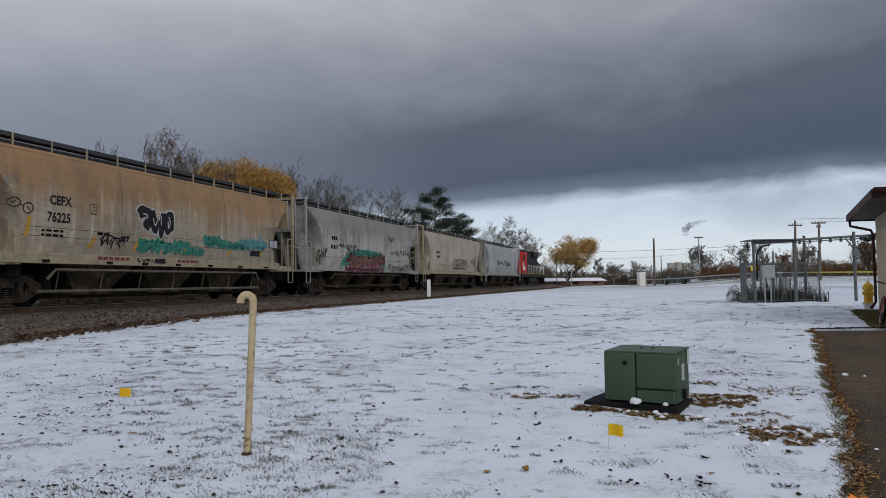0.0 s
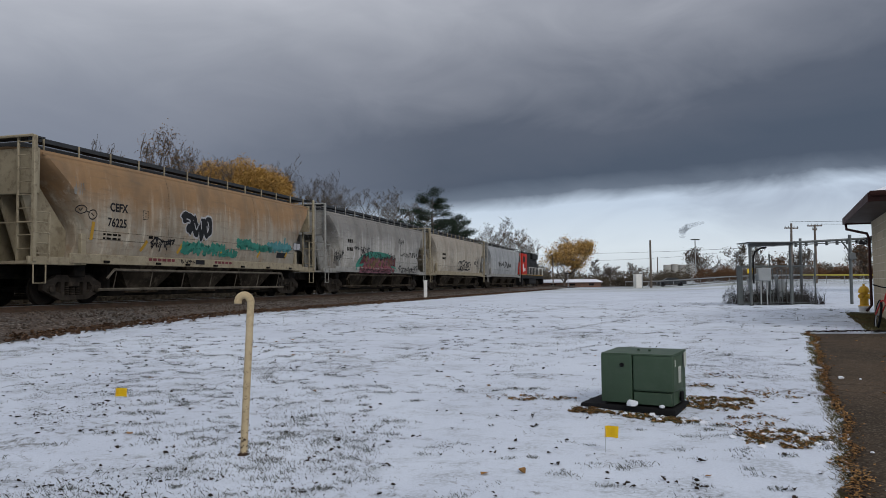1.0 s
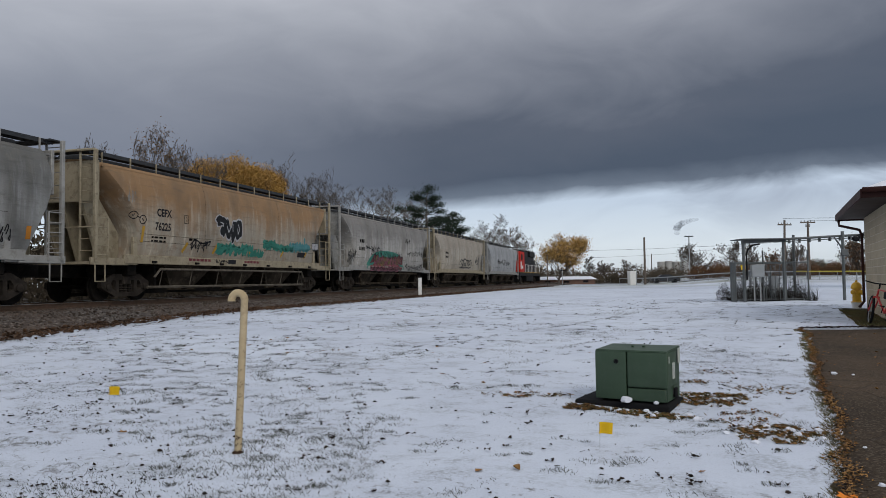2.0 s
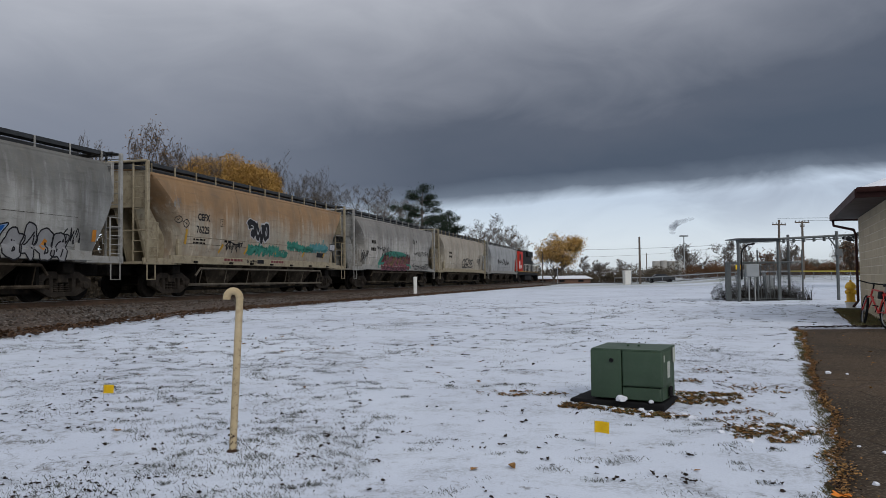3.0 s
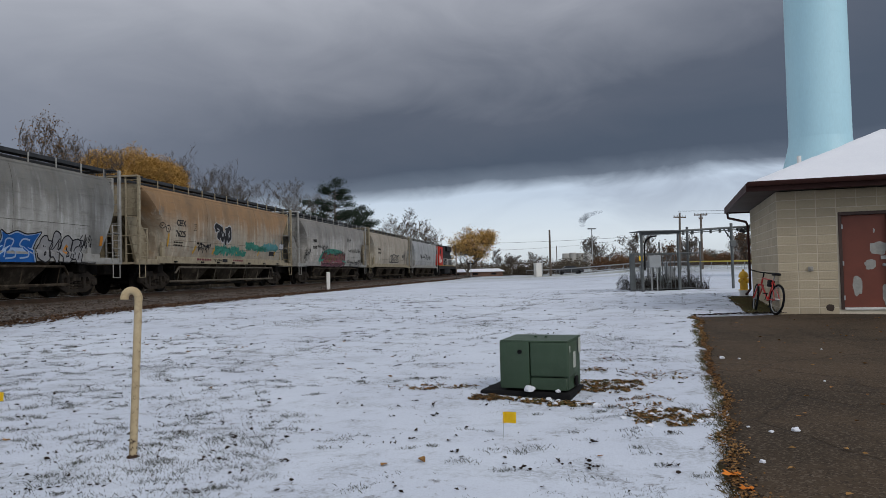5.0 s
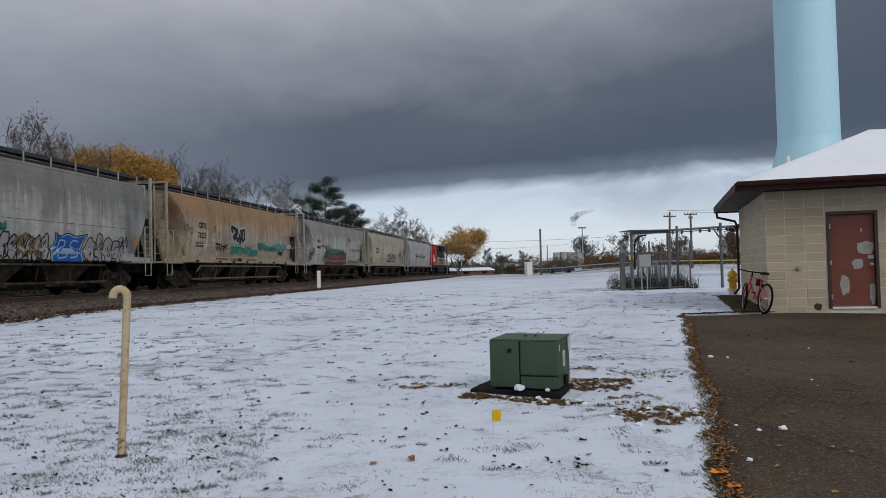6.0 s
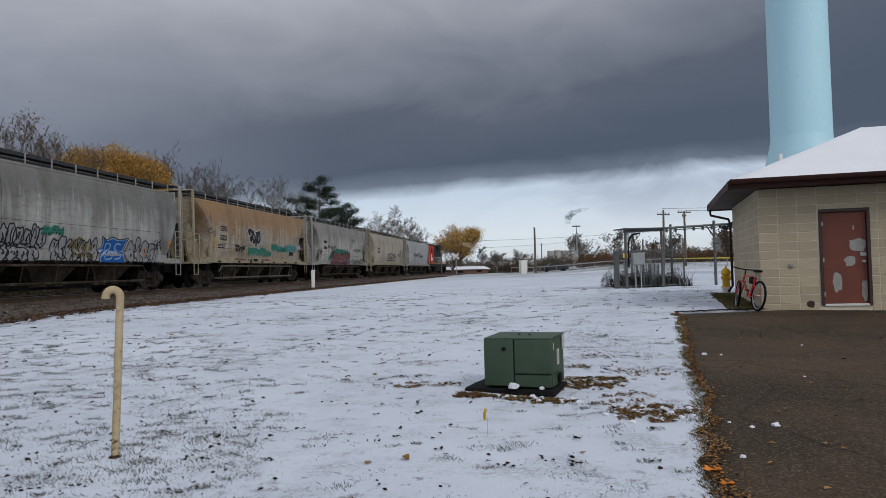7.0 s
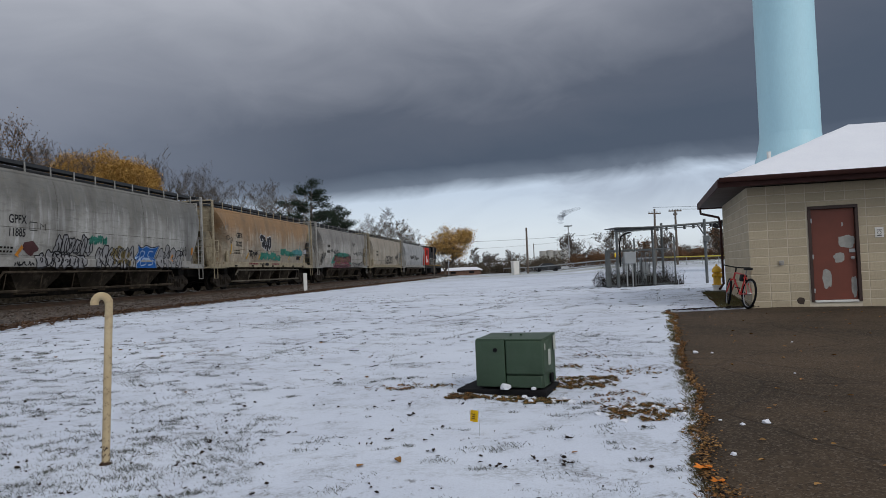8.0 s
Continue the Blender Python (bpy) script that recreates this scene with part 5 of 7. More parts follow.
def weeds(name, label, spots, seed, mat, hmin=0.15, hmax=0.5, blades=26, cat="weeds", wid=0.006):
    """Tufts of dry stalks: thin bent blades."""
    rnd = random.Random(seed)
    verts, faces = [], []
    for x, y, r in spots:
        for _ in range(blades):
            a, q = rnd.uniform(0, 6.283), r * math.sqrt(rnd.random())
            bx, by = x + q * math.cos(a), y + q * math.sin(a)
            bz = ground_z(bx, by) - 0.01
            h = rnd.uniform(hmin, hmax)
            ca, sa = math.cos(rnd.uniform(0, 6.283)), math.sin(rnd.uniform(0, 6.283))
            lx, ly = rnd.gauss(0, 0.35) * h, rnd.gauss(0, 0.35) * h
            w = wid * rnd.uniform(0.6, 1.4)
            n = len(verts)
            for f, k in ((0, 1), (0.5, 0.8)):
                px, py, pz = bx + lx * f * f, by + ly * f * f, bz + h * f
                verts += [(px - w * k * ca, py - w * k * sa, pz), (px + w * k * ca, py + w * k * sa, pz)]
            verts.append((bx + lx, by + ly, bz + h))
            faces += [(n, n + 1, n + 3, n + 2), (n + 2, n + 3, n + 4)]
    me = bpy.data.meshes.new(name)
    me.from_pydata(verts, [], faces)
    me.materials.append(mat)
    ob = new(name, me)
    return tagged(ob, label, cat, kind="stuff")


rw = random.Random(3)
weeds("weeds", "dry dark weeds growing through the fenced enclosure", [(rw.uniform(11.5, 13.9), rw.uniform(27.6, 29.2), 0.25) for _ in range(70)] + [(rw.uniform(13.6, 14.3), rw.uniform(27.4, 28.0), 0.2) for _ in range(10)], 5, M_WEED, 0.1, 0.75, 24)


# ---- distant things ----
def land_at(x, y, dz=0.0):
    return Vector((x, y, land(x, y) + dz))


def marker_post():
    p = land_at(-0.92, 45.9, -0.05)
    t = thing("marker_post", None, None, "white trackside marker post beside the ballast", "marker post", Matrix.Translation(p))
    part("shaft", boxm((-0.11, -0.03, 0), (0.11, 0.03, 1.1), 0.012), M_WHITE, t)
    part("cap", boxm((-0.12, -0.04, 1.1), (0.12, 0.04, 1.19), 0.02), M_WHITE, t)


def pole(name, x, y, h, r, label, arms=(), mat=None, lean=0.0):
    t = thing(name, None, None, label, "utility pole", Matrix.Translation(land_at(x, y, -0.1)) @ pose(0, 0, 0, 0, lean, 0))
    bm = bmesh.new()
    tube(bm, [(0, 0, 0), (0, 0, h)], [r, r * 0.7], 10)
    part("shaft", bm, mat or M_WOODPOLE, t)
    for z, w in arms:
        a = part("crossarm", boxm((-w / 2, -0.06, z - 0.07), (w / 2, 0.06, z + 0.07), 0.01), M_WOODPOLE, t)
        for k in (-0.45, -0.2, 0.2, 0.45):
            bm = bmesh.new()
            lathe(bm, [(0.03, 0), (0.06, 0.05), (0.04, 0.14), (0.05, 0.18)], 8, pose(k * w, 0, z + 0.07))
            part("insulator", bm, M_ALU, a)
    return t


marker_post()
pole("utility_pole", 31.6, 110, 7.2, 0.19, "bare weathered wooden pole without crossarm")
pole("utility_pole", 40.7, 85, 7.1, 0.16, "wooden utility pole with one crossarm near its top", ((6.55, 1.6),), lean=1.5)
pole("utility_pole", 43.6, 85, 6.9, 0.16, "wooden utility pole with wide crossarm", ((6.75, 1.7), (6.3, 0.5)))
pole("utility_pole", 44.5, 150, 6.0, 0.12, "short dark pole by the road")
pole("utility_pole", 16.0, 104, 4.6, 0.09, "thin trackside pole near the crossing")


def wires():
    w = thing("power_line", None, None, "thin overhead power lines sagging between poles", "power line")
    for pts, sag in ((((-10, 180, 8.6), (25.5, 120, 6.3)), 0.5), (((25.5, 120, 6.3), (45.5, 85, 5.9)), 0.2), (((40.7, 85, 8.4), (78, 60, 8.6)), 0.6), (((43.6, 85, 8.1), (80, 62, 8.0)), 0.6), (((20, 130, 5.4), (60, 150, 7.6)), 0.5)):
        bm = bmesh.new()
        a, b = Vector(pts[0]), Vector(pts[1])
        tube(bm, [a.lerp(b, k / 12) - Vector((0, 0, sag * 4 * (k / 12) * (1 - k / 12))) for k in range(13)], 0.022, 4)
        part("wire", bm, M_BLACK, w)


wires()


def field_lamp():
    t = thing("field_light", None, None, "tall sports field light on a steel pole", "light pole", Matrix.Translation(land_at(52.3, 150)))
    part("shaft", pipe([(0, 0, 0), (0, 0, 8.8)], 0.11, 8), M_ALU, t)
    part("lamp_head", boxm((-0.85, -0.3, 8.75), (0.85, 0.3, 8.98), 0.05), M_DARKSTEEL, t)


field_lamp()


def yellow_fence():
    t = thing("ballpark_fence", None, None, "wire ballpark fence with a yellow top rail", "fence")
    M_CAP = material("yellow_fence_cap", (0.62, 0.52, 0.10), (0.55, 0.45, 0.08), 0.6, 0, 3, 30, 0.05)
    line = [(38.0, 118), (44, 108), (41.5, 84), (47, 74), (60, 66)]
    line = [(30.5, 121), (41, 104), (43.2, 82), (46, 76), (60, 70)]
    pts = []
    for (ax, ay), (bx, by) in zip(line, line[1:]):
        n = max(2, round(math.hypot(bx - ax, by - ay) / 2.4))
        pts += [(ax + (bx - ax) * k / n, ay + (by - ay) * k / n) for k in range(n)]
    pts.append(line[-1])
    for i, (x, y) in enumerate(pts):
        z = land(x, y)
        part("post", pipe([(x, y, z - 0.1), (x, y, z + 0.95)], 0.035, 6), M_ALU, t)
        if i + 1 < len(pts):
            u, v = pts[i + 1]
            z2 = land(u, v)
            part("top_rail", pipe([(x, y, z + 0.95), (u, v, z2 + 0.95)], 0.075, 6), M_CAP if x > 43 or i > 14 else M_ALU, t)
            bm = bmesh.new()
            bm.faces.new([bm.verts.new(p) for p in ((x, y, z), (u, v, z2), (u, v, z2 + 0.9), (x, y, z + 0.9))])
            part("mesh_panel", bm, M_LINK, t)


yellow_fence()


def low_building(x, y, w, d, h, wall, roofm, label, turn=0, gable=0.8, windows=3):
    t = thing("house", None, None, label, "house", Matrix.Translation(land_at(x, y, -0.1)) @ pose(0, 0, 0, 0, 0, turn))
    part("wall", boxm((-w / 2, -d / 2, 0), (w / 2, d / 2, h)), wall, t)
    bm = bmesh.new()
    e = 0.4
    v = [bm.verts.new(p) for p in ((-w / 2 - e, -d / 2 - e, h), (w / 2 + e, -d / 2 - e, h), (w / 2 + e, d / 2 + e, h), (-w / 2 - e, d / 2 + e, h), (-w / 2 - e, 0, h + gable), (w / 2 + e, 0, h + gable))]
    for f in ((0, 1, 5, 4), (2, 3, 4, 5), (1, 2, 5), (3, 0, 4), (3, 2, 1, 0)): bm.faces.new([v[i] for i in f])
    part("roof", bm, roofm, t)
    for k in range(windows):
        xx = -w / 2 + w * (k + 0.5) / windows
        part("window", boxm((xx - 0.5, -d / 2 - 0.03, h * 0.4), (xx + 0.5, -d / 2 + 0.02, h * 0.8)), M_BLACK, t, "dark window")


M_BRICKFAR = material("far_brick", (0.20, 0.12, 0.085), (0.15, 0.09, 0.07), 0.9, 0, 2, 20)
M_SIDING = material("far_pale_siding", (0.55, 0.55, 0.53), (0.48, 0.48, 0.47), 0.7, 0, 2, 20)
low_building(24.5, 142, 11, 8, 1.0, M_BRICKFAR, M_ROOFSNOW, "low brick house with snow on its roof", 5, 0.6, 3)
low_building(42.0, 172, 7, 7, 1.6, M_SIDING, M_ROOFSNOW, "pale sided house beyond the road", -8, 1.0, 2)
low_building(31.5, 150, 3.5, 3, 0.8, M_SIDING, M_ROOFSNOW, "white shed roof behind the trees", 0, 0.5, 1)


def silos():
    t = thing("grain_elevator", None, None, "pale concrete grain elevator in the far distance", "grain elevator", Matrix.Translation(land_at(83.5, 260)))
    for k, (w, h) in enumerate(((2.6, 6.2), (2.6, 6.4), (2.6, 6.2))):
        bm = bmesh.new()
        lathe(bm, [(w / 2, 0), (w / 2, h), (w / 2 - 0.2, h + 0.1)], 14, pose(-3 + 2.7 * k, 0, 0))
        part("silo", bm, M_CONC, t)
    part("headhouse", boxm((4.4, -2, 0), (7.8, 2, 6.6), 0.05), M_SIDING, t)
    part("shed", boxm((-9, -2, 0), (-4.5, 2, 3.2), 0.05), M_SIDING, t)


silos()


def signal_cabinet():
    t = thing("signal_cabinet", None, None, "pale grey crossing signal cabinet by the track", "cabinet", Matrix.Translation(land_at(28.1, 104.5, -0.05)) @ pose(0, 0, 0, 0, 0, 8))
    part("cabinet_body", boxm((-0.45, -0.45, 0), (0.45, 0.45, 1.95), 0.03), M_WHITE, t)
    part("cabinet_roof", boxm((-0.52, -0.52, 1.95), (0.52, 0.52, 2.05), 0.02), M_WHITE, t)
    part("cabinet_door", boxm((-0.36, -0.48, 0.12), (0.30, -0.45, 1.8), 0.01), M_WHITE, t)
    part("mast", pipe([(0.9, 0.4, 0), (0.9, 0.4, 3.2)], 0.06, 8), M_ALU, t)


signal_cabinet()


def crossing_signal():
    t = thing("crossing_signal", None, None, "railway crossing signal post with lights", "signal", Matrix.Translation(land_at(19.5, 112)))
    part("mast", pipe([(0, 0, 0), (0, 0, 3.4)], 0.06, 8), M_ALU, t)
    part("light_bar", boxm((-0.5, -0.05, 2.2), (0.5, 0.05, 2.35), 0.02), M_BLACK, t)
    for a in (-40, 40): part("crossbuck", boxm((-0.6, -0.06, -0.1), (0.6, -0.04, 0.1)), M_WHITE, t, "", pose(0, 0, 3.0, 0, a, 0))


crossing_signal()


def parked_car():
    t = thing("parked_car", None, None, "dark parked sedan beyond the field", "car", Matrix.Translation(land_at(36.5, 116)) @ pose(0, 0, 0, 0, 0, -10))
    bm = bmesh.new()
    outline = [(-2.2, 0.35), (-2.2, 0.75), (-1.9, 0.9), (-1.2, 0.95), (-0.7, 1.38), (0.7, 1.40), (1.3, 0.98), (2.1, 0.86), (2.25, 0.6), (2.2, 0.35)]
    a = [bm.verts.new((x, -0.85, z)) for x, z in outline]
    b = [bm.verts.new((x, 0.85, z)) for x, z in outline]
    for k in range(10): bm.faces.new((a[k], a[(k + 1) % 10], b[(k + 1) % 10], b[k]))
    bm.faces.new(a)
    bm.faces.new(b[::-1])
    bmesh.ops.bevel(bm, geom=bm.edges[:], offset=0.06, segments=2, affect="EDGES")
    part("car_body", bm, plain("dark_car_paint", (0.03, 0.032, 0.038), 0.3), t)
    for x in (-1.35, 1.4):
        for y in (-0.8, 0.8):
            bm = bmesh.new()
            lathe(bm, [(0.2, -0.1), (0.33, -0.1), (0.33, 0.1), (0.2, 0.1)], 14, pose(x, y, 0.33, 90))
            part("wheel", bm, M_RUBBER, t)


parked_car()


def road():
    bm = bmesh.new()
    n = 30
    rows = []
    for k in range(n + 1):
        x = -10 + 110 * k / n
        y = 124 - 0.12 * (x - 20)
        rows.append([bm.verts.new((x, y + d, max(land(x, y + d), RAIL_Z - 0.1) + 0.05)) for d in (-3.2, 0, 3.2)])
    for a, b in zip(rows, rows[1:]):
        for j in (0, 1): bm.faces.new((a[j], b[j], b[j + 1], a[j + 1]))
    tagged(new("road", mesh_of("road", bm, M_ASPHALT)), "grey asphalt road crossing behind the field", "road", kind="structure")


road()


# ---- trees ----
BARK = material("grey_bark", (0.13, 0.11, 0.095), (0.085, 0.072, 0.062), 0.95, 0, 3, 30, 0.5)
BARK_B = material("brown_twigs", (0.15, 0.105, 0.075), (0.10, 0.07, 0.05), 0.95, 0, 3, 30, 0.3)


def leaf_mat(name, a, b):
    m = material(name, a, b, 0.8, 0, 0.7, 20, 0.1, 0.01)
    nd = Nodes(m.node_tree)
    bsdf = m.node_tree.nodes["Principled BSDF"]
    src = bsdf.inputs["Base Color"].links[0].from_socket
    r = nd.add("ShaderNodeNewGeometry").outputs["Random Per Island"]
    hsv = nd.add("ShaderNodeHueSaturation", {"Color": src, "Value": nd.math("ADD", 0.6, nd.math("MULTIPLY", r, 0.8))})
    m.node_tree.links.new(hsv.outputs[0], bsdf.inputs["Base Color"])
    return m


LEAF_BROWN = leaf_mat("brown_leaves", (0.20, 0.12, 0.06), (0.14, 0.085, 0.045))
LEAF_GOLD = leaf_mat("golden_leaves", (0.52, 0.33, 0.11), (0.42, 0.25, 0.08))
LEAF_WILLOW = leaf_mat("willow_leaves", (0.42, 0.25, 0.065), (0.33, 0.19, 0.06))
LEAF_PINE = leaf_mat("pine_needles", (0.022, 0.034, 0.022), (0.015, 0.024, 0.016))
LEAF_RUST = leaf_mat("rust_bush_leaves", (0.15, 0.08, 0.04), (0.10, 0.055, 0.03))
LEAF_DULL = leaf_mat("dull_brush_leaves", (0.095, 0.075, 0.052), (0.06, 0.05, 0.036))


def grow(rnd, base, h, spread, depth, r0, kids, up=0.35, droop=0.0, first=0.3, curve=0.12):
    """Limbs as (points, radii) and the twig tips."""
    limbs, tips = [], []

    def limb(p, d, length, r, level):
        n = 4 if level < 2 else 3
        pts, rs = [p.copy()], [r]
        for i in range(n):
            d = (d + Vector((rnd.gauss(0, curve), rnd.gauss(0, curve), rnd.gauss(0, curve * 0.6) + (up * 0.12 if level else 0.02) - droop * 0.2 * level))).normalized()
            p = p + d * length / n
            pts.append(p.copy())
            rs.append(max(r * (1 - 0.75 * (i + 1) / n), 0.006))
        limbs.append((pts, rs, level))
        if level == depth - 1: tips.append((p.copy(), d.copy()))
        if level >= depth:
            tips.append((p.copy(), d.copy()))
            tips.append((pts[-2].lerp(p, 0.3), d.copy()))
            return
        m = kids[min(level, len(kids) - 1)]
        for k in range(m):
            f = first + (1 - first) * (k + rnd.random() * 0.8) / m if level == 0 else 0.3 + 0.7 * (k + rnd.random()) / m
            f = min(f, 0.99)
            i = min(int(f * n), n - 1)
            q = pts[i].lerp(pts[i + 1], f * n - i)
            a = rnd.uniform(0, 6.283)
            side = Vector((math.cos(a), math.sin(a), 0))
            nd_ = (d * 0.55 + side * spread * (1.15 - 0.35 * f) + Vector((0, 0, up * 0.6))).normalized()
            limb(q, nd_, length * rnd.uniform(0.42, 0.66) * (1.15 - 0.4 * f if level == 0 else 1), max(r * (1 - 0.7 * f) * 0.62, 0.008), level + 1)

    limb(Vector(base), Vector((rnd.gauss(0, 0.05), rnd.gauss(0, 0.05), 1)).normalized(), h, r0, 0)
    return limbs, tips


def tree(x, y, h, label, seed, leaf=None, leaves=0, leaf_size=0.25, depth=4, spread=0.8, kids=(7, 4, 4, 3), up=0.35, droop=0.0, first=0.25, r0=None, bark=None, twig=1.0, scatter=0.5, name="tree", group="", trunk=0.62, stretch=1.0, z=None):
    rnd = random.Random(seed)
    base = land_at(x, y, -0.1) if z is None else Vector((x, y, z))
    limbs, tips = grow(rnd, (0, 0, 0), h * trunk, spread, depth, r0 or h * 0.018, kids, up, droop, first)
    top = max(p.z for pts, _, _ in limbs for p in pts)
    k = h / top
    wide = k * stretch
    mid, rx, rz = 0.60 * h, 0.33 * h * stretch, 0.40 * h

    def shaped(p):
        """Draws stray branch ends in towards a rounded crown."""
        q = Vector((p.x * wide, p.y * wide, p.z * k))
        e = math.sqrt((q.x / rx) ** 2 + (q.y / rx) ** 2 + ((q.z - mid) / rz) ** 2)
        if e > 0.8:
            f = (0.8 + 0.45 * (1 - math.exp(-(e - 0.8) / 0.45))) / e
            q = Vector((q.x * f, q.y * f, mid + (q.z - mid) * f if q.z > mid else q.z))
        return q

    t = thing(name, None, None, label, "tree", Matrix.Translation(base), group)
    bm = bmesh.new()
    verts, faces = [], []
    for pts, rs, lv in limbs:
        P = [shaped(p) if lv else Vector((p.x * wide, p.y * wide, min(p.z * k, 0.9 * h))) for p in pts]
        n = 7 if lv == 0 else 4 if lv < 3 else 3
        R = [r * k * 1.25 if lv < 2 else max(r * k * 1.1, 0.017) * twig for r in rs]
        if lv == 0: tube(bm, P, R, n)
        else:
            up_, start = None, len(verts)
            for i, p in enumerate(P):
                d = (P[min(i + 1, len(P) - 1)] - P[max(i - 1, 0)]).normalized()
                u = d.orthogonal().normalized()
                w = d.cross(u)
                for q in range(n):
                    c, s = math.cos(6.28319 * q / n), math.sin(6.28319 * q / n)
                    verts.append(tuple(p + R[i] * (c * u + s * w)))
            for i in range(len(P) - 1):
                for q in range(n): faces.append((start + i * n + q, start + i * n + (q + 1) % n, start + (i + 1) * n + (q + 1) % n, start + (i + 1) * n + q))
    part("trunk", bm, bark or BARK, t)
    me = bpy.data.meshes.new("branchwork")
    me.from_pydata(verts, [], faces)
    me.materials.append(bark or BARK)
    shared("branchwork", me, t, Matrix())
    if leaf and leaves:
        lv, lf = [], []
        slim = 0.16 if droop else 0.5
        for _ in range(leaves):
            p, d = tips[rnd.randrange(len(tips))]
            if droop and rnd.random() < 0.8:
                # hanging shoots fill a broad dome
                an, ev, rr = rnd.uniform(0, 6.283), math.asin(rnd.uniform(-0.2, 1.0)), 1 - 0.45 * rnd.random() ** 1.8
                q = Vector((rx * 0.95 * rr * math.cos(ev) * math.cos(an), rx * 0.95 * rr * math.cos(ev) * math.sin(an), mid + rz * rr * math.sin(ev) * (1 + 0.22 * noise.noise((an * 1.1, ev * 2, seed)))))
                if noise.noise(q * 0.9) < rnd.uniform(-0.75, 0.1): continue
            else: q = shaped(p)
            p = q + Vector((rnd.gauss(0, scatter), rnd.gauss(0, scatter), rnd.gauss(0, scatter * 0.8) - droop * abs(rnd.gauss(0, 1.2))))
            a, b = Vector((rnd.gauss(0, 1), rnd.gauss(0, 1), rnd.gauss(0, 1))).normalized(), Vector((rnd.gauss(0, 1), rnd.gauss(0, 1), rnd.gauss(0, 1) - droop * 2)).normalized()
            s = leaf_size * rnd.uniform(0.6, 1.3)
            n = len(lv)
            lv += [tuple(p - b * s), tuple(p + a * s * slim), tuple(p + b * s), tuple(p - a * s * slim + b * s * 0.2)]
            lf += [(n, n + 1, n + 2, n + 3)]
        me = bpy.data.meshes.new("crown")
        me.from_pydata(lv, [], lf)
        me.materials.append(leaf)
        shared("crown", me, t, Matrix())
    return t


BARE = "bare deciduous trees behind the tracks"
tree(-24.5, 50.8, 11.9, "bare grey tree with a few long branches", 11, None, 0, depth=5, kids=(8, 4, 3, 3, 2), spread=0.7, up=0.7, twig=0.8, group=BARE, stretch=0.8)
tree(-24.4, 58.4, 13.0, "small thinly leaved brown tree", 12, LEAF_BROWN, 600, 0.09, depth=5, kids=(8, 4, 3, 3, 2), twig=0.8, group=BARE, scatter=0.3, stretch=0.55)
tree(-20.7, 56.8, 13.6, "tree with scattered brown dry leaves", 13, LEAF_BROWN, 2000, 0.09, depth=5, kids=(9, 5, 4, 3, 2), spread=0.7, twig=0.75, group=BARE, scatter=0.3, stretch=0.55)
tree(-20.0, 64.6, 13.9, "slender bare tree with crooked branches", 14, LEAF_BROWN, 200, 0.10, depth=5, kids=(8, 4, 3, 3, 2), spread=0.9, twig=0.8, group=BARE, stretch=0.7)
for x, y, h, sd in ((-24.2, 77.6, 13.7, 21), (-22.0, 82.0, 14.5, 22), (-20.2, 84.0, 13.9, 23)):
    tree(x, y, h, "dense orange-gold willow in autumn colour", sd, LEAF_WILLOW, 60000, 0.20, depth=3, kids=(9, 6, 4), spread=0.45, up=0.8, droop=0.3, scatter=0.3, bark=BARK_B, group="willows behind the tracks", stretch=0.85)
tree(-16.8, 88.6, 17.4, "wide bare tree with fine upswept twigs", 31, None, 0, depth=5, kids=(11, 6, 4, 3, 3), spread=0.9, up=0.9, twig=0.7, group=BARE, stretch=1.1)
tree(-14.0, 94, 15.2, "bare tree with fine twigs", 32, None, 0, depth=5, kids=(9, 5, 4, 3, 3), spread=0.9, up=0.6, twig=0.7, group=BARE)
tree(-11.6, 105.2, 15.2, "bare spreading tree with fine twigs", 33, None, 0, depth=5, kids=(9, 5, 4, 3, 3), spread=0.9, up=0.5, group=BARE, twig=0.75)
tree(-9.2, 113, 15.6, "bare spreading tree with fine twigs", 34, None, 0, depth=5, kids=(9, 5, 4, 3, 3), spread=0.9, up=0.5, group=BARE, twig=0.75)
tree(-7.2, 128, 15.2, "bare spreading tree with fine twigs", 35, None, 0, depth=5, kids=(9, 5, 4, 3, 3), spread=0.9, up=0.5, group=BARE, twig=0.9)
tree(-4.0, 135, 15.8, "bare spreading tree with fine twigs", 36, None, 0, depth=5, kids=(9, 5, 4, 3, 3), spread=0.9, up=0.5, group=BARE, twig=0.9)
tree(5.5, 155, 13.0, "bare tree with pale twigs", 38, None, 0, depth=5, kids=(8, 5, 4, 3, 2), spread=0.9, up=0.5, group=BARE, twig=1.2)
tree(12.3, 161.8, 15.0, "broad bare tree with dark crooked branches", 39, None, 0, depth=5, kids=(10, 5, 4, 3, 3), spread=1.0, up=0.5, group=BARE, twig=1.1, stretch=1.15)
tree(19.5, 175, 14.0, "bare tree with dark branches", 40, LEAF_BROWN, 300, 0.2, depth=5, kids=(9, 5, 4, 3, 3), spread=0.9, up=0.5, group=BARE, twig=1.4)


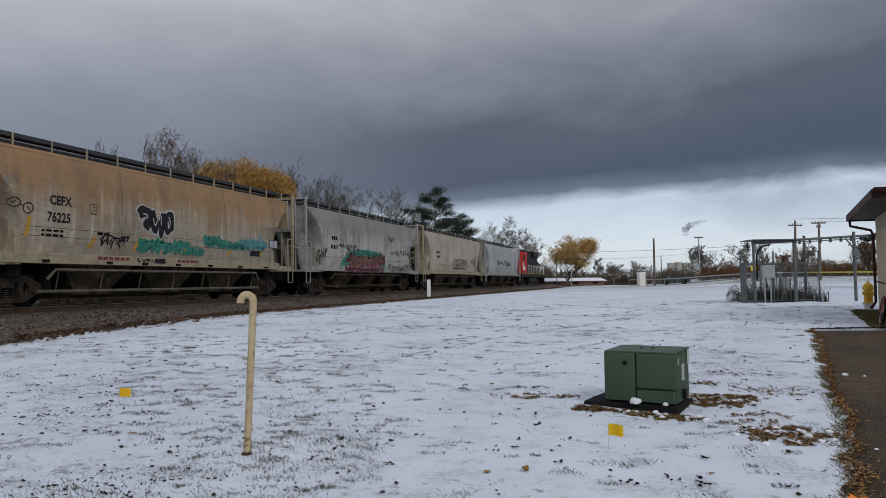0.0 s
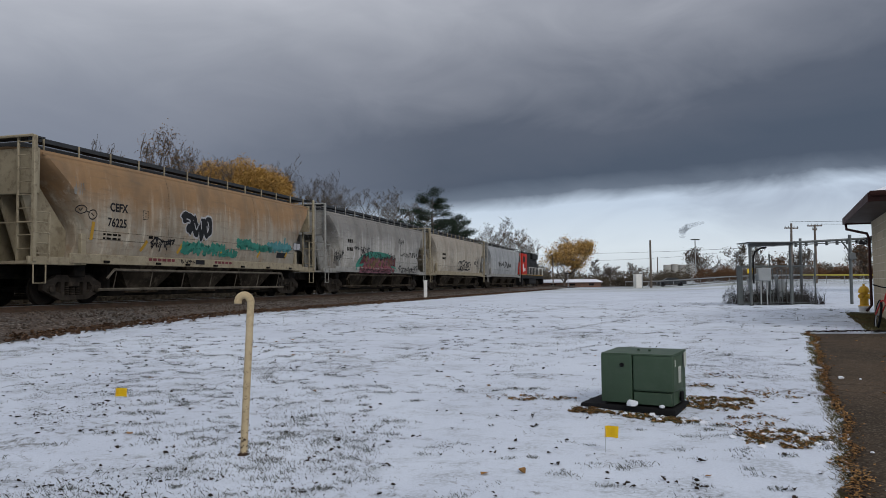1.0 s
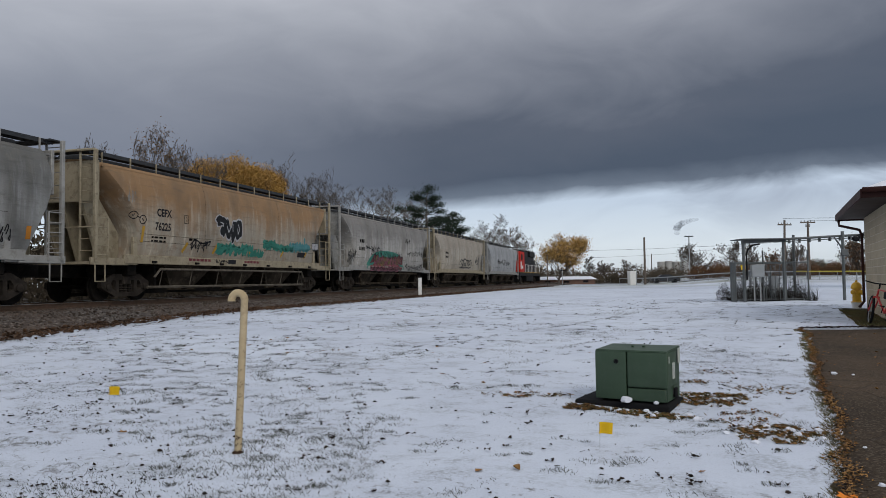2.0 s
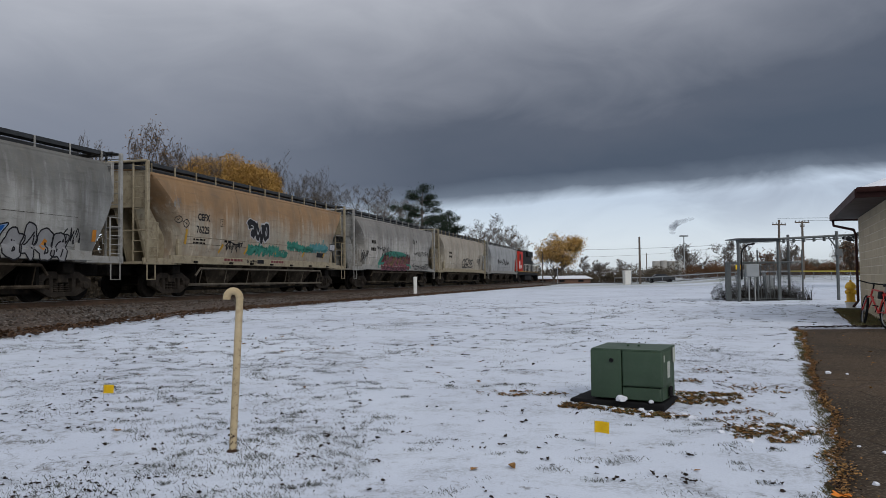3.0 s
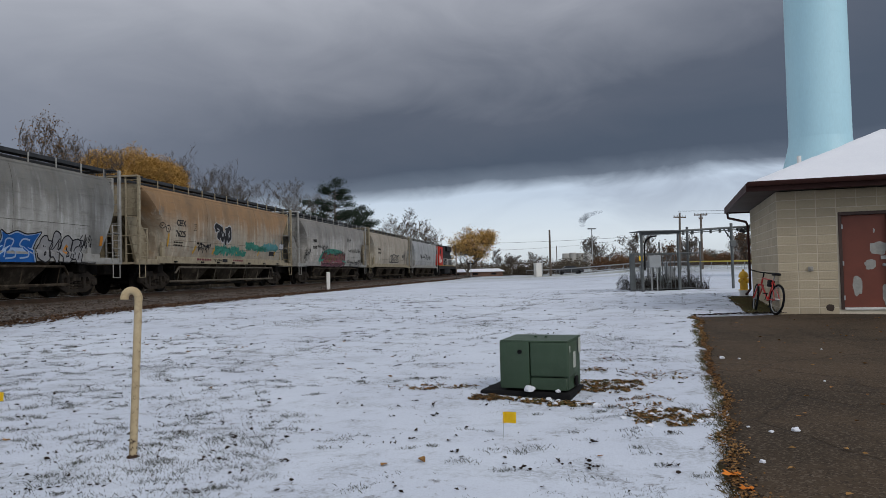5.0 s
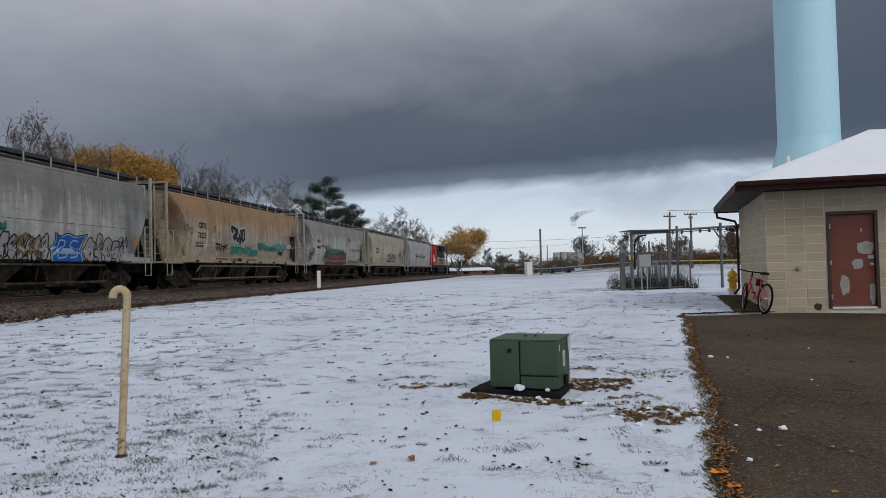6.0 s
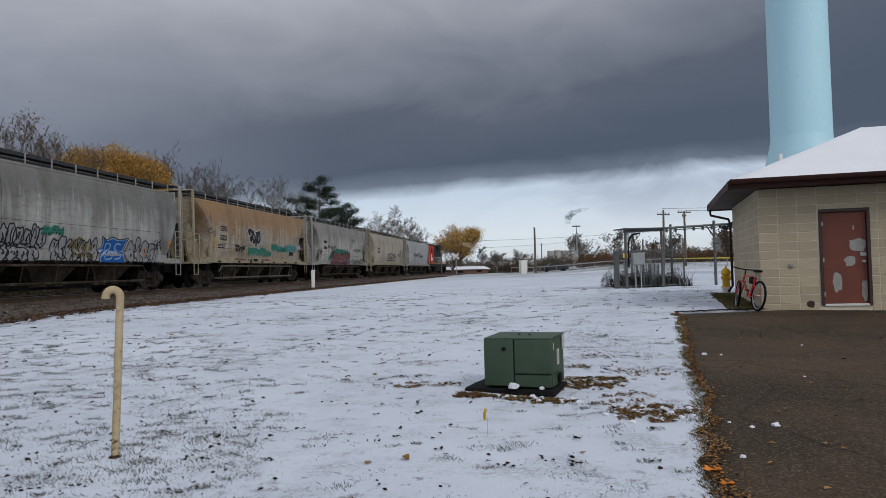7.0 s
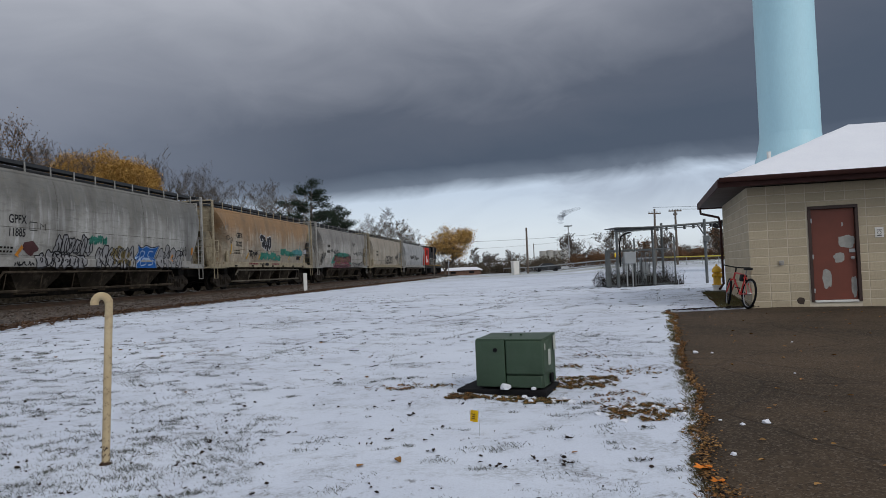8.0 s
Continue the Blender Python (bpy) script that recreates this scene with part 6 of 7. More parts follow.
def pine(x, y, h, seed, label):
    """Old pine: bare lower trunk, flat tiers of needle clumps."""
    rnd = random.Random(seed)
    t = thing("pine_tree", None, None, label, "tree", Matrix.Translation(land_at(x, y, -0.1)))
    bm = bmesh.new()
    tube(bm, [(0, 0, 0), (0.1, 0, h * 0.4), (-0.1, 0.1, h * 0.75), (0, 0, h * 0.97)], [0.26, 0.21, 0.13, 0.03], 9)
    part("trunk", bm, BARK, t)
    lv, lf = [], []
    bm = bmesh.new()
    for k in range(24):
        f = 0.30 + 0.66 * k / 23
        z = h * f
        reach = h * (0.27 * math.sqrt(max(0.0, 1 - ((f - 0.58) / 0.42) ** 2)) + 0.06) * rnd.uniform(0.55, 1.15)
        a = k * 2.4 + rnd.uniform(-0.4, 0.4)
        d = Vector((math.cos(a), math.sin(a), rnd.uniform(0.0, 0.45)))
        end = Vector((0, 0, z)) + d * reach
        tube(bm, [(0, 0, z), Vector((0, 0, z)).lerp(end, 0.6) - Vector((0, 0, 0.1)), end], [0.07, 0.05, 0.02], 4)
        for c in range(6):
            cp = Vector((0, 0, z)).lerp(end, 0.42 + 0.58 * c / 5) + Vector((rnd.gauss(0, 0.45), rnd.gauss(0, 0.45), 0.15))
            for _ in range(90):
                p = cp + Vector((rnd.gauss(0, 0.42), rnd.gauss(0, 0.42), rnd.gauss(0, 0.24)))
                u = Vector((rnd.gauss(0, 1), rnd.gauss(0, 1), rnd.gauss(0.3, 0.6))).normalized() * 0.26
                w = u.orthogonal().normalized() * 0.06
                n = len(lv)
                lv += [tuple(p - w), tuple(p + u), tuple(p + w)]
                lf.append((n, n + 1, n + 2))
    part("bough", bm, BARK, t)
    me = bpy.data.meshes.new("crown")
    me.from_pydata(lv, [], lf)
    me.materials.append(LEAF_PINE)
    shared("crown", me, t, Matrix())


pine(-1.0, 109.1, 13.5, 5, "dark green pine with flat tiers of needles")
pine(2.2, 118.6, 10.8, 6, "smaller dark green pine beside the tall one")

tree(21.9, 130, 9.7, "broad maple with thinning golden leaves", 51, LEAF_GOLD, 15000, 0.14, depth=4, kids=(12, 6, 4, 3), spread=0.75, up=0.75, first=0.12, scatter=0.45, twig=1.3, stretch=1.6, trunk=0.55)
tree(27.0, 150, 6.5, "small rust-brown bare tree", 52, LEAF_BROWN, 400, 0.2, kids=(8, 5, 4, 3), twig=1.4)
for x, y, h, sd in ((33.4, 150, 6.0, 53), (36.5, 156, 5.2, 54), (41.3, 160, 5.4, 55)):
    tree(x, y, h, "bare branching tree beyond the road", sd, None, 0, kids=(9, 5, 4, 4), spread=0.9, twig=1.5, trunk=0.5, group="bare trees beyond the road", stretch=1.3, first=0.1)
tree(57.3, 160, 8.2, "round brown bare-twigged tree", 56, LEAF_DULL, 700, 0.15, kids=(12, 6, 4, 4), spread=0.8, twig=1.6, trunk=0.45, group="bare trees beyond the road", stretch=1.2, first=0.08)
tree(60.2, 150, 7.6, "bare tree with open crown", 57, LEAF_DULL, 500, 0.2, kids=(8, 5, 4, 3), spread=1.0, twig=1.5, group="bare trees beyond the road")
for i in range(14):
    rr = random.Random(200 + i)
    tree(57 + 3.2 * i + rr.uniform(-1, 1), 134 - 2.0 * i + rr.uniform(-8, 8), rr.uniform(4.6, 7.8), "bare tree in the far tree line", 60 + i, (None, LEAF_RUST, LEAF_DULL)[i % 3], (0, 700, 400)[i % 3], 0.18, kids=(9, 5, 4, 3), spread=0.85, twig=1.5, trunk=0.5, group="far tree line", up=0.8, stretch=1.2, first=0.08)
tree(57.5, 40.0, 20.0, "bare reddish tree beyond the tower", 80, LEAF_RUST, 600, 0.2, kids=(9, 5, 4, 3), spread=0.8, twig=1.3)


def brush(name, label, spots, seed, mat, size=0.16):
    """Low thicket: leaf and twig clumps round each spot (x, y, radius, height, count)."""
    rnd = random.Random(seed)
    lv, lf = [], []
    for x, y, r, h, n in spots:
        z0 = land(x, y) - 0.1
        for _ in range(n):
            a, q = rnd.uniform(0, 6.283), r * math.sqrt(rnd.random())
            f = rnd.random() ** 0.8
            zz = z0 + h * f * (1 - 0.5 * (q / r) ** 2)
            p = Vector((x + q * math.cos(a), y + q * math.sin(a), zz))
            u = Vector((rnd.gauss(0, 0.6), rnd.gauss(0, 0.6), rnd.gauss(0.5, 0.7))).normalized() * size * rnd.uniform(0.6, 1.8)
            w = u.orthogonal().normalized() * size * rnd.uniform(0.08, 0.4)
            k = len(lv)
            lv += [tuple(p - w), tuple(p + u), tuple(p + w), tuple(p - u * 0.3)]
            lf.append((k, k + 1, k + 2, k + 3))
    me = bpy.data.meshes.new(name)
    me.from_pydata(lv, [], lf)
    me.materials.append(mat)
    return tagged(new(name, me), label, "brush", kind="stuff")


rb = random.Random(17)
brush("vine_thicket", "dark tangled vines and weeds inside the chain-link fence", [(rb.uniform(11.3, 13.9), rb.uniform(27.7, 29.2), 0.3, rb.uniform(0.4, 1.15), 150) for _ in range(46)], 16, M_WEED, 0.055)
spots = []
for k in range(190):
    s = -30 + 175 * k / 190
    p = at_track(s, -7.2 - rb.uniform(0, 6), 0)
    spots.append((p.x, p.y, rb.uniform(1.4, 2.6), rb.uniform(3.0, 4.8), 900))
brush("brush", "dark leafless thicket along the far side of the tracks", spots, 18, LEAF_DULL, 0.2)
spots = [(30 + 0.9 * k + rb.uniform(-1, 1), 146 + rb.uniform(-4, 6), 1.6, rb.uniform(1.6, 3.4), 900) for k in range(20)]
brush("bushes", "dark bare bushes beyond the road", spots, 19, LEAF_DULL, 0.22)
spots = [(52 + 1.0 * k, 142 - 0.55 * k + rb.uniform(-5, 5), 1.8, rb.uniform(1.6, 3.8), 1000) for k in range(58)]
brush("far_hedge", "rust-brown brush along the far field edge", spots, 20, LEAF_RUST, 0.25)
spots = [(-60 + 3.6 * k, 230 + rb.uniform(-15, 15), 4, rb.uniform(3, 6), 420) for k in range(80)]
brush("far_woods", "dim bare woods on the horizon", spots, 22, LEAF_DULL, 0.6)


# ---- lettering and graffiti on the cars ----
def spray(name, a, k=0.75):
    return material(name, a, tuple(k * c for c in a), 0.6, 0, 2.5, 30, 0.05, 0.004)


G_BLACK = spray("black_spray", (0.016, 0.016, 0.018))
G_WHITE = spray("white_spray", (0.42, 0.42, 0.43))
G_SILVER = spray("silver_spray", (0.27, 0.27, 0.275))
G_TEAL = spray("teal_spray", (0.045, 0.22, 0.165))
G_AQUA = spray("aqua_spray", (0.09, 0.27, 0.28))
G_BLUE = spray("blue_spray", (0.012, 0.095, 0.33))
G_PALE = spray("pale_blue_spray", (0.28, 0.38, 0.55))
G_MAROON = spray("maroon_spray", (0.085, 0.035, 0.035))
G_PINK = spray("pink_spray", (0.24, 0.09, 0.115))
G_RED = spray("red_brown_spray", (0.17, 0.045, 0.05))
G_OLIVE = spray("olive_spray", (0.17, 0.13, 0.05))
G_STRIPE = spray("yellow_reflector", (0.46, 0.27, 0.04))
G_ORANGE = spray("orange_reflector", (0.50, 0.20, 0.03))


def circle(cx, cz, rx, rz, n=20, wob=0.0, seed=0, tilt=0.0):
    out = []
    for k in range(n):
        a = 6.28319 * k / n
        r = 1 + wob * noise.noise((math.cos(a) * 1.4 + seed, math.sin(a) * 1.4, seed * 1.7))
        out.append((cx + rx * r * math.cos(a) + tilt * rz * r * math.sin(a), cz + rz * r * math.sin(a)))
    return out


def paint_fill(car, shapes, mat, label, off=0.006, name="graffiti"):
    bm = bmesh.new()
    for s in shapes: blob(bm, s, off)
    ob = part(name, bm, mat, car, label)
    if name == "graffiti": tagged(ob, kind="stuff")
    return ob


def paint_lines(car, strokes, width, mat, label, off=0.010, name="graffiti", taper=False):
    bm = bmesh.new()
    for s in strokes: strip(bm, s, width, off, taper)
    ob = part(name, bm, mat, car, label)
    if name == "graffiti": tagged(ob, kind="stuff")
    return ob


def bubbles(car, x0, x1, z0, z1, n, seed, fill, label, lw=0.05, tilt=0.12):
    """A row of fat overlapping letter-like shapes: fill, outline, inner strokes."""
    rnd = random.Random(seed)
    shapes, lines = [], []
    w = (x1 - x0) / n
    for k in range(n):
        h = (z1 - z0) * rnd.uniform(0.78, 1.0)
        cx = x0 + w * (k + 0.5)
        s = circle(cx, z0 + h / 2, w * 0.60, h * 0.52, 26, 0.55, seed + k * 2.3, tilt)
        s = [(x, max(z, z0)) for x, z in s]
        shapes.append(s)
        lines.append(s + [s[0]])
        for q in range(2):
            a, b = rnd.uniform(-0.3, 0.1), rnd.uniform(-0.1, 0.3)
            zc = z0 + h * rnd.uniform(0.3, 0.7)
            lines.append(curve_pts([(cx + w * a, zc - h * 0.18), (cx + w * (a + 0.18), zc + h * 0.12 * rnd.choice((-1, 1))), (cx + w * b, zc + h * 0.2)], 5))
    if fill: paint_fill(car, shapes, fill, label)
    paint_lines(car, lines, lw, G_BLACK, "black spray outline")


def scrawl(car, x0, x1, z0, z1, n, seed, mat, width, label, amp=0.5):
    """Loose handwriting-like loops that spell nothing."""
    rnd = random.Random(seed)
    strokes = []
    for k in range(n):
        cx = x0 + (x1 - x0) * (k + 0.5) / n
        w = (x1 - x0) / n
        pts = [(cx + w * rnd.uniform(-0.8, 0.8), rnd.uniform(z0, z1)) for _ in range(4)]
        strokes.append(curve_pts(pts, 6))
    return paint_lines(car, strokes, width, mat, label)


def bars(car, x0, x1, z, n, h, mat=None, seed=0):
    """Small print too faint to read, as plain bars."""
    rnd = random.Random(seed)
    bm = bmesh.new()
    x = x0
    while x < x1:
        w = rnd.uniform(0.08, 0.22)
        for k in range(n): strip(bm, [(x, z - k * h * 2), (min(x + w, x1), z - k * h * 2)], h, 0.008, False)
        x += w + 0.05
    tagged(part("small_print", bm, mat or G_BLACK, car, "faint small print"), kind="stuff")


def seams(car, L, zs, xs=()):
    bm = bmesh.new()
    for z in zs: strip(bm, [(1.95 + (L - 3.9) * k / 12, z) for k in range(13)], 0.011, 0.003, False)
    for x in xs: strip(bm, [(x, 1.55 + 2.55 * k / 10) for k in range(11)], 0.012, 0.003, False)
    part("weld_seam", bm, M_BAY, car, "dark weld seam")


def put_text(car, text, x, z, size, mat=None, bold=0.012, width=1.0):
    part("lettering", lettering(text, x, z, size, bold, width), mat or G_BLACK, car, "black stencilled lettering")


def slash(car, x0, z0, x1, z1, w=0.12, mat=None):
    bm = bmesh.new()
    strip(bm, [(x0 + (x1 - x0) * k / 4, z0 + (z1 - z0) * k / 4) for k in range(5)], w, 0.008, False)
    part("reflector_stripe", bm, mat or G_STRIPE, car, "yellow reflective stripe")


def decorate():
    grey, tan, pale, sand, steel = [c for c, _ in CARS]
    # tan car
    put_text(tan, "CEFX", 2.78, 2.80, 0.25, None, 0.012, 0.92)
    put_text(tan, "76225", 2.70, 2.33, 0.26, None, 0.010, 0.92)
    bars(tan, 2.55, 3.35, 2.08, 2, 0.06, M_UNDER, 1)
    bars(tan, 4.6, 5.1, 2.10, 1, 0.09, M_UNDER, 2)
    paint_lines(tan, [circle(1.62, 2.74, 0.22, 0.12, 18, 0.2, 1, 0.3) + [circle(1.62, 2.74, 0.22, 0.12, 18, 0.2, 1, 0.3)[0]], circle(2.08, 2.62, 0.17, 0.14, 18, 0.2, 2, 0.2) + [circle(2.08, 2.62, 0.17, 0.14, 18, 0.2, 2, 0.2)[0]], [(1.82, 2.70), (1.92, 2.68)], [(1.52, 2.76), (1.58, 2.70), (1.66, 2.78)], [(2.02, 2.66), (2.12, 2.58)]], 0.03, G_BLACK, "thin black pen drawing")
    paint_lines(tan, [[(4.28, 2.66), (4.52, 2.66), (4.52, 2.94), (4.28, 2.94), (4.28, 2.66)], [(4.36, 2.86), (4.44, 2.86)], [(4.37, 2.75), (4.43, 2.75)]], 0.02, M_UNDER, "faint stencilled box", name="stencil")
    for a in ((2.12, 2.42, 2.07, 1.88), (4.55, 1.98, 4.28, 1.64), (6.42, 1.98, 6.18, 1.64), (8.95, 1.96, 8.75, 1.66), (11.7, 1.96, 11.5, 1.66), (14.0, 1.96, 13.8, 1.66)): slash(tan, *a)
    pz = [circle(6.62, 2.93, 0.34, 0.20, 22, 0.5, 3, 0.15), circle(6.80, 2.58, 0.20, 0.26, 22, 0.5, 4, 0.2), circle(7.13, 2.62, 0.20, 0.34, 22, 0.5, 5, -0.2), circle(7.50, 2.62, 0.20, 0.40, 22, 0.5, 6, 0.1), circle(7.85, 2.66, 0.27, 0.42, 22, 0.4, 7, 0.1)]
    paint_fill(tan, [[(sum(p[0] for p in s) / len(s) + 1.2 * (x - sum(p[0] for p in s) / len(s)), sum(p[1] for p in s) / len(s) + 1.17 * (z - sum(p[1] for p in s) / len(s))) for x, z in s] for s in pz], G_WHITE, "white spray halo", 0.006)
    paint_fill(tan, pz, G_BLACK, "fat black spray letters with white edge", 0.011)
    paint_lines(tan, [curve_pts([(6.55, 2.86), (6.75, 2.82), (6.72, 2.70)], 5), curve_pts([(7.02, 2.75), (7.14, 2.52), (7.26, 2.72)], 5), curve_pts([(7.42, 2.85), (7.44, 2.55)], 4), curve_pts([(7.82, 2.86), (7.90, 2.66), (7.82, 2.48), (7.78, 2.7)], 5)], 0.045, G_WHITE, "white inner strokes", 0.016)
    scrawl(tan, 4.72, 5.95, 1.78, 2.12, 12, 7, G_BLACK, 0.035, "black spray scribble like an animal")
    paint_lines(tan, [curve_pts([(4.75, 1.95), (5.0, 2.1), (5.4, 2.0), (5.9, 2.08)], 6), curve_pts([(4.8, 1.75), (4.95, 1.95)], 4), curve_pts([(5.2, 1.66), (5.25, 1.9)], 4), curve_pts([(5.6, 1.72), (5.5, 1.9), (5.75, 1.95)], 4)], 0.05, G_BLACK, "black spray scribble")
    rnd = random.Random(9)
    for x0, x1, z0, z1, mt, n in ((6.5, 9.0, 1.62, 2.08, G_TEAL, 26), (9.0, 9.9, 1.62, 1.9, G_TEAL, 8), (9.95, 11.2, 1.95, 2.35, G_TEAL, 14), (11.4, 12.6, 1.9, 2.2, G_TEAL, 12), (12.3, 14.2, 1.95, 2.35, G_AQUA, 20)):
        scrawl(tan, x0, x1, z0, z1, n, rnd.randint(0, 99), mt, 0.12, "blotchy teal spray lettering")
        bm = bmesh.new()
        for k in range(n):
            cx, cz = rnd.uniform(x0, x1), rnd.uniform(z0 + 0.1, z1 - 0.1)
            blob(bm, circle(cx, cz, rnd.uniform(0.08, 0.24), rnd.uniform(0.06, 0.16), 12, 0.8, k), 0.007 + 0.0001 * k)
        tagged(part("graffiti", bm, mt, tan, "teal spray patch"), kind="stuff")
    slash(tan, 13.7, 2.3, 13.75, 2.62, 0.10, G_AQUA)
    paint_fill(tan, [[(14.55, 2.1), (15.2, 2.1), (15.2, 2.42), (14.55, 2.42)]], G_WHITE, "pale placard holder", 0.010, "placard")
    paint_lines(tan, [[(14.55, 2.1), (15.2, 2.1), (15.2, 2.42), (14.55, 2.42), (14.55, 2.1)], [(14.86, 2.12), (14.86, 2.40)]], 0.03, G_BLACK, "placard frame", 0.014, "placard_frame")
    paint_fill(tan, [[(13.1, 1.7), (13.9, 1.7), (13.9, 1.92), (13.1, 1.92)]], G_BLACK, "black data panel", 0.009, "data_panel")
    for x0, x1 in ((4.65, 6.0), (8.4, 9.6)): bars(tan, x0, x1, 1.38, 1, 0.09, G_RED, 5)
    paint_fill(tan, [[(7.2, 1.28), (7.75, 1.28), (7.75, 1.44), (7.2, 1.44)]], G_BLACK, "black block on the sill", 0.009, "data_panel")
    scrawl(tan, 6.4, 7.15, 1.29, 1.42, 7, 22, G_BLACK, 0.03, "small black tag on the sill")
    scrawl(tan, 1.3, 1.75, 3.1, 3.7, 4, 23, P_GREY, 0.02, "faint pen marks")
    seams(tan, 16.8, (2.16, 1.92), (5.6, 11.2))
    for x in (2.6, 5.0, 6.6, 8.3, 10.2, 12.2, 14.2): part("sill_hook", boxm((x, -1.60, 1.22), (x + 0.22, -1.535, 1.29), 0.01), M_UNDER, tan)
    # grey car behind it
    put_text(grey, "GPFX", 3.24, 2.55, 0.27, None, 0.006, 0.88)
    put_text(grey, "11885", 3.22, 2.14, 0.26, None, 0.006, 0.88)
    paint_lines(grey, [[(4.2, 2.36), (4.55, 2.36), (4.55, 2.62), (4.2, 2.62), (4.2, 2.36)], [(4.7, 2.38), (4.7, 2.6), (4.85, 2.5), (4.95, 2.6), (4.95, 2.38)]], 0.025, M_UNDER, "faint old stencil", name="stencil")
    slash(grey, 3.92, 1.84, 3.68, 1.52, 0.13, G_ORANGE)
    paint_fill(grey, [circle(4.33, 1.80, 0.36, 0.26, 22, 0.5, 8)], G_MAROON, "maroon spray blot")
    bars(grey, 2.6, 3.5, 1.78, 2, 0.06, M_UNDER, 4)
    scrawl(grey, 3.55, 4.4, 1.2, 1.36, 9, 31, G_BLACK, 0.035, "small black tag")
    bubbles(grey, 4.6, 7.2, 1.14, 1.72, 6, 41, G_SILVER, "silver bubble-letter graffiti", 0.05)
    bubbles(grey, 5.5, 7.6, 1.6, 2.34, 6, 43, G_SILVER, "silver bubble-letter graffiti", 0.05)
    scrawl(grey, 7.4, 8.5, 2.02, 2.34, 22, 44, G_TEAL, 0.07, "green spray scribble")
    bubbles(grey, 7.9, 10.45, 1.14, 2.05, 7, 45, G_SILVER, "silver bubble-letter graffiti", 0.05)
    scrawl(grey, 8.9, 10.2, 1.25, 1.95, 6, 46, G_OLIVE, 0.10, "olive spray streaks")
    bl = curve_pts([(10.55, 1.14), (10.52, 1.5), (10.75, 1.78), (10.72, 2.02), (11.0, 1.92), (11.4, 2.02), (11.8, 1.95), (12.2, 1.98), (12.5, 2.02), (12.30, 1.78), (12.22, 1.5), (12.3, 1.14)], 6)
    bl = [(11.4 + 0.86 * (x - 11.4), z) for x, z in bl]
    cxm, czm = 11.4, 1.5
    paint_fill(grey, [[(cxm + 1.10 * (x - cxm), max(1.14, czm + 1.10 * (z - czm))) for x, z in bl]], G_PALE, "pale blue spray edge", 0.006)
    paint_fill(grey, [bl], G_BLUE, "bright blue block graffiti", 0.010)
    paint_lines(grey, [curve_pts([(10.88, 1.28), (10.95, 1.55), (11.0, 1.82), (11.28, 1.80), (11.22, 1.60), (11.02, 1.55), (11.30, 1.50), (11.32, 1.30), (10.92, 1.24)], 6), curve_pts([(11.98, 1.82), (11.68, 1.84), (11.58, 1.66), (11.86, 1.54), (11.88, 1.32), (11.52, 1.26)], 6)], 0.05, G_PALE, "pale letter strokes", 0.015)
    paint_lines(grey, [[(x, z) for x, z in [(cxm + 1.12 * (x - cxm), max(1.14, czm + 1.12 * (z - czm))) for x, z in bl]]], 0.04, G_BLACK, "dark outline", 0.012)
    bubbles(grey, 12.4, 14.5, 1.14, 2.1, 4, 47, G_SILVER, "white bubble-letter graffiti", 0.045)
    slash(grey, 13.75, 1.72, 13.6, 1.45, 0.14, G_ORANGE)
    scrawl(grey, 14.3, 15.0, 1.6, 2.15, 8, 48, G_BLACK, 0.035, "black marker tag")
    seams(grey, 16.8, (1.56, 2.42), (5.6, 11.2))
    slash(grey, 15.55, 1.75, 15.55, 2.1, 0.16, G_ORANGE)
    # pale car
    bars(pale, 2.7, 3.4, 2.86, 1, 0.2, M_UNDER, 6)
    bars(pale, 2.6, 3.4, 2.42, 1, 0.2, M_UNDER, 7)
    scrawl(pale, 3.6, 5.8, 2.4, 2.62, 14, 50, G_BLACK, 0.04, "thin black tag")
    paint_fill(pale, [curve_pts([(3.9, 1.3), (4.3, 1.9), (5.4, 2.3), (7.0, 2.42), (8.8, 2.35), (9.9, 2.1), (10.4, 1.7), (10.6, 1.3)], 4)], G_TEAL, "dark teal spray ground", 0.005)
    bubbles(pale, 4.6, 10.3, 1.24, 2.2, 9, 51, G_RED, "red and pink wildstyle graffiti", 0.045, 0.3)
    scrawl(pale, 5.0, 10.0, 1.35, 2.1, 26, 52, G_PINK, 0.12, "pink spray strokes")
    scrawl(pale, 5.2, 9.8, 1.5, 2.1, 14, 53, G_OLIVE, 0.12, "olive spray strokes")
    scrawl(pale, 4.4, 10.2, 1.9, 2.45, 22, 54, G_BLACK, 0.05, "black spray arcs")
    bubbles(pale, 4.4, 9.5, 1.14, 1.42, 5, 55, G_PINK, "pink block letters along the sill", 0.03)
    scrawl(pale, 11.0, 15.3, 1.2, 1.7, 16, 56, G_BLACK, 0.055, "black handstyle tag")
    scrawl(pale, 11.2, 15.5, 2.2, 2.6, 18, 57, M_UNDER, 0.04, "faded tag")
    scrawl(pale, 10.9, 12.0, 3.0, 3.4, 5, 58, M_UNDER, 0.05, "faded tag")
    scrawl(pale, 1.0, 2.2, 1.6, 2.4, 12, 59, G_BLACK, 0.035, "black tag on the end sheet")
    seams(pale, 16.8, (1.9,), (5.6, 11.2))
    # sand car and steel car
    bubbles(sand, 7.9, 12.0, 1.65, 2.5, 4, 60, None, "black outline graffiti", 0.10, 0.4)
    scrawl(sand, 13.5, 15.0, 1.9, 2.7, 5, 61, G_BLACK, 0.09, "black tag")
    bars(sand, 3.0, 3.9, 2.8, 2, 0.16, M_UNDER, 8)
    seams(sand, 18.0, (1.9,), (6, 12))
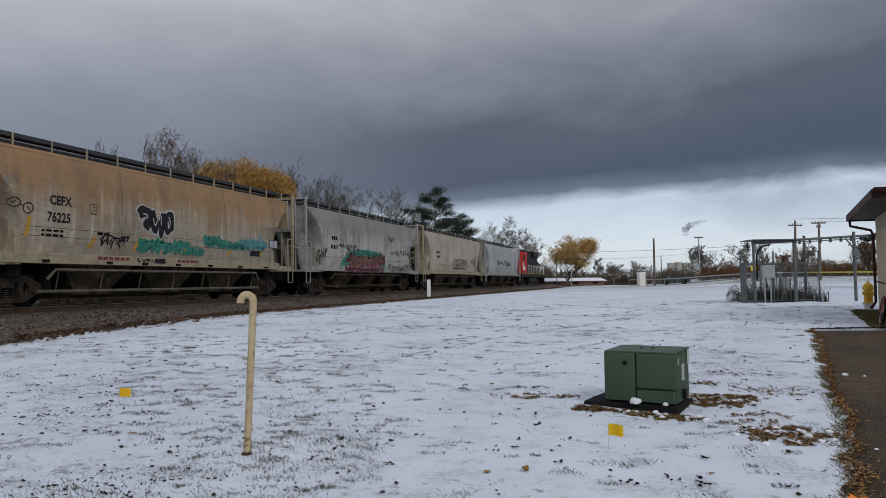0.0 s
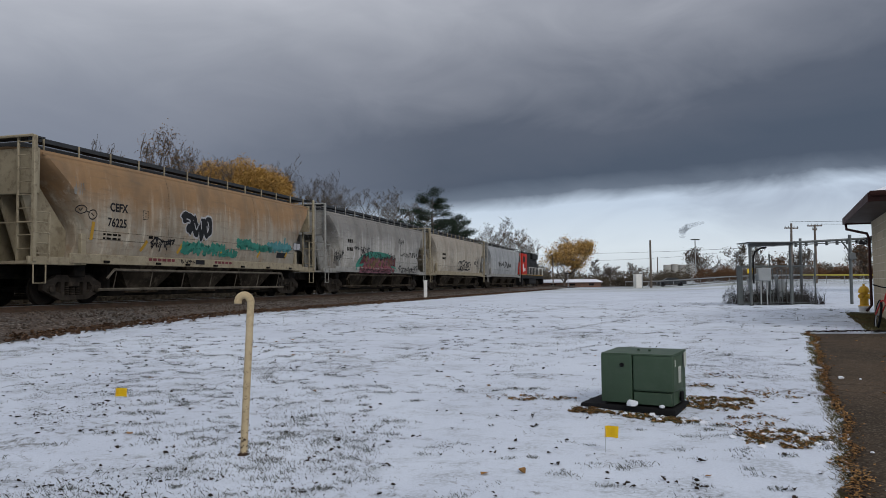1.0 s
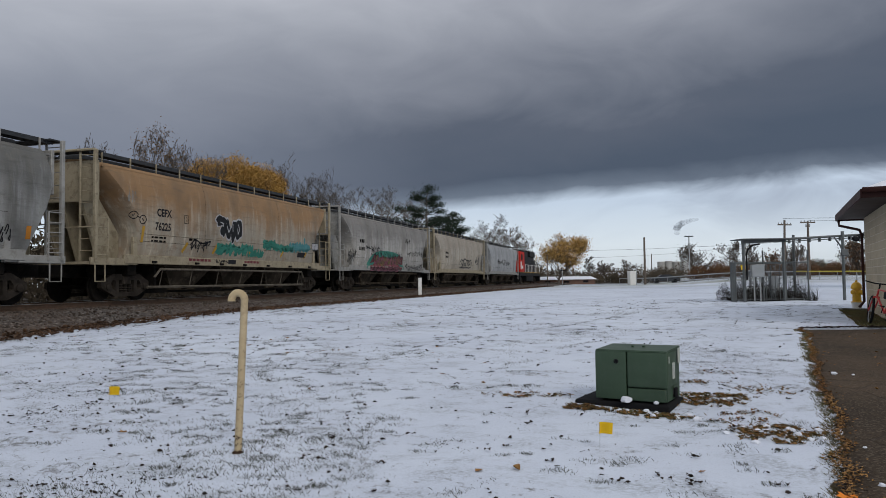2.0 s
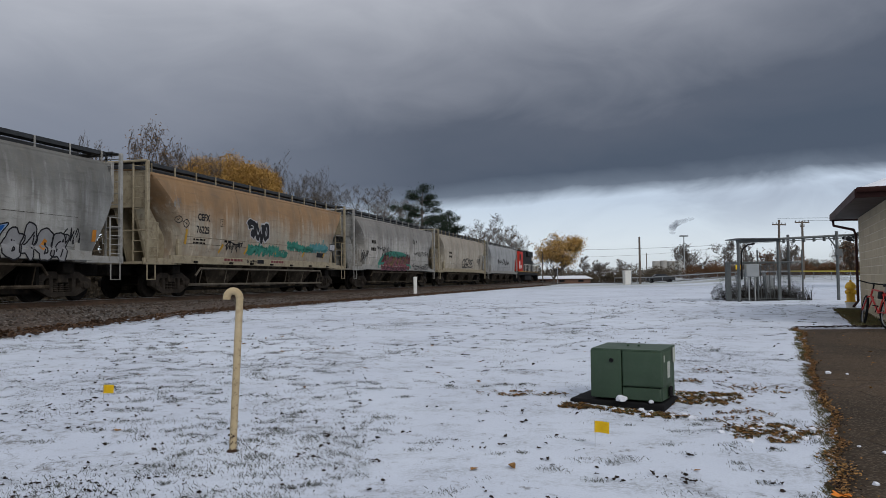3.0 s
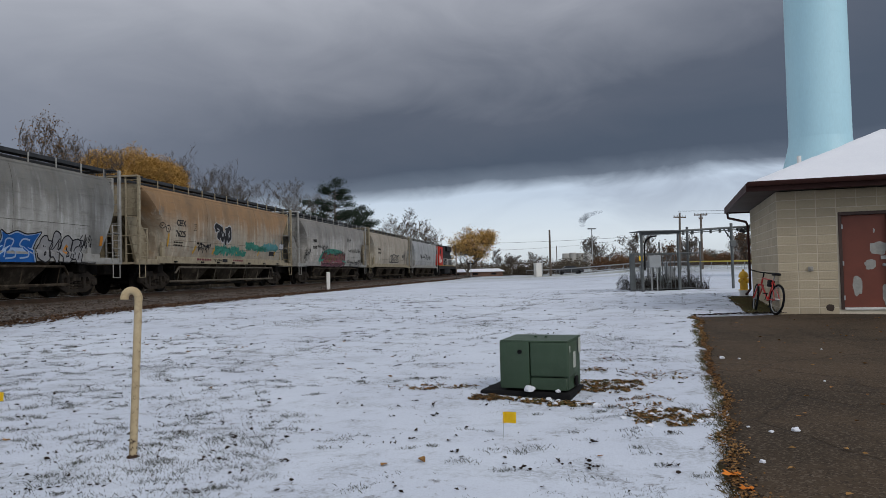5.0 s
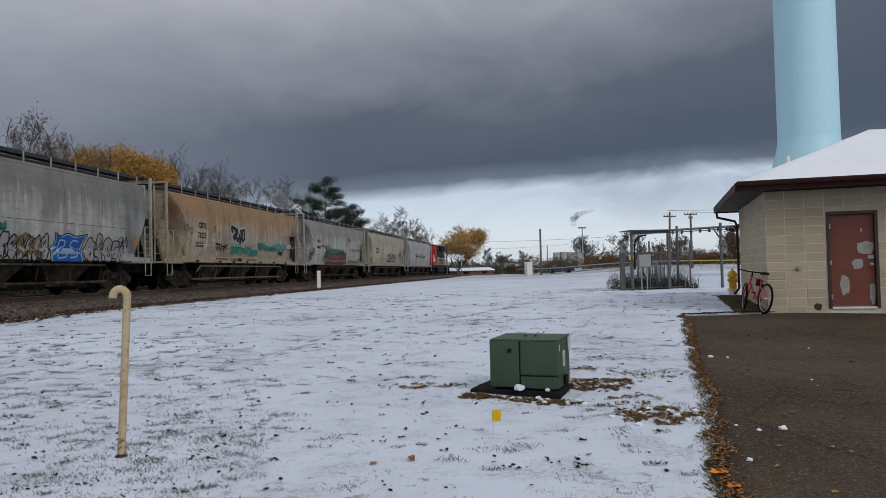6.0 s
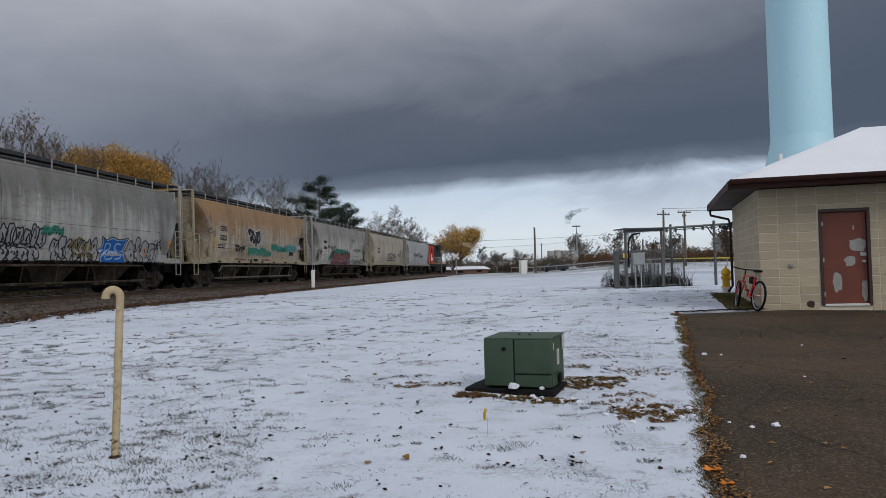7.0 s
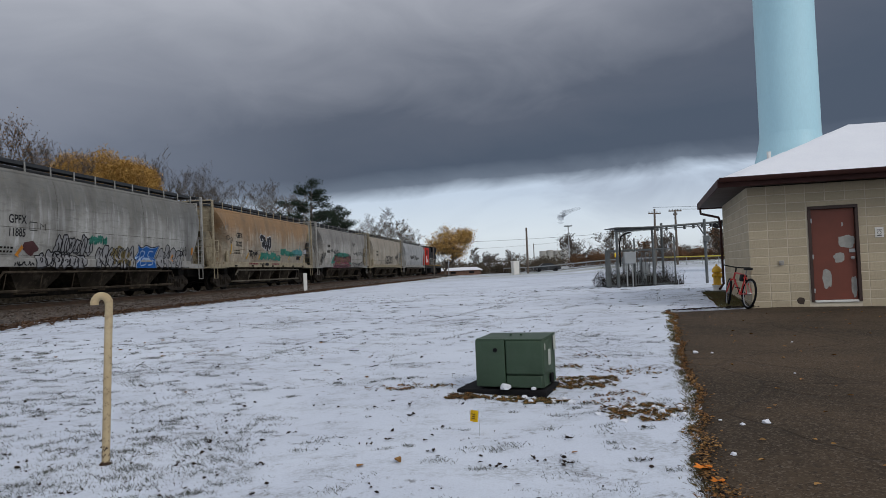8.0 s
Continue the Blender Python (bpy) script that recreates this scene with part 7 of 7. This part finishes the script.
    scrawl(steel, 5.0, 12.0, 2.2, 2.8, 16, 62, M_UNDER, 0.10, "faded dark lettering")
    seams(steel, 18.6, (1.9,), (6.2, 12.4))


decorate()


# ---- the locomotive ----
def locomotive(s0):
    L = 18.4
    t = thing("locomotive", None, None, "red and black diesel locomotive hauling the train", "locomotive", track_pose(s0))
    RED = material("red_locomotive_paint", (0.50, 0.026, 0.014), (0.40, 0.021, 0.012), 0.6, 0, 2, 30, 0.05)
    GREY = material("grey_hood_paint", (0.030, 0.031, 0.033), (0.02, 0.021, 0.023), 0.65, 0, 2, 30, 0.05)
    part("underframe", boxm((0, -1.5, 1.05), (L, 1.5, 1.55), 0.03), M_BLACK, t)
    part("sill_stripe", boxm((0.2, -1.515, 1.50), (L - 0.2, -1.503, 1.57)), G_STRIPE, t, "yellow-white sill stripe")
    part("fuel_tank", boxm((6.2, -1.4, 0.35), (12.2, 1.4, 1.06), 0.12, 2), M_BLACK, t)
    cab = part("cab", boxm((0.5, -1.5, 1.56), (4.1, 1.5, 4.22), 0.10, 2), RED, t, "bright red cab end")
    part("cab_roof", boxm((0.42, -1.52, 4.22), (4.2, 1.52, 4.45), 0.10, 2), GREY, cab, "black cab roof")
    part("end_window", boxm((0.485, -1.2, 3.15), (0.503, -0.98, 3.85), 0.006), M_BLACK, cab, "dark end window")
    part("cab_window", boxm((1.2, -1.52, 3.1), (2.4, -1.495, 3.85), 0.02), M_BLACK, cab, "dark side window")
    part("cab_door", boxm((0.48, -0.9, 1.7), (0.505, -0.1, 3.9), 0.01), M_BLACK, cab)
    part("cab_stripe", boxm((1.9, -1.515, 2.0), (2.7, -1.497, 2.4)), M_WHITE, cab, "white painted band")
    part("cab_stripe", boxm((0.9, -1.515, 1.9), (1.6, -1.497, 2.9)), M_WHITE, cab, "white painted band")
    part("hood", boxm((4.12, -1.05, 1.56), (15.2, 1.05, 4.45), 0.10, 2), GREY, t, "black long hood")
    part("radiator", boxm((9.6, -1.35, 3.75), (14.4, 1.35, 4.55), 0.06), M_BLACK, t, "black radiator grille")
    for k in range(10): part("hood_door", boxm((4.3 + 1.05 * k, -1.075, 1.75), (5.25 + 1.05 * k, -1.045, 3.3), 0.01), GREY, t)
    bm = bmesh.new()
    for k in range(3): lathe(bm, [(0.5, 0), (0.5, 0.14), (0.3, 0.18)], 16, pose(10.6 + 1.4 * k, 0, 4.55))
    part("roof_fan", bm, M_BLACK, t)
    part("exhaust_stack", boxm((7.2, -0.3, 4.44), (8.2, 0.3, 4.75), 0.04), M_BLACK, t)
    part("short_hood", boxm((15.22, -0.95, 1.56), (17.2, 0.95, 3.3), 0.1, 2), GREY, t)
    part("handrail", pipe([(4.8, -1.48, 2.55), (17.9, -1.48, 2.55), (18.2, -1.48, 1.6)], 0.025, 6), M_WHITE, t, "pale handrail")
    for k in range(11): part("stanchion", pipe([(4.9 + 1.28 * k, -1.48, 1.55), (4.9 + 1.28 * k, -1.48, 2.55)], 0.02, 6), M_WHITE, t)
    for x in (0.25, L - 0.25):
        part("step", boxm((x - 0.25, -1.52, 0.4), (x + 0.25, -1.1, 1.1), 0.02), M_BLACK, t)
        part("pilot", boxm((x - 0.1, -1.4, 0.25), (x + 0.1, 1.4, 1.1), 0.02), M_BLACK, t)
    for x in (3.2, L - 3.2):
        shared("truck_frame", TRUCK, t, pose(x, 0, 0))
        for dx in (-1.3, 1.3):
            w = shared("wheelset", WHEELSET, t, pose(x + dx, 0, 0.457))
            WHEELS.append((w, x + dx))
    CARS.append((t, s0))


locomotive(72.0)


# ---- litter, grass and snow lumps ----
LITTER = leaf_mat("dark_wet_leaves", (0.045, 0.030, 0.022), (0.025, 0.019, 0.016))
LEAF_TAN = leaf_mat("tan_dry_leaves", (0.34, 0.195, 0.07), (0.19, 0.09, 0.036))
LEAF_ORANGE = leaf_mat("orange_maple_leaf", (0.60, 0.20, 0.03), (0.50, 0.14, 0.02))
GRASS = leaf_mat("frosted_grass", (0.155, 0.16, 0.145), (0.10, 0.105, 0.095))
GRASS_G = leaf_mat("green_grass", (0.115, 0.12, 0.05), (0.12, 0.082, 0.04))
LUMP = material("snow_lump", (0.78, 0.80, 0.86), (0.70, 0.72, 0.78), 0.8, 0, 8, 60, 0.3, 0.01)


def leaves(name, label, places, seed, mat, lo=0.02, hi=0.045, curl=0.5, zf=ground_z):
    """Fallen leaves: small lobed, curled blades lying about."""
    rnd = random.Random(seed)
    verts, faces = [], []
    for x, y in places:
        z = zf(x, y) + 0.004
        s = rnd.uniform(lo, hi)
        a, tilt = rnd.uniform(0, 6.283), rnd.uniform(-0.5, 0.5)
        ca, sa = math.cos(a), math.sin(a)
        n = len(verts)
        c = curl * s * rnd.uniform(0.2, 1.2)
        for u, v, w in ((-1, 0, 0.1), (-0.35, 0.62, 1), (0.3, 0.45, 0.7), (1, 0.05, 0.5), (0.35, -0.6, 1), (-0.4, -0.5, 0.8), (0, 0, 0)):
            px, py = u * s * rnd.uniform(0.8, 1.15), v * s * rnd.uniform(0.7, 1.2)
            verts.append((x + ca * px - sa * py, y + sa * px + ca * py, z + w * c + 0.25 * tilt * py + 0.01 * rnd.random()))
        faces += [(n + 6, n + i, n + (i + 1) % 6) for i in range(6)]
    me = bpy.data.meshes.new(name)
    me.from_pydata(verts, [], faces)
    me.materials.append(mat)
    return tagged(new(name, me), label, "fallen leaves", kind="stuff")


def grass(name, label, places, seed, mat, lo, hi, wid=0.0025, lean=0.5):
    rnd = random.Random(seed)
    verts, faces = [], []
    for x, y in places:
        z = ground_z(x, y) - 0.006
        h = rnd.uniform(lo, hi)
        a = rnd.uniform(0, 6.283)
        lx, ly = rnd.gauss(0, lean) * h, rnd.gauss(0, lean) * h
        w = wid * rnd.uniform(0.7, 1.5) * (1 + 0.025 * y)
        n = len(verts)
        verts += [(x - w * math.cos(a), y - w * math.sin(a), z), (x + w * math.cos(a), y + w * math.sin(a), z), (x + lx * 0.4 + w * 0.6, y + ly * 0.4, z + h * 0.6), (x + lx, y + ly, z + h)]
        faces += [(n, n + 1, n + 2), (n, n + 2, n + 3)]
    me = bpy.data.meshes.new(name)
    me.from_pydata(verts, [], faces)
    me.materials.append(mat)
    return tagged(new(name, me), label, "grass", kind="stuff")


def scatter(rnd, n, x0, x1, y0, y1, keep, power=1.6):
    out, tries = [], 0
    while len(out) < n and tries < n * 40:
        tries += 1
        y = y0 + (y1 - y0) * rnd.random() ** power
        x = rnd.uniform(x0, x1) * (0.35 + 0.65 * y / y1) if x0 < 0 else rnd.uniform(x0, x1)
        if drive_in(x, y) < -0.05 and track_d(x, y) > 2.3 and keep(x, y): out.append((x, y))
    return out


rg = random.Random(77)


def patchy(x, y):
    v = noise.noise((x * 0.55, y * 0.55, 2)) + 0.6 * noise.noise((x * 1.9, y * 1.9, 4)) + 0.5 * noise.noise((x * 5, y * 5, 9))
    return v > 0.16 + 0.55 * rg.random()


grass("grass_tips", "thin grass tips poking through the snow", scatter(rg, 90000, -24, 15, 3.0, 30, patchy, 1.5), 80, GRASS, 0.008, 0.024, 0.0019)


def tufts(centres, per, r):
    out = []
    for cx, cy in centres:
        rr = r * rg.uniform(0.5, 1.4)
        out += [(cx + rg.gauss(0, rr), cy + rg.gauss(0, rr * 0.6)) for _ in range(int(per * rg.uniform(0.5, 1.5)))]
    return out


grass("grass_tufts", "dark grass tufts standing clear of the snow", tufts(scatter(rg, 520, -22, 14, 3.2, 28, lambda x, y: noise.noise((x * 0.4, y * 0.4, 7)) > -0.05, 1.3), 60, 0.06), 81, GRASS, 0.012, 0.036, 0.0022)
grass("rut_grass", "grass showing along an old wheel track in the snow", [(x, y) for x, y in ((-1.6 + o * 1.7 + 0.75 * (y - 11.0) + 0.15 * math.sin(y * 0.8) + rg.gauss(0, 0.10), y) for o, y in ((rg.choice((0.0, 1.5)), rg.uniform(9.0, 21.0)) for _ in range(9000))) if noise.noise((x * 1.1, y * 1.1, 6)) + 0.5 * noise.noise((x * 4, y * 4, 3)) > 0.02], 79, GRASS, 0.01, 0.03, 0.002)
grass("grass_tufts", "close dark grass tufts in thin snow towards the rails", tufts([(-0.4 - (y - 2.5) * 0.55 * rg.random() ** 0.7, y) for y in (3.9 + 11 * rg.random() ** 1.5 for _ in range(430))], 70, 0.075), 78, GRASS, 0.010, 0.034, 0.002)
clumps = [(-0.8 - (y - 2.5) * 0.6 * rg.random() + rg.gauss(0, 0.03), y) for y in (3.9 + 12 * rg.random() ** 1.3 for _ in range(500))]
for x, y in scatter(rg, 1500, -24, 15, 3.2, 32, lambda x, y: noise.noise((x * 0.35, y * 0.35, 12)) > rg.uniform(-0.5, 0.3), 1.2):
    for _ in range(rg.choice((1, 1, 1, 2, 3, 5))): clumps.append((x + rg.gauss(0, 0.028), y + rg.gauss(0, 0.02)))
leaves("leaf_litter", "small dark curled leaves scattered on the snow", clumps, 82, LITTER, 0.009, 0.027, 0.8)
leaves("dry_leaves", "single tan dry leaves lying on the snow", scatter(rg, 40, -12, 6, 3.2, 16, lambda x, y: True, 1.2), 83, LEAF_TAN, 0.025, 0.05, 0.6)

near = [(-2.75 + rg.gauss(0, 0.38), 5.15 + rg.gauss(0, 0.34)) for _ in range(150)] + [(-4.6 + rg.gauss(0, 0.7), 8.2 + rg.gauss(0, 0.8)) for _ in range(110)]
leaves("dark_leaves", "dark curled leaves gathered in thin snow", near, 91, LITTER, 0.010, 0.028, 0.5)
grass("dark_grass", "dark grass showing in thin snow", [(-2.75 + rg.gauss(0, 0.45), 5.15 + rg.gauss(0, 0.4)) for _ in range(2600)], 92, GRASS, 0.012, 0.035, 0.0022)

# leaf-filled edge of the driveway
edge = []
for _ in range(6000):
    y = 2.6 + 12.6 * rg.random() ** 1.15
    wid = (0.032 + 0.03 * (1 - sstep(5.0, 7.0, y))) * (0.9 + 1.0 * noise.noise((0, y * 1.3, 0)))
    edge.append((drive_x(y) + 0.06 + 0.07 * noise.noise((y * 1.3, 5, 0)) + abs(wid) * rg.gauss(0.1, 0.9) + (0.10 * abs(rg.gauss(0, 1)) if rg.random() < 0.08 else 0), y))
leaves("edge_leaves", "tan and brown leaves drifted along the asphalt edge", edge[:3700], 84, LEAF_TAN, 0.007, 0.021, 0.35, lambda x, y: land(x, y) + 0.012 + 0.02 * rg.random())
leaves("edge_leaves", "dark wet leaves drifted along the asphalt edge", edge[3700:], 85, LITTER, 0.007, 0.021, 0.35, lambda x, y: land(x, y) + 0.010 + 0.02 * rg.random())
back = [(rg.uniform(7.6, 10.2), 15.3 + rg.gauss(0, 0.06)) for _ in range(420)]
leaves("edge_leaves", "brown leaves along the far edge of the asphalt", back, 86, LITTER, 0.02, 0.04, 0.6, lambda x, y: land(x, y) + 0.02)
grass("edge_grass", "green and yellow grass leaning over the asphalt edge", [(drive_x(y) + 0.02 + rg.gauss(-0.02, 0.05), y) for y in (2.6 + 12.6 * rg.random() ** 1.2 for _ in range(9000)) if noise.noise((1, y * 2.1, 5)) > -0.25], 87, GRASS_G, 0.012, 0.036, 0.0022, 0.9)
leaves("drive_leaves", "leaves lying flat on the asphalt", [(rg.uniform(drive_x(yy) + 0.3, drive_x(yy) + 6), yy) for yy in (3 + 11.5 * rg.random() ** 1.1 for _ in range(150))], 88, LEAF_TAN, 0.018, 0.04, 0.4, lambda x, y: land(x, y) + 0.004)
for (x, y, s, lab) in ((2.72, 4.92, 0.085, "large orange maple leaf on the asphalt edge"), (2.66, 4.62, 0.06, "large orange maple leaf beside another")):
    bm = bmesh.new()
    c = bm.verts.new((0, 0, 0.01))
    ring = []
    for k in range(20):
        a = 6.28319 * k / 20
        r = s * (1.0 if k % 4 == 0 else 0.62 if k % 2 else 0.8)
        ring.append(bm.verts.new((r * math.cos(a), r * math.sin(a), 0.012 * math.sin(3 * a) + 0.015)))
    for k in range(20): bm.faces.new((c, ring[k], ring[(k + 1) % 20]))
    thing("maple_leaf", bm, LEAF_ORANGE, lab, "leaf", pose(x, y, land(x, y) + 0.03, 8, -6, 40 * x))

# bare patches: (centre, spread, blades, colour)
def bare_patch(cx, cy, rx, ry, turn, seed, n=2600):
    rnd = random.Random(seed)
    pts = []
    for _ in range(n):
        a, q = rnd.uniform(0, 6.283), math.sqrt(rnd.random())
        u, v = q * rx * math.cos(a), q * ry * math.sin(a)
        x, y = cx + u * math.cos(turn) - v * math.sin(turn), cy + u * math.sin(turn) + v * math.cos(turn)
        if noise.noise((x * 6.5, y * 6.5, seed)) + 0.9 * noise.noise((x * 17, y * 17, seed)) - 0.5 * q > -0.22: pts.append((x, y))
    k = len(pts) // 3
    grass("bare_grass", "brown and green grass laid bare in the snow", pts[:2 * k], seed, GRASS_G, 0.012, 0.042, 0.003, 0.9)
    leaves("bare_leaves", "brown leaves caught in bare grass", pts[2 * k:2 * k + (3 * k) // 4], seed + 1, LEAF_TAN, 0.009, 0.024, 0.6)
    leaves("bare_leaves", "dark wet leaves caught in bare grass", pts[2 * k + (3 * k) // 4:], seed + 2, LITTER, 0.010, 0.028, 0.5)


bare_patch(3.0, 8.28, 0.62, 0.40, 0.15, 101, 6500)
bare_patch(1.62, 7.93, 0.40, 0.14, -0.45, 104, 3000)
bare_patch(2.22, 7.56, 0.42, 0.14, -0.5, 107, 3200)
bare_patch(1.10, 8.65, 0.60, 0.22, -0.2, 110, 1100)
bare_patch(3.12, 6.78, 0.50, 0.40, 0.5, 113, 5200)
bare_patch(3.05, 7.45, 0.5, 0.25, 0.2, 128, 700)
bare_patch(3.85, 8.9, 0.35, 0.5, 0.6, 131, 800)
bare_patch(3.25, 9.3, 0.25, 0.2, 0.2, 116, 300)
bare_patch(3.9, 10.2, 0.25, 0.5, -0.3, 119, 180)
bare_patch(-2.2, 12.6, 0.7, 0.10, 0.35, 122, 260)
bare_patch(-3.3, 5.2, 0.14, 0.08, 0.1, 125, 500)


def grass_strip():
    """Snow-free grass under the eaves beside the building."""
    xs_, ys_ = np.arange(-1.7, 0.3, 0.1), np.arange(-0.5, 6.4, 0.1)
    bm = bmesh.new()
    grid = {}
    for j, v in enumerate(ys_):
        for i, u in enumerate(xs_):
            edge_x = -0.62 - 0.1 * sstep(0.0, 3.0, v) + 0.25 * noise.noise((v * 1.2, 0, 3)) + 0.12 * noise.noise((v * 4, u * 4, 5))
            p = B_M @ Vector((float(u), float(v), 0))
            if u > edge_x and p.y > 15.3: grid[i, j] = bm.verts.new((p.x, p.y, ground_z(p.x, p.y) + 0.02))
    for (i, j), v in list(grid.items()):
        q = [grid.get(k) for k in ((i, j), (i + 1, j), (i + 1, j + 1), (i, j + 1))]
        if all(q): bm.faces.new(q)
    m = material("dark_damp_grass", (0.055, 0.050, 0.028), (0.035, 0.031, 0.019), 0.95, 0, 2, 25, 0.8, 0.03, (0.075, 0.055, 0.03), 0.5)
    tagged(new("grass_strip", mesh_of("grass_strip", bm, m)), "dark damp grass strip beside the block wall", "grass", kind="structure")
    pts = []
    for _ in range(5000):
        p = B_M @ Vector((rg.uniform(-0.7, 0.0), rg.uniform(0, 5.2), 0))
        if p.y > 15.3: pts.append((p.x, p.y))
    grass("strip_grass", "short dark grass beside the block wall", pts, 140, GRASS_G, 0.03, 0.08, 0.004, 0.6)


grass_strip()


def lump(x, y, r, seed, z=None, label="small lump of trodden snow on the ground"):
    bm = bmesh.new()
    bmesh.ops.create_icosphere(bm, subdivisions=2, radius=r)
    for v in bm.verts: v.co = v.co * (1 + 0.45 * noise.noise(v.co * (1.6 / r) + Vector((seed, seed, 0))))
    for v in bm.verts: v.co.z = max(v.co.z * 0.7, -r * 0.3)
    thing("snow_lump", bm, LUMP, label, "snow lump", pose(x, y, (land(x, y) if z is None else z) + r * 0.2), "lumps of snow")


for i, (x, y, r) in enumerate(((3.95, 6.05, 0.05), (3.72, 6.05, 0.03), (3.62, 6.25, 0.022), (5.3, 9.8, 0.05), (5.5, 9.7, 0.025), (3.15, 5.25, 0.035), (6.2, 12.5, 0.03), (5.6, 8.0, 0.02), (7.1, 10.2, 0.02))): lump(x, y, r * 0.75, i)
lump(2.02, 7.86, 0.06, 20, land(2, 8) + 0.08, "snow lump on the black transformer base")
lump(2.30, 7.74, 0.03, 21, land(2, 8) + 0.07, "snow lump on the black transformer base")
for i in range(14): lump(1.85 + 0.06 * i + rg.uniform(-0.06, 0.06), 7.80 - 0.035 * i + rg.gauss(0, 0.07), rg.uniform(0.012, 0.045), 30 + i, None, "crumbled snow beside the transformer base")

for i in range(26): lump(3.12 + rg.gauss(0, 0.22), 6.75 + rg.gauss(0, 0.18), rg.uniform(0.015, 0.04), 60 + i, None, "small snow clump among bare grass")
for i in range(14): lump(2.95 + rg.gauss(0, 0.22), 8.25 + rg.gauss(0, 0.15), rg.uniform(0.015, 0.045), 90 + i, None, "small snow clump among bare grass")

# brown grass along the foot of the ballast, loose stones
toe = [at_track(-12 + 95 * rg.random() ** 1.3, 2.6 + abs(rg.gauss(0, 0.45)), 0) for _ in range(9000)]
leaves("toe_litter", "brown dead grass and leaves along the ballast foot", [(p.x, p.y) for p in toe], 150, leaf_mat("dead_grass", (0.13, 0.075, 0.045), (0.08, 0.05, 0.033)), 0.03, 0.075, 0.9, lambda x, y: max(land(x, y), RAIL_Z - 0.62) + 0.02 + 0.25 * max(0, 2.9 - track_d(x, y)) * 0.6)


def stones():
    """Loose ballast stones on the near shoulder."""
    rnd = random.Random(9)
    verts, faces = [], []
    tmpl = bmesh.new()
    bmesh.ops.create_icosphere(tmpl, subdivisions=1, radius=1)
    co = [v.co.copy() for v in tmpl.verts]
    fc = [[v.index for v in f.verts] for f in tmpl.faces]
    tmpl.free()
    for _ in range(9000):
        s, d = -14 + 75 * rnd.random() ** 1.4, rnd.uniform(-0.6, 3.1)
        zz = RAIL_Z + float(np.interp(d, [-0.2, 0.75, 1.75, 2.6, 3.2], [-0.17, -0.19, -0.30, -0.50, -0.62]))
        p = at_track(s, d, zz + 0.01)
        r = rnd.uniform(0.018, 0.042)
        n = len(verts)
        sx, sy, sz = r * rnd.uniform(0.7, 1.3), r * rnd.uniform(0.7, 1.3), r * rnd.uniform(0.6, 1.0)
        for c in co:
            k = rnd.uniform(0.75, 1.2)
            verts.append((p.x + c.x * sx * k, p.y + c.y * sy * k, p.z + c.z * sz * k))
        faces += [tuple(n + i for i in f) for f in fc]
    me = bpy.data.meshes.new("ballast_stones")
    me.from_pydata(verts, [], faces)
    me.materials.append(leaf_mat("loose_stone", (0.105, 0.082, 0.066), (0.06, 0.046, 0.037)))
    tagged(new("ballast_stones", me), "loose crushed stones on the ballast shoulder", "stones", kind="stuff")


stones()


# ---- drifting smoke ----
def smoke_mat():
    m = bpy.data.materials.new("grey_smoke")
    m.use_nodes = True
    nd = Nodes(m.node_tree)
    bsdf = m.node_tree.nodes["Principled BSDF"]
    tc = nd.add("ShaderNodeTexCoord").outputs["Object"]
    n = nd.noise(0.13, 2.0, 0.5, tc)
    a = nd.ramp(n, [(0.30, 0.02), (0.70, 0.26)])
    bsdf.inputs["Base Color"].default_value = (0.30, 0.33, 0.38, 1)
    bsdf.inputs["Roughness"].default_value = 1.0
    m.node_tree.links.new(a, bsdf.inputs["Alpha"])
    return m


def smoke(x, y, z, sc, seed, label):
    t = thing("smoke_plume", None, None, label, "smoke", pose(x, y, z))
    rnd = random.Random(seed)
    mt = smoke_mat() if "grey_smoke" not in bpy.data.materials else bpy.data.materials["grey_smoke"]
    for k in range(14):
        f = k / 13
        bm = bmesh.new()
        bmesh.ops.create_icosphere(bm, subdivisions=3, radius=1)
        for v in bm.verts: v.co = v.co * (1 + 0.5 * noise.noise(v.co * 1.5 + Vector((k * 3, seed, 0))))
        bmesh.ops.transform(bm, matrix=Matrix.Translation(Vector((f * 26 - 4 * f * (1 - f) * 8, 0, 18 * f ** 0.6)) * sc) @ Matrix.Diagonal((sc * (2.2 + 3.2 * math.sin(3.1 * min(f + 0.15, 1))), sc * 2.5, sc * (1.8 + 1.6 * math.sin(3.1 * f)), 1)), verts=bm.verts)
        part("smoke_puff", bm, mt, t)
    return t


SMOKE = smoke(298, 900, 56, 0.95, 3, "grey smoke drifting above the horizon")
MOVERS.append((SMOKE, [(0, pose(298, 900, 56)), (4, pose(301, 900, 57)), (8, pose(304, 900, 57.5))]))


# ---- what moves ----
def run(t):
    """How far the train has rolled."""
    return 2.38 * t + 0.05 * t * t


def motions():
    for car, s0 in CARS:
        walk(car, [(t, track_pose(s0 + run(t))) for t in (0, 1, 2, 3, 4, 5, 6, 7, 8)])
    for w, x in WHEELS:
        walk(w, [(0.2 * k, pose(x, 0, 0.457, 0, math.degrees(run(0.2 * k) / 0.457), 0)) for k in range(41)])
    for ob, rows in MOVERS:
        walk(ob, rows)


motions()
